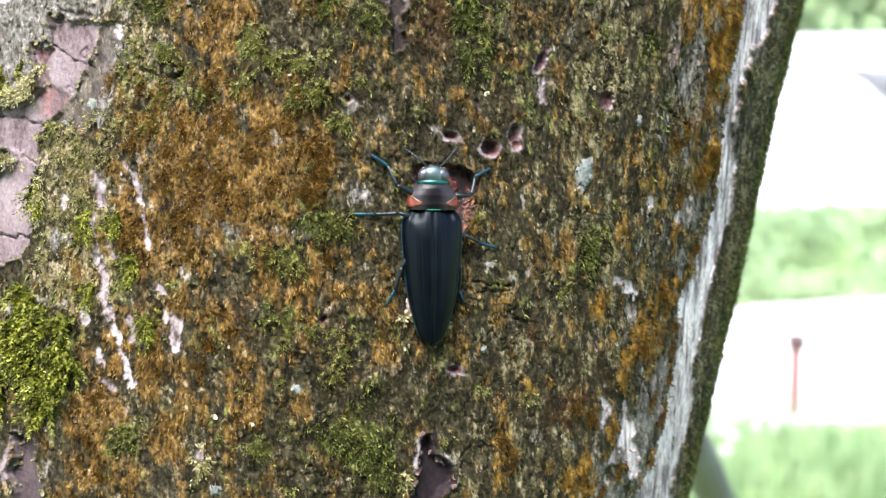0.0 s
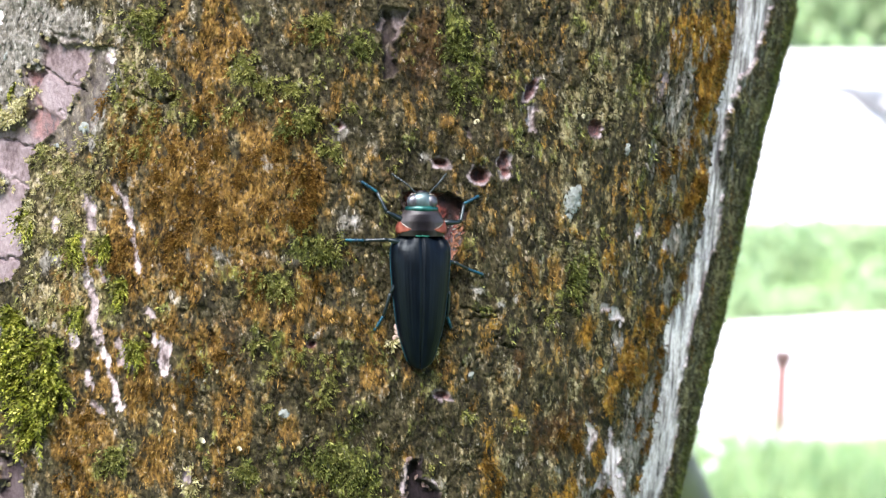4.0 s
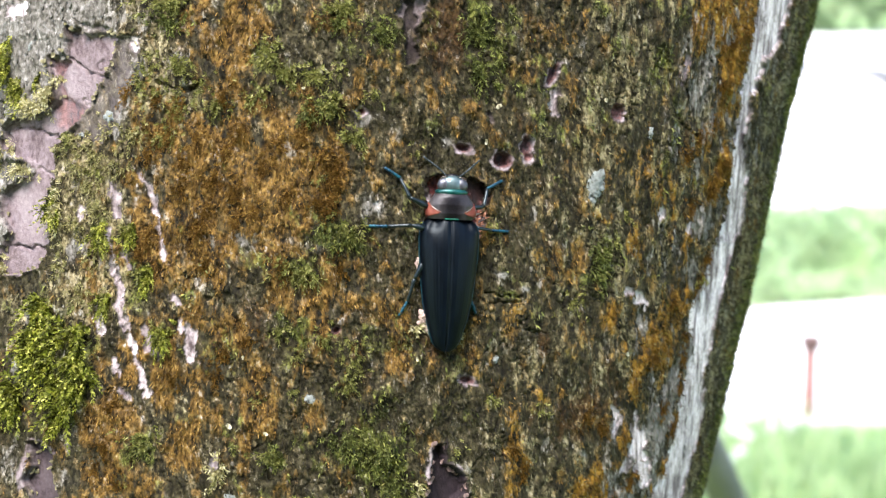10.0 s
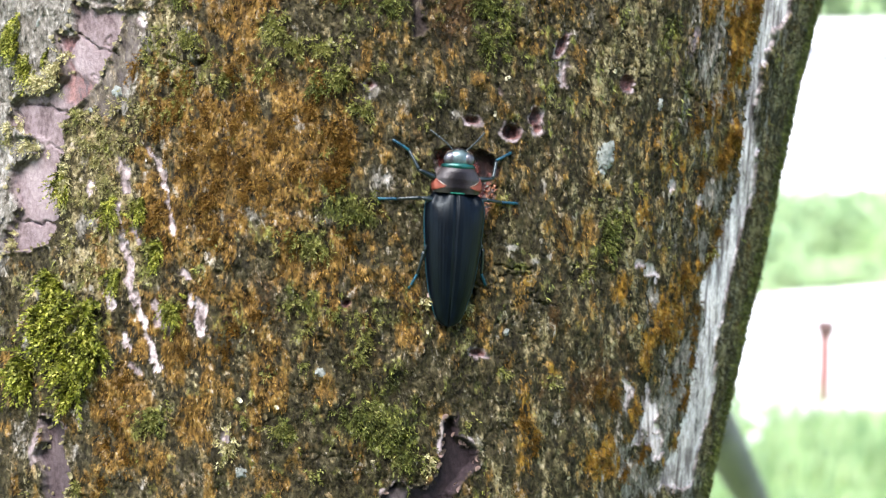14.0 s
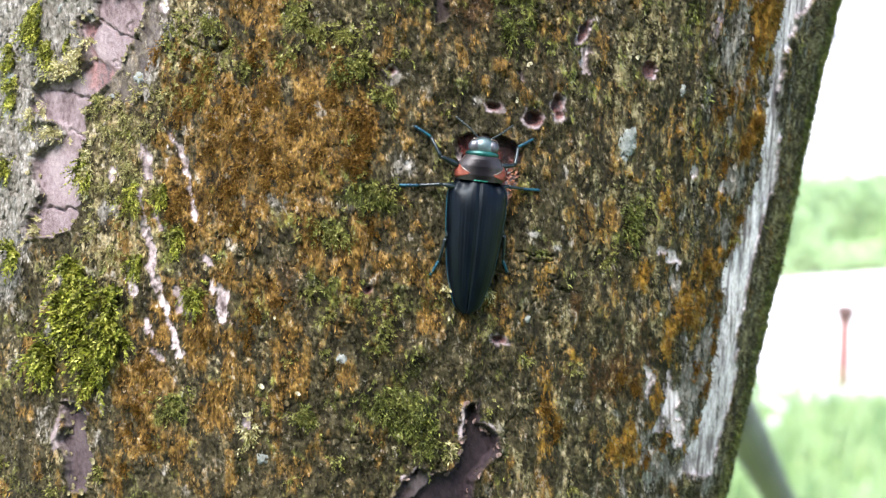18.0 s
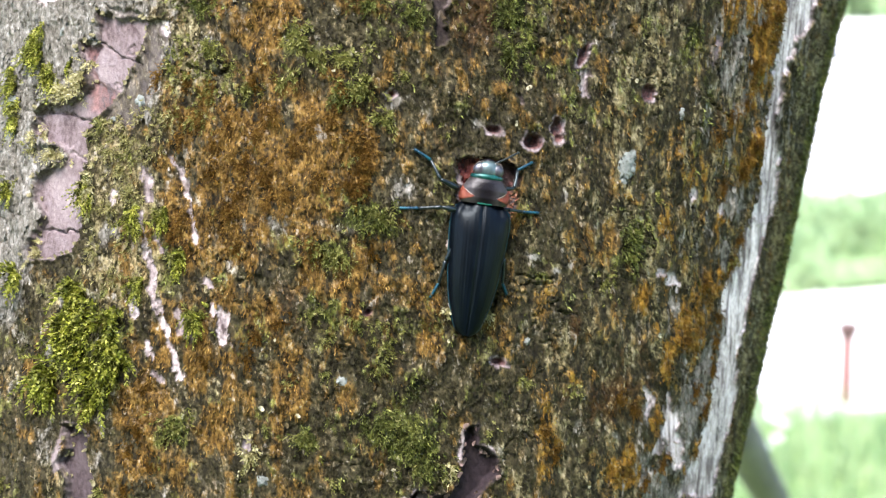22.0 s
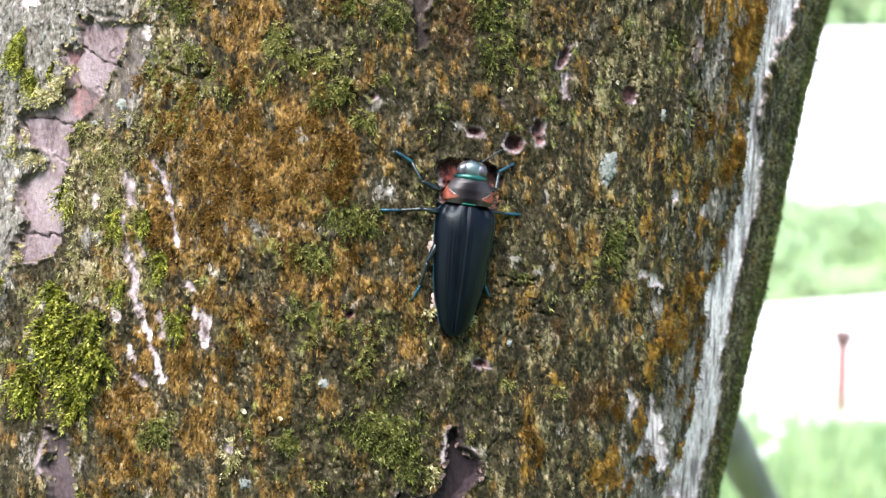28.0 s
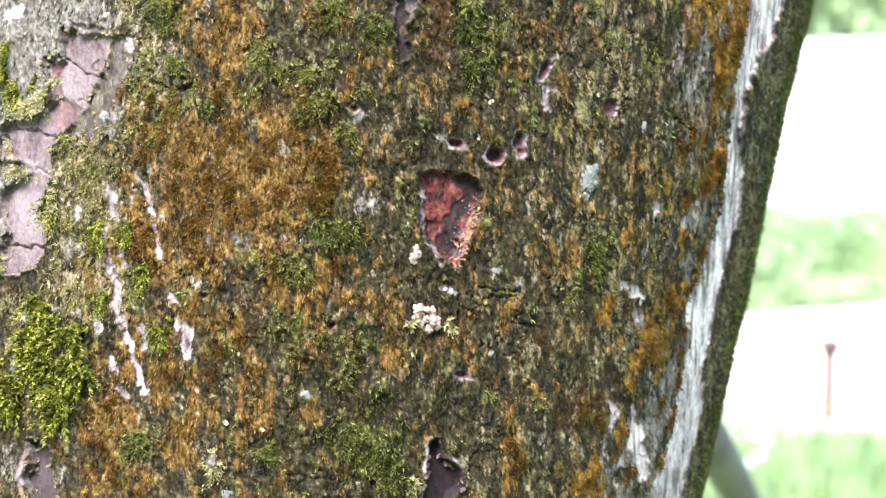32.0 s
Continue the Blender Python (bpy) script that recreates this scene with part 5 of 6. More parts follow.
thing("prop_pole", tube("prop_pole", line, np.linspace(0.013, 0.016, 12), 12), M_WOODGREY, "grey weathered wooden pole propped against the tree", "pole")

# dark branch, and a grey slab added in place of a shadow, in the bright yard
p, q = Vector((6.928, 24.216, 0.080)), Vector((4.889, 14.881, 0.150))
line = [tuple(p + (q - p) * k / 9 + Vector((0.02 * math.sin(2.1 * k), 0, 0.03 * math.sin(k * 1.3)))) for k in range(10)]
thing("fallen_branch", tube("fallen_branch", line, np.linspace(0.07, 0.1, 10), 8), M_WOODGREY, "dark fallen branch lying on the pale yard", "branch")
g0 = Vector((6.213, 24.638, 0.100))
bm = bmesh.new()
bmesh.ops.create_cube(bm, size=1)
bmesh.ops.transform(bm, matrix=pose(0, 0, 0.06, 0, 0, 24) @ Matrix.Diagonal((1.2, 5.5, 0.12, 1)), verts=bm.verts)
bmesh.ops.bevel(bm, geom=bm.edges[:], offset=0.02, segments=2, affect="EDGES")
thing("stone_slab", bm, M_SHADOW_GREY, "flat grey slab standing in for a shadow on the pale yard", "slab", at=pose(g0.x, g0.y, 0.02))

# white blossoms in the grass
blossom = None
spots = [(0.810, 3.977, 0.160), (0.786, 3.751, 0.160), (0.811, 3.921, 0.150), (0.746, 3.689, 0.150), (0.829, 3.877, 0.140)]
for k, (x, y, z) in enumerate(spots):
    if blossom is None:
        blossom = holder("flower", "white meadow flower standing in the grass", "flower", "white flowers in the grass", pose(x, y, 0))
        part("stalk", tube("stalk", [(0, 0, -0.01), (0.004, 0, 0.08), (0, 0, 0.15)], [0.002, 0.0018, 0.0015], 6), M_GRASS, blossom)
        cup = ball_points((0, 0, 0.158), (0.013, 0.013, 0.006), 8, 16)
        part("petals", sheet_mesh("petals", cup, True), M_PETAL, blossom, "white petals")
    else:
        copy_thing(blossom, pose(x, y, 0, 0, 0, 40 * k))

# ---- limbs and crown of the tree, above the view ----
M_LIMB = mottled("limb_bark", (0.08, 0.065, 0.045), (0.17, 0.15, 0.11), 14, 0.9, 0.7, 0.004, 1, 1, 0.3)
top_z = H0 + 1.09
tips = []
for k, (dx, dy, dz, r) in enumerate(((1.1, 0.6, 1.2, 0.07), (0.25, 1.2, 1.3, 0.065), (1.35, 0.0, 1.4, 0.06), (0.7, 1.35, 1.6, 0.07))):
    pts = curve_line([(0, 0, top_z - 0.12), (dx * 0.25, dy * 0.25, top_z + dz * 0.3), (dx, dy, top_z + dz)], 14)
    part("limb", tube("limb", pts, np.linspace(r, 0.015, 14), 12), M_LIMB, tree)
    tips += [pts[6], pts[9], pts[11], pts[13]]
cap = ball_points((0, 0, top_z - 0.02), (0.105, 0.105, 0.05), 8, 24)
part("trunk_crotch", sheet_mesh("trunk_crotch", cap, True), M_LIMB, tree)
g = np.random.default_rng(5)
centres = np.concatenate([np.array(t) + g.normal(size=(330, 3)) * np.array([0.3, 0.3, 0.22]) for t in tips])
cv, cf = strewn_leaves(centres, 0.075, 6)
part("crown", mesh_from("crown", cv, cf), M_CROWN, tree, "loose crown of small green leaves")

# ---- moss cushions, lichens, crumbs and flakes on the bark ----
M_MAT = leafy("dull_yellow_moss", [(0.07, 0.062, 0.021), (0.15, 0.134, 0.046), (0.24, 0.215, 0.082), (0.38, 0.34, 0.17)], 0.6, 0.35)
M_RUSTY = leafy("rusty_algae", [(0.05, 0.023, 0.004), (0.1, 0.05, 0.009), (0.16, 0.087, 0.016), (0.25, 0.15, 0.036)], 0.65, 0.35)
M_PALEMOSS = leafy("pale_lobes", [(0.2, 0.18, 0.07), (0.32, 0.28, 0.13), (0.45, 0.41, 0.25)], 0.7, 0.25)
M_LICHEN = mottled("blue_grey_lichen", (0.07, 0.074, 0.064), (0.15, 0.16, 0.145), 900, 0.9, 0.25, 0.0003)
M_CRUMB = mottled("chewed_wood", (0.26, 0.17, 0.135), (0.46, 0.35, 0.3), 700, 0.9, 0.9, 0.0006)
M_SPLINTER = mottled("fresh_splinters", (0.34, 0.12, 0.06), (0.46, 0.23, 0.15), 600, 0.85, 0.8, 0.0005)
M_CRUSTY = mottled("torn_crust", (0.075, 0.062, 0.025), (0.19, 0.165, 0.085), 900, 0.9, 0.7, 0.0005)
M_PINKCRUST = mottled("torn_pinkish_crust", (0.09, 0.055, 0.045), (0.2, 0.13, 0.11), 900, 0.9, 0.7, 0.0005)
M_FLAKE = mottled("pale_flake", (0.24, 0.21, 0.12), (0.36, 0.32, 0.22), 700, 0.8, 0.6, 0.0004)


def cushion(s, h, rs, rh, count, mat_=None, size=1.0, label="bright green moss cushion growing on the bark", seed=0, name="moss_cushion", group="moss cushions on the trunk"):
    """A tuft of leafy sprigs. Each sprig is a short stem with narrow leaves in turn round it."""
    g = np.random.default_rng(int(abs(s * 31 + h * 17)) + seed)
    m = on_bark(s, h, 0, 0)
    inv = (TREE.inverted() @ m).inverted()
    a, r = g.uniform(0, 6.283, count), np.abs(g.normal(size=count)) * 0.75
    ps, ph = s + rs * r * np.cos(a), h + rh * r * np.sin(a)
    if size > 1:
        of = np.arange(count) // 5 * 5
        ps, ph = ps[of] + 0.55 * g.normal(size=count), ph[of] + 0.7 * g.normal(size=count)
        a, r = g.uniform(0, 6.283, count)[of] + 0.5 * g.normal(size=count), g.uniform(0.5, 1.6, count)[of]
    rad, _, _ = surface(ps, ph)
    th = ps / 1000 / R
    out = np.stack([np.sin(th), -np.cos(th), np.zeros(count)], -1)
    root = out * rad[:, None] + np.array([0, 0, 1.0]) * (H0 + ph / 1000)[:, None]
    rot_, tra = np.array(inv.to_3x3()), np.array(inv.translation)
    root = root @ rot_.T + tra
    way = np.stack([0.55 * np.cos(a) * r + 0.35 * g.normal(size=count), 0.5 * np.sin(a) * r + 0.4 * g.normal(size=count) - (0.95 if size > 1 else 0.5), np.full(count, 0.75)], -1)
    way[:, 0] += (0.95 if size > 1 else 0.5) * 0.24
    way /= np.linalg.norm(way, axis=1)[:, None]
    L = size * (0.0036 if size > 1 else 0.0024) * g.uniform(0.5, 1.4, count)
    n = 30 if size > 1 else 9
    k = np.arange(n)
    t = (k + 1) / n
    spin = k * 2.4 + g.uniform(0, 6, count)[:, None]
    ref = np.cross(way, g.normal(size=(count, 3)))
    ref /= np.linalg.norm(ref, axis=1)[:, None]
    oth = np.cross(way, ref)
    at_ = root[:, None] + way[:, None] * (L[:, None] * t)[..., None] - np.array([0, 1.0, 0]) * (0.3 * L[:, None] * t ** 2)[..., None]
    ldir = ref[:, None] * np.cos(spin)[..., None] + oth[:, None] * np.sin(spin)[..., None] + way[:, None] * (0.9 + 0.6 * t)[None, :, None]
    ldir /= np.linalg.norm(ldir, axis=2)[..., None]
    lside = np.cross(ldir, way[:, None])
    lside /= np.maximum(1e-6, np.linalg.norm(lside, axis=2))[..., None]
    ll = (size * (0.00095 if size > 1 else 0.0017) * g.uniform(0.7, 1.2, (count, n)) * (1.1 - 0.5 * t))[..., None]
    lw = ll * (0.24 if size > 1 else 0.15)
    v = np.stack([at_, at_ + ldir * ll * 0.5 + lside * lw, at_ + ldir * ll, at_ + ldir * ll * 0.5 - lside * lw], 2).reshape(-1, 3)
    q = (np.arange(count * n) * 4)[:, None] + np.array([[0, 1, 2, 3]])
    return thing(name, mesh_from(name, v, q), mat_ or M_SPRIG, label, "moss" if name == "moss_cushion" else "algae", group, m)


for s, h, rs, rh, n in ((-57.2, -28.1, 1.1, 1.8, 12), (-58.1, -33.6, 1.4, 1.5, 16), (-52.5, -31.0, 0.9, 2.0, 11), (-48.7, -30.8, 1.1, 1.8, 12), (-53.7, -37.2, 1.4, 1.5, 16), (-47.1, -34.4, 0.9, 2.0, 11), (-50.5, -41.6, 1.1, 1.8, 12), (-44.7, -39.0, 1.4, 1.5, 16), (-46.1, -43.9, 0.9, 2.0, 11), (-47.7, -48.1, 1.1, 1.8, 12), (-62.3, -45.1, 1.4, 1.5, 16), (-60.5, -48.6, 0.9, 2.0, 11), (-59.1, -46.3, 1.1, 1.8, 12), (-59.4, -26.0, 1.4, 1.5, 16), (-75.9, -27.4, 0.9, 2.0, 11)):
    cushion(s, h, rs, rh, n, M_SPRIG, 1.7)
for s, h, rs, rh, n in ((-86.8, 24, 3, 5, 70), (-80, 18.7, 2, 3.2, 40), (-92.6, 15.9, 1.6, 1.8, 24), (-89.2, 8.2, 1.4, 2, 24), (-85.2, -8.7, 1.4, 1.8, 20), (-61.7, -5, 1.6, 2.2, 30), (-42.1, -6.6, 1.0, 1.6, 18), (-48.5, -9.8, 1.2, 2, 24), (-35.8, -15.0, 1.2, 2.0, 22), (-43.4, -22.8, 1.2, 2.6, 26), (-29.2, -26.2, 1.8, 2.6, 34)):
    cushion(s, h, rs, rh, n, M_SPRIG, 1.02)
for s, h, rs, rh, n in ((-20.8, 37, 2.4, 3.2, 40), (-15.5, 34.7, 2, 1.6, 24), (-9.3, 34.8, 3.5, 1.6, 30), (-4.7, 29.5, 2.6, 1.8, 36), (-38.7, 31.3, 1.8, 2, 28), (-7.1, 50.4, 2.6, 2, 36), (-44.9, 44.1, 4, 2, 50), (-2.9, -6.5, 4, 2.2, 60), (4.5, 4.2, 4, 3, 40), (2.7, 24.5, 2.6, 1.8, 30), (0.8, -46.8, 2.2, 1, 24), (-27.5, -50.4, 1.6, 2.2, 34), (-20.9, 27.5, 1.4, 1.2, 14)):
    cushion(s, h, rs, rh, n, M_TUFT, 0.8)
for s, h, rs, rh, n in ((22.3, -42.0, 5, 4, 100), (27.5, -47.3, 4, 3, 60), (15.4, -39.6, 5, 4, 70), (0.1, -46.6, 2.5, 2, 30), (25.2, 44.5, 3, 4, 60),
                        (22.5, 52.6, 3, 3, 50), (2.7, 47.6, 4, 2, 50), (-44.2, 40.1, 5, 2.5, 70), (-7.3, 47.7, 2.5, 2, 40), 
                        (4.1, 3.6, 3.5, 3, 50), (65.2, 11.2, 3, 4.5, 60), (-8.8, 27.4, 3, 2.5, 40), (-27.9, -50.6, 2.2, 2, 30)):
    cushion(s, h, rs, rh, n, M_MOSS, 0.72, "short dull green moss cushion on the bark", 3)
for s, h, rs, rh, n in ((-70.2, 19.3, 1.2, 3.4, 60), (-73.7, 15.5, 3.0, 1.2, 50), (-73.7, 1.1, 2.6, 0.9, 40), (-79.8, 4.1, 0.7, 2.5, 25), (-72.9, -21.6, 1.0, 2.0, 25),
                        (-60.2, -4.9, 0.9, 4.5, 40), (-10.5, -52.7, 1.2, 3.0, 30), (33.4, -46.9, 0.7, 1.5, 14)):
    cushion(s, h, rs, rh, n, M_PALEMOSS, 0.8, "pale yellowish lichen lobes on the bark's broken edge", 5)

for s, h, n in ((-19.0, 36.8, 22), (-13.8, 32.4, 14), (-19.6, 28.2, 8), (-4.0, 29.8, 16), (-3.7, 15.2, 7), (-0.3, -8.1, 12), (15.8, 24.6, 6), (-5.2, 38.1, 12), (3.6, 34.5, 12), (-9.5, 27.3, 14),
                (-40.6, 32.5, 12), (-38.8, 24.8, 12), (-46.7, 25.9, 12), (-52.4, 4.3, 10), (-42.0, -6.2, 16), (-47.5, -9.9, 10), (-37.2, -15.1, 16), (-91.9, 16.4, 14), (-88.8, 8.0, 14), (-79.6, 19.0, 16),
                (-81.7, 1.8, 10), (-85.3, -7.9, 12), (-27.4, -50.8, 14), (-30.5, -54.0, 9), (-41.7, -69.1, 14), (-50.8, -75.6, 12), (-30.0, -26.1, 10), (-43.6, -22.4, 14), (-66.1, -73.9, 18), (-4.4, -20.2, 16)):
    cushion(s, h, 1.5, 1.3, n, M_TUFT, 0.7, "tiny tuft of yellowish green moss sprigs on the bark", 7)
for s, h, n in ((0.9, -24.5, 14), (1.3, -31.6, 12), (-5.7, -35.9, 7), (-8.8, -46.5, 9), (0.4, -46.3, 10), (-10.7, -54.9, 9), (0.5, -60.6, 10), (8.4, -55.0, 10), (22.4, -42.2, 10), (25.0, -48.1, 12),
                (10.6, -18.8, 10), (17.9, -39.5, 16), (46.3, -24.8, 10), (40.1, -37.3, 6), (59.3, -25.3, 8), (67.1, -52.3, 14), (69.1, 16.3, 8), (70.6, 23.3, 9), (105.7, 12.8, 9), (67.2, 7.9, 12)):
    cushion(s, h, 1.3, 1.2, n, M_TUFT, 0.62, "tiny tuft of yellowish green moss sprigs on the bark", 8)

for s, h, n in ((160.2, 70.8, 40), (160.0, 57.9, 30), (159.9, 43.5, 34), (159.9, 30.6, 24), (160.0, 19.2, 30), (160.0, 4.7, 24), (160.0, -6.7, 20), (160.3, -21.5, 18)):
    cushion(s, h, 3.0, 4.5, n, M_MOSS, 0.6, "short dull green moss on the trunk's shaded flank", 9)

for s, h in ((-42.9, 23.9), (-36.6, 21.4), (-34.2, 27.9), (-38.6, 15.3), (-29.3, 24.1), (-45.6, 29.1), (12.6, -27.6), (5.6, -19.1), (13.3, -22.5), (61.7, 0.0)):
    cushion(s, h, 3.4, 3.2, 30, M_TUFT, 0.62, "low yellowish green moss mat on the bark", 10)
for s, h in ((-54.5, 7.7), (-53.9, 1.2), (-47.9, 6.2), (-60.5, 10.0), (-57.5, 5.0), (-50.5, -3.5), (-55.0, -8.0), (-48.0, -13.0), (-52.5, 13.5), (-45.5, 14.0), (-56.5, -17.0), (-50.0, -22.0)):
    cushion(s, h, 3.0, 3.0, 34, M_MAT, 0.62, "low dull yellow moss mat on the bark", 13)

for s, h in ((94.8, 69.7), (98.0, 73.7), (94.8, 59.9), (95.4, 50.3), (90.4, 45.0), (87.1, 40.1), (102.1, 41.8), (101.2, 34.5), (94.1, 29.0), (106.2, 18.3), (105.7, 11.1), (95.1, 5.4),
             (105.4, -1.9), (106.6, -7.5), (108.0, -14.5), (92.3, -8.9), (72.8, -24.9), (79.2, -26.9), (102.5, -20.6), (109.0, -24.6), (94.8, -39.4), (89.5, -43.9), (58.4, -40.0), (54.8, -35.2),
             (-1.0, 16.6), (0.1, 13.1), (-0.1, 9.3), (-0.6, 7.1), (-3.0, 8.6), (5.4, -4.0), (-6.2, -7.7), (-20.7, 6.5), (-26.2, 7.8), (-22.5, 19.8), (-27.9, 26.2)):
    cushion(s, h, 1.7, 2.6, 60, M_GOLD, 0.42, "golden orange algae lump on the bark", 11, "algae_lump", "algae lumps on the trunk")
for s, h in ((-36.2, -44.3), (-36.1, -53.0), (-36.8, -58.7), (-31.0, -60.4), (-36.1, -66.6), (-24.5, -35.9), (-10.4, -23.5), (-15.0, -27.5), (-15.7, -32.7), (-27.6, -2.5), (-32.1, 5.3), (-23.3, -10.3)):
    cushion(s, h, 2.0, 2.6, 60, M_GOLD, 0.42, "golden orange algae lump on the bark", 12, "algae_lump", "algae lumps on the trunk")

for s, h in ((-43.1, 22.7), (-37.9, 15.5), (-41.4, 10.4), (-33.4, 10.8), (-25.8, 9.2), (-20.6, 6.0), (-13.3, 18.3), (-0.6, 17.4), (-0.1, 13.8),
             (0.3, 10.1), (-4.0, 18.5), (-25.8, 1.1), (-26.2, -2.8), (-37.1, -7.1), (-38.3, -10.5), (-15.9, 13.3), (-8.9, 21.1), (-14.9, 3.5),
             (-50.2, 22.7), (-37.3, 21.3), (-18.7, 0.2), (-9.3, 8.5), (-31.5, 16.2), (-24.7, 15.1), (-8.6, 27.4)):
    cushion(s, h, 1.3, 2.8, 70, M_RUSTY, 0.45, "upright ridge of rusty orange algae on the bark", 14, "algae_lump", "algae lumps on the trunk")


def crust(s, h, rs, rh, lean=0.0):
    """A thin lichen crust that follows the bark, with a ragged edge."""
    nu, nv = 14, 96
    m = on_bark(s, h, 0, 0)
    inv = TREE.inverted() @ m
    inv.invert()
    P = np.zeros((nu, nv, 3))
    for j in range(nu):
        a = np.linspace(0, 2 * math.pi, nv, endpoint=False)
        k = j / (nu - 1) * (1 + 0.22 * value_noise(np.cos(a) * 1.5 + s, np.sin(a) * 1.5 + h, 5) + 0.12 * value_noise(np.cos(a) * 5 + s, np.sin(a) * 5, 6) + 0.07 * value_noise(np.cos(a) * 13 + s, np.sin(a) * 13, 8))
        x, y = rs * k * np.cos(a), rh * k * np.sin(a)
        c, d = math.cos(radians(lean)), math.sin(radians(lean))
        ps, ph = s + x * c - y * d, h + x * d + y * c
        rad, _, _ = surface(ps, ph)
        rad = rad + (0.0004 - 0.00055 * (j / (nu - 1)) ** 3 if j < nu - 1 else -0.0004) + 0.0001 * value_noise(ps * 2, ph * 2, 9)
        th = ps / 1000 / R
        pt = np.stack([rad * np.sin(th), -rad * np.cos(th), H0 + ph / 1000], -1)
        P[j] = pt @ np.array(inv.to_3x3()).T + np.array(inv.translation)
    thing("lichen", sheet_mesh("lichen", P, True), M_LICHEN, "small blue-grey crusty lichen patch on the bark", "lichen", "lichens on the trunk", m)


for s, h, rs, rh in ((60.0, 26.8, 2.9, 4.4), (61.0, 29.5, 1.4, 2.2), (-53.4, 16.6, 1.5, 1.3), (5.3, -32.9, 1.4, 1.1), (44.5, -16.3, 0.8, 0.9), (-92.0, 10.7, 1.4, 1.8), (-90.2, 2.9, 0.9, 1.6), (-79.7, 28.8, 0.7, 1.4), (-6.6, -58.0, 1.6, 1.2), (72.7, 42.2, 1.0, 1.6), (-59.3, 11.3, 0.9, 0.7)):
    crust(s, h, rs, rh)


def crumb(s, h, r, stretch, mat_, label, name="wood_crumb", seed=0):
    P = ball_points((0, 0, r * 0.5), (r, r * stretch, r * 0.85), 22, 30)
    n = np.array([noise.noise(Vector(p) * 1100 + Vector((seed, 0, 0))) + 0.8 * noise.noise(Vector(p) * 3200 + Vector((0, seed, 0))) for p in P.reshape(-1, 3)]).reshape(P.shape[:2])
    c = np.array([0, 0, r * 0.5])
    P = c + (P - c) * (1 + 0.75 * n)[..., None]
    rad, _, _ = surface(np.array([s]), np.array([h]))
    m = on_bark(s, h, (float(rad[0]) - R) * 1000, 10 * seed)
    return thing(name, sheet_mesh(name, P, True), mat_, label, "wood chip", "chewed crumbs below the scar", m)


for k, (cs, ch_, r, st) in enumerate(((25.5, -10.4, 0.0011, 1.3), (26.3, -12.2, 0.001, 1.2), (28.7, -10.2, 0.001, 1.4), (29.4, -12.0, 0.0011, 1.3), (27.4, -11.6, 0.0008, 1.2), (28.6, -13.6, 0.0009, 1.1),
                                     (30.3, -10.9, 0.0006, 1.2), (25.0, -12.0, 0.0006, 1.3), (27.0, -9.6, 0.0006, 1.1))):
    crumb(cs, ch_, r, st, M_CRUMB, "pale pinkish lump of chewed wood stuck to the bark", seed=k + 1)
for k, (cs, ch_, r, st) in enumerate(((22.3, 2.4, 0.0007, 1.8), (21.6, 0.6, 0.0007, 1.5), (30.4, -4.4, 0.0005, 0.8), (32.0, -4.8, 0.0004, 0.7))):
    crumb(cs, ch_, r, st, M_CRUMB, "pale splinter of wood beside the gnawed scar", seed=k + 20)
cushion(24.6, -12.9, 1.0, 1.0, 12, M_PALEMOSS, 0.8, "yellowish moss bit beside the chewed crumbs")
cushion(33.3, -11.8, 1.4, 1.0, 14, M_PALEMOSS, 0.8, "yellowish moss bit beside the chewed crumbs")


def flake(s, h, long_, wide, turn, curl=0.35, mat_=None, name="bark_flake", label="tiny pale curled flake on the bark", group="pale flakes on the bark"):
    u, v = np.meshgrid(np.linspace(-1, 1, 7), np.linspace(-1, 1, 5), indexing="ij")
    x, y = v * wide * (1 - 0.5 * u ** 2), u * long_
    top = np.stack([x, y, 0.0002 + curl * long_ * u ** 2 + 0.0001 * np.sin(u * 5 + v * 3)], -1)
    P = np.concatenate([top, (top - np.array([0, 0, 0.00012]))[:, ::-1]], 1)
    rad, _, _ = surface(np.array([s]), np.array([h]))
    m = on_bark(s, h, (float(rad[0]) - R) * 1000, turn)
    thing(name, sheet_mesh(name, P, True), mat_ or M_FLAKE, label, "flake", group, m)


for k, (s, h) in enumerate(((-10.5, -27.5), (-2.1, -42.3), (31.4, 38.2), (26.1, -19.7), (20.9, -49.8), (25.2, -48.7), (-50.8, 33.6), (-54.0, -4.9), (57.5, 46.4), (-7.2, 36.5),
                            (34.2, -47.4), (23.6, -13.3), (128.6, 61.0), (-36.9, 16.3), (81.1, -8.9), (-11.1, 31.8), (-2.3, 37.0), (-10.1, -42.6), (70.5, -46.6), (30.1, 29.9))):
    flake(s, h, 0.0004 + 0.0003 * ((k * 7) % 5) / 4, 0.0003 + 0.0001 * (k % 3), (k * 67) % 180)

# curled crusts of torn bark along the bare wood and the hollows
g = np.random.default_rng(52)
for edge, gap, mat_ in ((PEELED, 1.9, M_CRUSTY), (WINDOW, 1.3, M_CRUSTY), (HOLLOW, 1.8, M_PINKCRUST)):
    for (ax, ay), (bx, by) in zip(edge, edge[1:] + edge[:1]):
        for k in range(max(1, int(math.hypot(bx - ax, by - ay) / gap))):
            t = g.uniform(0, 1)
            flake(ax + (bx - ax) * t + 0.4 * g.normal(), ay + (by - ay) * t + 0.4 * g.normal(), g.uniform(0.0004, 0.0009), g.uniform(0.0003, 0.0006), g.uniform(0, 180), 0.5,
                  mat_, "bark_crust_flake", "curled crust of torn bark beside bare wood", "torn crusts along the bare wood")

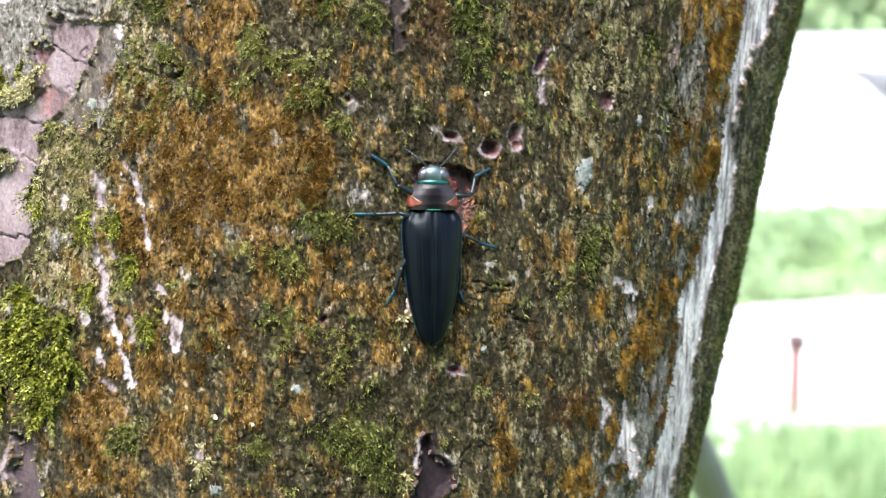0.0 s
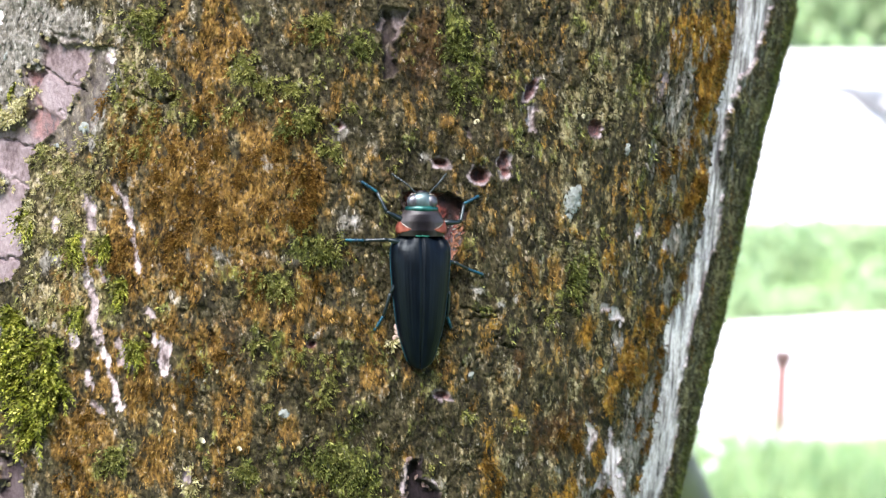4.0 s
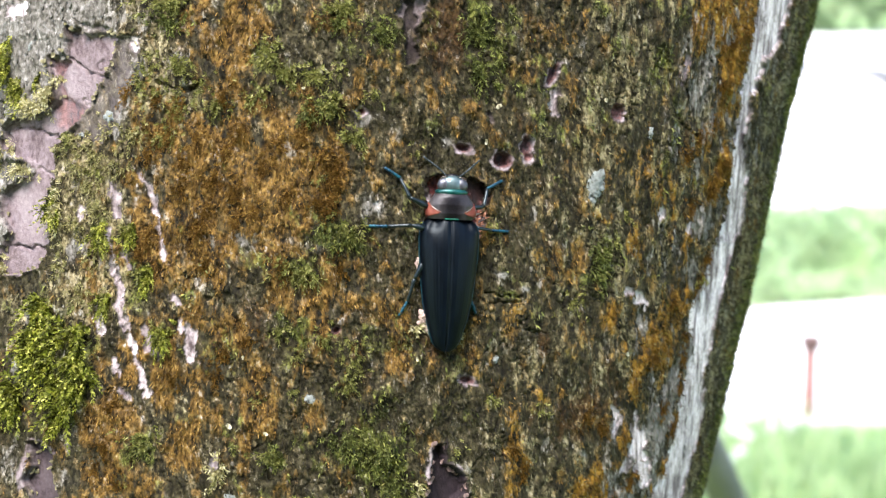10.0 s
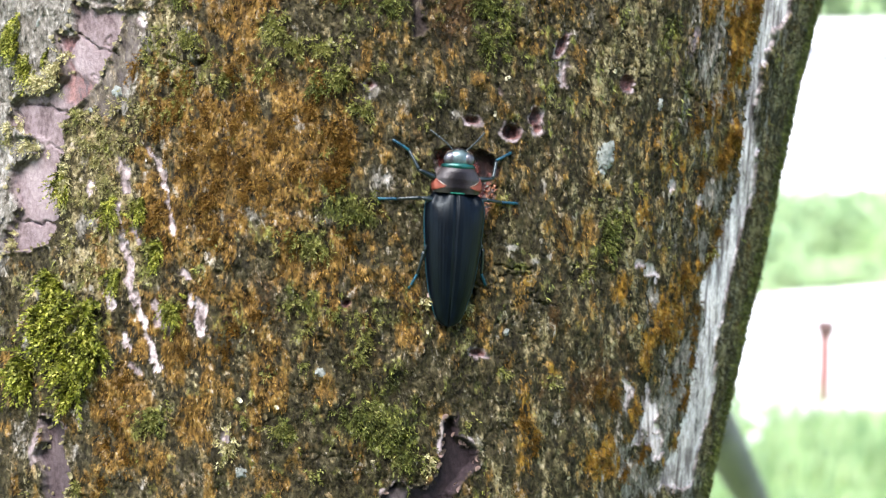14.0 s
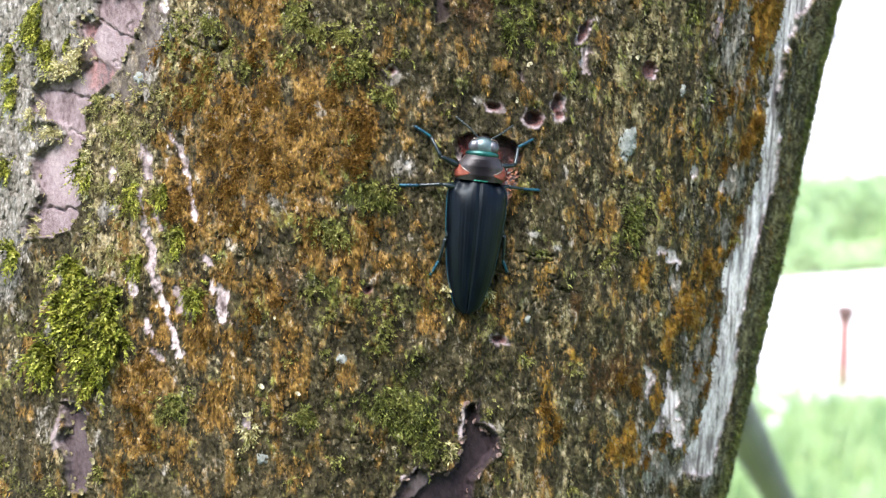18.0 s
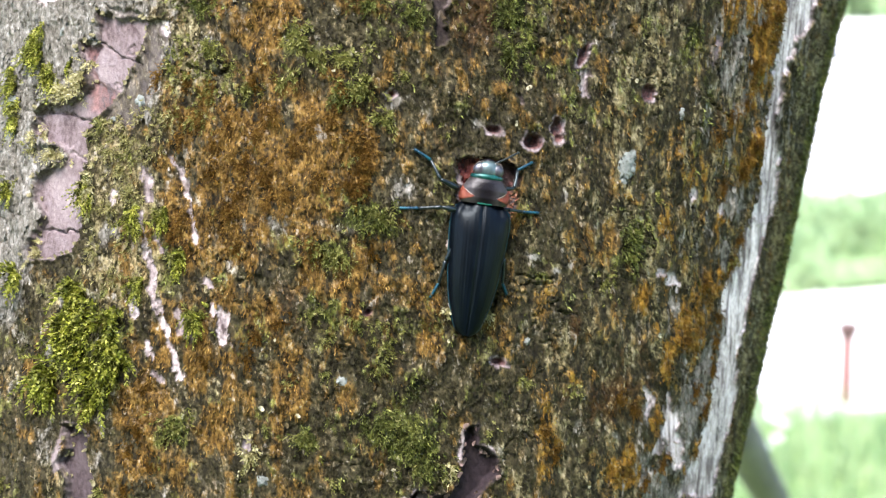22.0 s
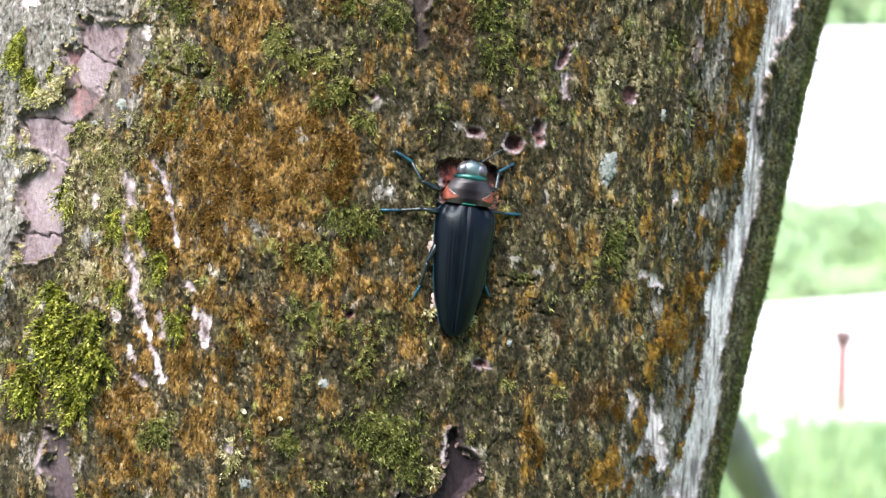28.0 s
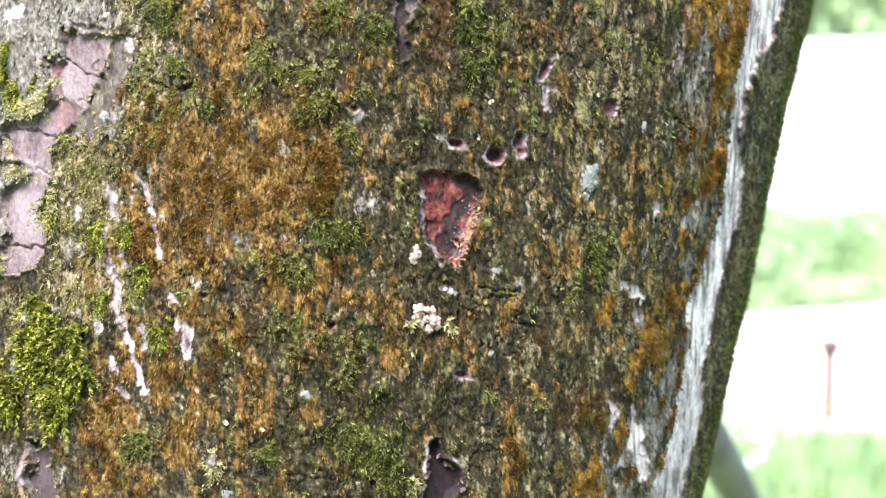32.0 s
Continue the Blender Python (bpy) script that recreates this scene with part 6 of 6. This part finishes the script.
# small pale flakes placed as the white glints in the scar
g = np.random.default_rng(33)
glint_a, glint_b = (32.4, 16.8), (30.9, 5.0)
for k in range(22):
    t = g.uniform(0, 1)
    flake(glint_a[0] + (glint_b[0] - glint_a[0]) * t + g.normal() * 1.2, glint_a[1] + (glint_b[1] - glint_a[1]) * t + g.normal() * 0.8, g.uniform(0.00012, 0.00028), g.uniform(0.0001, 0.0002), g.uniform(0, 180), 0.2,
          M_LICHEN, "wood_mote", "tiny whitish flake standing in for a glint in the scar", "motes in the scar")

# torn splinters along the scar's edge
edge_a, edge_b, edge_c = (33.9, 15.1), (32.9, 10.3), (31.6, 1.8)
g = np.random.default_rng(21)
for k in range(54):
    t = g.uniform(0, 2)
    a, b = (edge_a, edge_b) if t < 1 else (edge_b, edge_c)
    t %= 1
    flake(a[0] + (b[0] - a[0]) * t + g.normal() * 0.6, a[1] + (b[1] - a[1]) * t + g.normal() * 0.6, g.uniform(0.0003, 0.0011), g.uniform(0.00012, 0.00032), g.uniform(-90, 90), 0.6,
          M_SPLINTER, "splinter", "orange-pink torn wood splinter at the gnawed scar", "splinters round the scar")

# ---- the jewel beetle ----
def shiny(name, a, b, rough, metal, scale=400, coat=0.4, relief=0.15, spec=0.5):
    m, nt, bs = material(name, rough, metal, a, spec)
    v = stretched(nt, coords(nt), 1, 0.3, 1)
    n1, n2 = noise_tex(nt, v, scale, 4), noise_tex(nt, coords(nt), scale * 8, 3)
    put(nt, bs.inputs["Base Color"], mix(nt, span(nt, n1, 0.35, 0.65), a, b))
    put(nt, bs.inputs["Roughness"], calc(nt, "ADD", rough - 0.06, calc(nt, "MULTIPLY", n2, 0.14)))
    bs.inputs["Coat Weight"].default_value, bs.inputs["Coat Roughness"].default_value = coat, 0.25
    bump(nt, bs, n2, relief, 0.0002)
    return m


M_ELYTRA = shiny("blue_black_shell", (0.0004, 0.0008, 0.0016), (0.001, 0.0019, 0.0034), 0.35, 0.0, coat=0.0, spec=0.088)
M_ELYTRA.node_tree.nodes["Principled BSDF"].inputs["Specular Tint"].default_value = (0.86, 0.96, 1.0, 1)


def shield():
    """Bronze sides; the black middle is dark shell plus the furrow's shade, painted in."""
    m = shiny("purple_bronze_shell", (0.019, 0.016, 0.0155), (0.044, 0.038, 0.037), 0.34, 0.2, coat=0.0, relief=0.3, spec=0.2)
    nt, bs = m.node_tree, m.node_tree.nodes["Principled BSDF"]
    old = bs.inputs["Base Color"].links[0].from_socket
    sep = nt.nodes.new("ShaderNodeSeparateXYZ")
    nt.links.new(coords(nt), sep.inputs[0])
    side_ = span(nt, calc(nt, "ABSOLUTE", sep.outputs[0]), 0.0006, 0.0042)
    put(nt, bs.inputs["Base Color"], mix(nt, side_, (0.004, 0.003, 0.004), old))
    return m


M_SUTURE = shiny("teal_gloss", (0.0, 0.024, 0.021), (0.002, 0.055, 0.044), 0.36, 0.5, coat=0.0)
M_EDGE = shiny("green_gloss", (0.0, 0.04, 0.027), (0.003, 0.09, 0.058), 0.35, 0.5, coat=0.0)
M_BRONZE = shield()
M_HEADM = shiny("teal_grey_shell", (0.02, 0.036, 0.037), (0.055, 0.08, 0.08), 0.36, 0.6, coat=0.0)
M_PALE = shiny("pale_crease", (0.08, 0.06, 0.045), (0.13, 0.1, 0.08), 0.3, 0.3)
M_EYE = shiny("violet_eye", (0.03, 0.03, 0.035), (0.085, 0.083, 0.092), 0.38, 0.55, 900, coat=0.0)
M_CORAL = shiny("coral_red_patch", (0.07, 0.013, 0.007), (0.115, 0.03, 0.016), 0.6, 0.0, 900, coat=0.0, spec=0.2)
M_LEG = shiny("dark_teal_leg", (0.003, 0.006, 0.007), (0.008, 0.013, 0.014), 0.32, 0.4, coat=0.05, spec=0.35)
M_FOOT = shiny("blue_green_foot", (0.002, 0.018, 0.032), (0.005, 0.045, 0.06), 0.42, 0.3, coat=0.0, spec=0.25)
M_BELLY = shiny("dark_belly", (0.01, 0.012, 0.012), (0.02, 0.022, 0.02), 0.5, 0.3)
MM = 0.001

beetle = holder("beetle", "long blue-black jewel beetle with coral-red patches clinging to the bark", "beetle")


def half_width(y):
    ys = np.array([-18.4, -18.1, -17.2, -16.3, -11.1, -8.0, -5.7, -0.3, 3.0, 6.2, 8.0, 9.2, 10.1, 10.7, 11.1])
    ws = np.array([1.0, 1.7, 2.5, 3.0, 4.65, 5.25, 5.55, 6.15, 6.4, 6.55, 6.4, 5.95, 5.15, 4.2, 3.1])
    return np.interp(y, ys, ws)


def swing(y):
    """The wing cases lie slightly askew behind the shield."""
    return -0.1 + 0.016 * (11 - y)


def elytron(side):
    ys = np.concatenate([np.linspace(11.1, 8.0, 20), np.linspace(8.0, -15, 60)[1:], np.linspace(-15, -18.4, 20)[1:]])
    w = half_width(ys)
    w[2:-2] = (w[:-4] + w[1:-3] + w[2:-2] + w[3:-1] + w[4:]) / 5
    top = 6.0 - 0.0085 * (ys + 1) ** 2 * np.where(ys < -1, 1.15, 1.0)
    drop = np.where(ys > 4, 0.036 * (ys - 4) ** 2, 0.0)
    q = np.linspace(0, 1.16, 64)
    a = np.minimum(q, 1.0) * math.pi / 2
    over = np.maximum(q - 1.0, 0)
    low = 2.0
    P = np.zeros((len(ys), len(q), 3))
    for j, y in enumerate(ys):
        fade = smooth(-17, -11, np.array(y)) * (1 - smooth(6, 9.5, np.array(y)))
        ribs = (0.016 * np.cos(2 * math.pi * 4.6 * q ** 0.9) + 0.016 * np.cos(2 * math.pi * 12 * q + 0.4)) * fade * (q < 1)
        x = w[j] * np.sin(a) - over * 2.2 * min(1, w[j] / 4)
        z = low + (top[j] - drop[j] * (0.45 + 0.75 * smooth(0.15, 0.55, q)) - low) * np.cos(a) ** 0.95 + ribs - over * 3.0
        z -= 0.3 * np.exp(-(q / 0.035) ** 2)
        z -= 0.3 * np.exp(-((y - 9.3) / 1.2) ** 2) * np.exp(-((q - 0.36) / 0.13) ** 2)
        z += 0.45 * np.exp(-((y - 8.2) / 1.7) ** 2) * np.exp(-((q - 0.62) / 0.16) ** 2)
        P[j, :, 0], P[j, :, 1], P[j, :, 2] = side * (x + 0.025) + swing(y), y, z
    if side < 0:
        P = P[:, ::-1]
    return sheet_mesh("elytron", P * MM)


for side in (1, -1):
    ob = part("elytron", elytron(side), M_ELYTRA, beetle, "ribbed blue-black wing case")
    rim = [(side * (half_width(y) + 0.02) + swing(y), y, 2.05) for y in np.linspace(9.6, -17.6, 30)]
    part("rim", tube("rim", np.array(rim) * MM, np.full(30, 0.13) * MM, 6), M_FOOT, ob)

ys = np.linspace(10.2, -17.3, 30)
a = np.linspace(0, 2 * math.pi, 24, endpoint=False)
P = np.stack([np.stack([(half_width(y) - 0.5).clip(0.2) * np.cos(a) + swing(y), np.full(24, y), 2.1 + (1.3 if y > -12 else 0.9) * np.sin(a)], -1) for y in ys])
part("abdomen", sheet_mesh("abdomen", P * MM, True), M_BELLY, beetle)


def collar_surface(y, q, proud=0.0):
    """The pronotum's dome at y, q from -1 at one side to 1 at the other."""
    w = np.interp(y, [10.4, 11.2, 12.2, 13.6, 14.8, 15.7, 16.2], [4.95, 5.5, 5.6, 5.1, 4.4, 3.8, 3.3])
    top = np.interp(y, [10.4, 11.6, 13.5, 15.2, 16.2], [4.9, 5.4, 5.35, 4.9, 4.3])
    ang = np.clip(q * math.pi / 2 * 1.12, -math.pi / 2, math.pi / 2)
    x = (w + proud) * np.sin(ang) * (1 - 0.12 * np.clip(np.abs(q) - 0.9, 0, 1) * 10)
    z = 2.0 + (top + proud - 2.0) * np.maximum(0, np.cos(ang)) ** 0.8 - 0.4 * np.exp(-(q / 0.24) ** 2) * smooth(15.5, 12.0, y) - np.clip(np.abs(q) - 0.89, 0, 1) * 8
    z -= 0.3 * np.exp(-((np.abs(q) - 0.5) / 0.12) ** 2) * np.exp(-((y - 12.3) / 0.9) ** 2)
    return np.stack([x, y + 0 * q, z], -1)


qs, ys = np.linspace(-1, 1, 64), np.linspace(10.4, 16.2, 34)
Q, Y = np.meshgrid(qs, ys)
pron = part("pronotum", sheet_mesh("pronotum", collar_surface(Y, Q)[:, ::-1] * MM), M_BRONZE, beetle, "bronze-black shield, its dark middle groove deepened by painted shade")
for side in (1, -1):
    # coral patch: a wedge in each hind corner, edged by a pale crease
    V, U = np.meshgrid(np.linspace(0, 1, 14), np.linspace(0, 1, 16))
    qq = 0.27 + 0.59 * U
    low_y, high_y = 11.9 - 1.3 * U ** 0.6, 12.0 + 2.0 * U ** 0.8
    yy = low_y + (high_y - low_y) * V
    P = collar_surface(yy, side * qq, 0.07)
    P = np.concatenate([P, collar_surface(yy, side * qq, -0.1)[:, ::-1]], 1)
    part("red_patch", sheet_mesh("red_patch", P * MM, True), M_CORAL, pron, "coral-red corner patch")
    crease = collar_surface(np.linspace(11.9, 13.3, 8), side * np.linspace(0.26, 0.6, 8), 0.02)
    part("crease", tube("crease", crease * MM, np.array([0.04, 0.09, 0.13, 0.14, 0.12, 0.09, 0.06, 0.03]) * MM, 8), M_PALE, pron, "pale shiny crease")

band = collar_surface(np.full(24, 16.25), np.linspace(-0.85, 0.85, 24), 0.0) - np.array([0, 0, 0.4])
band_ob = part("green_band", tube("green_band", band * MM, (0.3 + 0.5 * np.sin(np.linspace(0.12, math.pi - 0.12, 24)) ** 0.7) * MM, 10), M_SUTURE, beetle, "metallic teal band behind the head")
scut = collar_surface(np.full(14, 10.55), np.linspace(-0.17, 0.17, 14), 0.1)
part("green_edge", tube("green_edge", (scut - np.array([0, 0.1, 0.1])) * MM, 0.17 * np.sin(np.linspace(0.5, 2.64, 14)) ** 0.5 * MM, 8), M_EDGE, beetle, "bright metallic green edge")

head = part("head", sheet_mesh("head", ball_points((0, 17.6, 2.8), (2.95, 2.35, 1.55), 24, 36) * MM, True), M_HEADM, beetle, "teal-grey metallic head")
for side in (1, -1):
    e = ball_points((side * 1.75, 17.75, 3.2), (1.6, 1.5, 1.0), 18, 28)
    part("eye", sheet_mesh("eye", e * MM, True), M_EYE, head, "grey-violet glossy eye")
    # pale arc modelled in place of the highlight round the eye
    a = np.linspace(0.5, 2.6, 16)
    brow = np.stack([side * 1.75 + 1.5 * np.cos(a), 17.9 + 1.6 * np.sin(a), 3.35 + 0 * a], -1)
    part("brow", tube("brow", brow * MM, 0.09 * np.sin(np.linspace(0.3, 2.84, 16)) * MM, 6), M_PALE, head, "pale arc standing in for the eye's highlight")
part("mouth", sheet_mesh("mouth", ball_points((0, 19.5, 2.4), (1.5, 0.8, 0.9), 12, 20) * MM, True), M_BRONZE, head)
ANTENNAE = []
for side, tip in ((-1, (-6.6, 23.7)), (1, (5.3, 24.0))):
    pts = curve_line([(side * 1.3, 19.5, 3.2), (side * 2.6 + 0.1 * tip[0], 21.4, 3.0), (tip[0], tip[1], 1.8)], 45)
    rad_ = 0.16 + 0.1 * np.abs(np.sin(np.linspace(0, 11 * math.pi, 45)))
    ANTENNAE.append(part("antenna", tube("antenna", pts * MM, rad_ * MM, 8), M_LEG, beetle, "thin beaded dark teal antenna"))


def leg(hip, knee, ankle, tip):
    """Femur as the leg's root, with shin and foot under it."""
    hip, knee, ankle, tip = (np.array(p, float) for p in (hip, knee, ankle, tip))
    f = curve_line([hip, (hip + knee) / 2 + np.array([0, 0, 0.3]), knee], 10)
    ob = part("leg", tube("leg", f * MM, np.array([0.45, 0.6, 0.7, 0.72, 0.7, 0.62, 0.55, 0.48, 0.42, 0.3]) * MM, 10), M_LEG, beetle, "dark teal glossy leg")
    t = curve_line([knee, (knee + ankle) / 2 + np.array([0, 0, 0.25]), ankle], 9)
    part("shin", tube("shin", t * MM, np.array([0.4, 0.44, 0.4, 0.37, 0.36, 0.36, 0.37, 0.4, 0.34]) * MM, 8), M_LEG, ob)
    k = np.linspace(0, 1, 31)
    p = ankle + (tip - ankle) * k[:, None] + np.array([0, 0, 0.18]) * np.sin(k * math.pi)[:, None]
    part("foot", tube("foot", p * MM, (0.3 + 0.07 * np.abs(np.sin(k * 5 * math.pi))) * MM, 8), M_FOOT, ob, "blue-green jointed foot")
    for w in (-0.28, 0.28):
        d = (tip - ankle) / np.linalg.norm(tip - ankle)
        c = curve_line([tip, tip + d * 0.4 + np.array([-d[1], d[0], 0]) * w * 1.2, tip + d * 0.75 + np.array([-d[1], d[0], -0.6]) * w], 6)
        part("claw", tube("claw", c * MM, np.array([0.12, 0.12, 0.1, 0.08, 0.06, 0.03]) * MM, 6), M_LEG, ob)
    return ob


LEGS = [leg((-3.8, 13.2, 2.0), (-8.2, 15.2, 2.6), (-10.0, 19.3, 0.7), (-13.4, 21.4, 0.0)),
        leg((3.9, 13.2, 2.0), (8.5, 13.6, 2.6), (9.7, 17.6, 0.9), (13.3, 19.4, 0.0)),
        leg((-4.0, 8.6, 1.8), (-7.6, 9.2, 2.2), (-12.4, 8.8, 0.5), (-16.4, 8.7, -0.4)),
        leg((4.0, 8.6, 1.8), (7.4, 9.0, 2.2), (11.2, 8.5, 0.7), (15.2, 8.3, 0.0)),
        leg((-4.0, 2.0, 1.6), (-6.3, -2.4, 1.7), (-7.4, -7.4, 0.7), (-9.1, -10.6, 0.0)),
        leg((4.0, 2.0, 1.6), (6.9, -1.6, 1.8), (7.1, -7.2, 0.7), (8.4, -9.8, 0.0))]


def motions():
    """The beetle sways on planted feet while it gnaws, then darts off sideways into the air."""
    ROLL = pose(0, 0, 0, 0, -9, 0)
    stay = [
        (0, on_bark(27.27, 0.71, LIFT, 12.68) @ ROLL),
        (0.5, on_bark(27.14, 0.73, LIFT, 13.24) @ ROLL),
        (1, on_bark(27.01, 1.12, LIFT, 13.01) @ ROLL),
        (1.5, on_bark(27.02, 0.55, LIFT, 10.43) @ ROLL),
        (2, on_bark(27.01, 0.49, LIFT, 10.30) @ ROLL),
        (2.5, on_bark(27.44, 0.63, LIFT, 12.14) @ ROLL),
        (3, on_bark(27.47, 0.73, LIFT, 12.13) @ ROLL),
        (3.5, on_bark(27.20, 0.81, LIFT, 13.10) @ ROLL),
        (5.5, on_bark(27.35, 0.81, LIFT, 12.60) @ ROLL),
        (6, on_bark(27.38, 0.82, LIFT, 12.70) @ ROLL),
        (6.5, on_bark(27.35, 0.79, LIFT, 12.43) @ ROLL),
        (7, on_bark(27.57, 1.01, LIFT, 11.91) @ ROLL),
        (7.5, on_bark(27.61, 0.95, LIFT, 11.90) @ ROLL),
        (8, on_bark(27.64, 1.04, LIFT, 11.82) @ ROLL),
        (8.5, on_bark(27.68, 1.01, LIFT, 11.65) @ ROLL),
        (9, on_bark(27.68, 0.99, LIFT, 11.95) @ ROLL),
        (9.5, on_bark(27.92, 1.49, LIFT, 10.70) @ ROLL),
        (10, on_bark(27.97, 1.44, LIFT, 10.74) @ ROLL),
        (10.5, on_bark(28.09, 1.38, LIFT, 10.56) @ ROLL),
        (11, on_bark(27.35, 1.88, LIFT, 12.25) @ ROLL),
        (11.5, on_bark(25.71, 2.15, LIFT, 15.28) @ ROLL),
        (12, on_bark(27.28, 1.62, LIFT, 10.97) @ ROLL),
        (12.5, on_bark(26.99, 2.79, LIFT, 12.15) @ ROLL),
        (13, on_bark(27.22, 0.89, LIFT, 11.38) @ ROLL),
        (13.5, on_bark(26.98, 0.87, LIFT, 9.08) @ ROLL),
        (14, on_bark(27.02, 0.75, LIFT, 8.91) @ ROLL),
        (14.5, on_bark(26.95, 0.65, LIFT, 8.92) @ ROLL),
        (16.5, on_bark(27.09, 0.36, LIFT, 5.28) @ ROLL),
        (17, on_bark(27.18, 0.41, LIFT, 5.39) @ ROLL),
        (17.5, on_bark(27.09, 0.35, LIFT, 5.20) @ ROLL),
        (18, on_bark(27.02, 0.52, LIFT, 6.70) @ ROLL),
        (18.5, on_bark(27.18, 1.11, LIFT, 8.18) @ ROLL),
        (19, on_bark(27.27, 0.45, LIFT, 7.42) @ ROLL),
        (19.5, on_bark(27.24, 1.37, LIFT, 6.98) @ ROLL),
        (20, on_bark(27.68, 0.64, LIFT, 6.46) @ ROLL),
        (20.5, on_bark(27.64, 0.59, LIFT, 6.48) @ ROLL),
        (21, on_bark(27.65, 0.63, LIFT, 6.64) @ ROLL),
        (21.5, on_bark(27.53, 1.46, LIFT, 7.68) @ ROLL),
        (22, on_bark(27.55, 0.65, LIFT, 4.89) @ ROLL),
        (22.5, on_bark(27.57, 0.71, LIFT, 4.67) @ ROLL),
        (23, on_bark(27.68, 1.15, LIFT, 4.51) @ ROLL),
        (23.5, on_bark(27.43, 0.86, LIFT, 4.34) @ ROLL),
        (24, on_bark(28.07, 1.16, LIFT, 3.85) @ ROLL),
        (24.5, on_bark(28.25, 1.00, LIFT, 5.38) @ ROLL),
        (25, on_bark(27.97, 0.70, LIFT, 5.82) @ ROLL),
        (25.5, on_bark(28.16, 0.63, LIFT, 4.97) @ ROLL),
        (27.5, on_bark(28.16, 1.37, LIFT, 5.79) @ ROLL),
        (28, on_bark(28.30, 1.12, LIFT, 5.55) @ ROLL),
        (28.5, on_bark(28.38, 1.12, LIFT, 5.71) @ ROLL),
        (29, on_bark(28.40, 1.02, LIFT, 5.40) @ ROLL),
        (29.5, on_bark(28.17, 1.05, LIFT, 6.04) @ ROLL),
        (30, on_bark(27.74, 1.25, LIFT, 6.30) @ ROLL),
        (30.5, on_bark(27.46, 0.54, LIFT, 8.70) @ ROLL),
        (31, on_bark(27.56, 0.65, LIFT, 8.54) @ ROLL),
        (31.5, on_bark(27.45, 0.64, LIFT, 8.43) @ ROLL),
    ]
    fly = [(31.7, stay[-1][1]),
           (31.77, stay[-1][1] @ pose(0.001, 0.0005, 0.002, 0, 8, 0)),
           (31.8, on_bark(38, 2, 14, 8) @ pose(0, 0, 0, 0, 20, 0)),
           (31.83, on_bark(64, 6, 32, 0) @ pose(0, 0, 0, 0, 25, 0)),
           (31.9, on_bark(75, 20, 34, -20) @ pose(0.13, 0.02, 0.0, 0, 20, 0)),
           (32.0, on_bark(75, 40, 34, -40) @ pose(0.4, 0.12, 0.0, 0, 10, 0))]
    walk(beetle, stay + fly)
    planted = on_bark(26.73, 0.84, LIFT, 11.5)
    for n, ob in enumerate(LEGS):
        rows = []
        for t, m in stay + [(31.7, stay[-1][1])]:
            p = planted
            if n == 3 and t < 9.1:
                p = planted @ pose(-0.0016, -0.0022, 0, 0, 0, -14)
            rows.append((t, m.inverted() @ p))
        rows.append((32.0, rows[-1][1]))
        walk(ob, rows)

    # the fore body jerks while the beetle bites
    jerk = [(0, 0, 0), (0.7, 0, 0), (1.0, 0, 0.5), (1.3, 0, 0), (10.5, 0, 0), (11.0, 6, -0.3), (11.5, 4, 0.0), (12.0, 0, 0), (12.5, 2, 0.45), (12.9, 0, 0), (32.0, 0, 0)]
    for ob in (pron, head, band_ob):
        walk(ob, [(t, pose(0, 0.0112, 0) @ pose(0, y * MM, 0, 0, 0, a) @ pose(0, -0.0112, 0)) for t, a, y in jerk])
    # feelers: one is tucked down into the scar later on, the other swings outwards
    swing = ([(0, 0, 0), (19.3, 0, 0), (21.0, -80, -54), (30.2, -80, -54), (30.9, 0, 0), (32.0, 0, 0)],
             [(0, 0, 0), (11.0, 0, -10), (11.5, 0, -45), (12.5, 0, -50), (13.0, 0, 0), (17.0, 0, -8), (23.0, 0, -16), (28.0, 0, -10), (32.0, 0, -5)])
    for ob, rows, x in zip(ANTENNAE, swing, (-1.3, 1.3)):
        root = Vector((x * MM, 19.5 * MM, 3.2 * MM))
        walk(ob, [(t, pose(*root) @ pose(0, 0, 0, rx) @ pose(0, 0, 0, 0, 0, rz) @ pose(*(-root))) for t, rx, rz in rows])


motions()
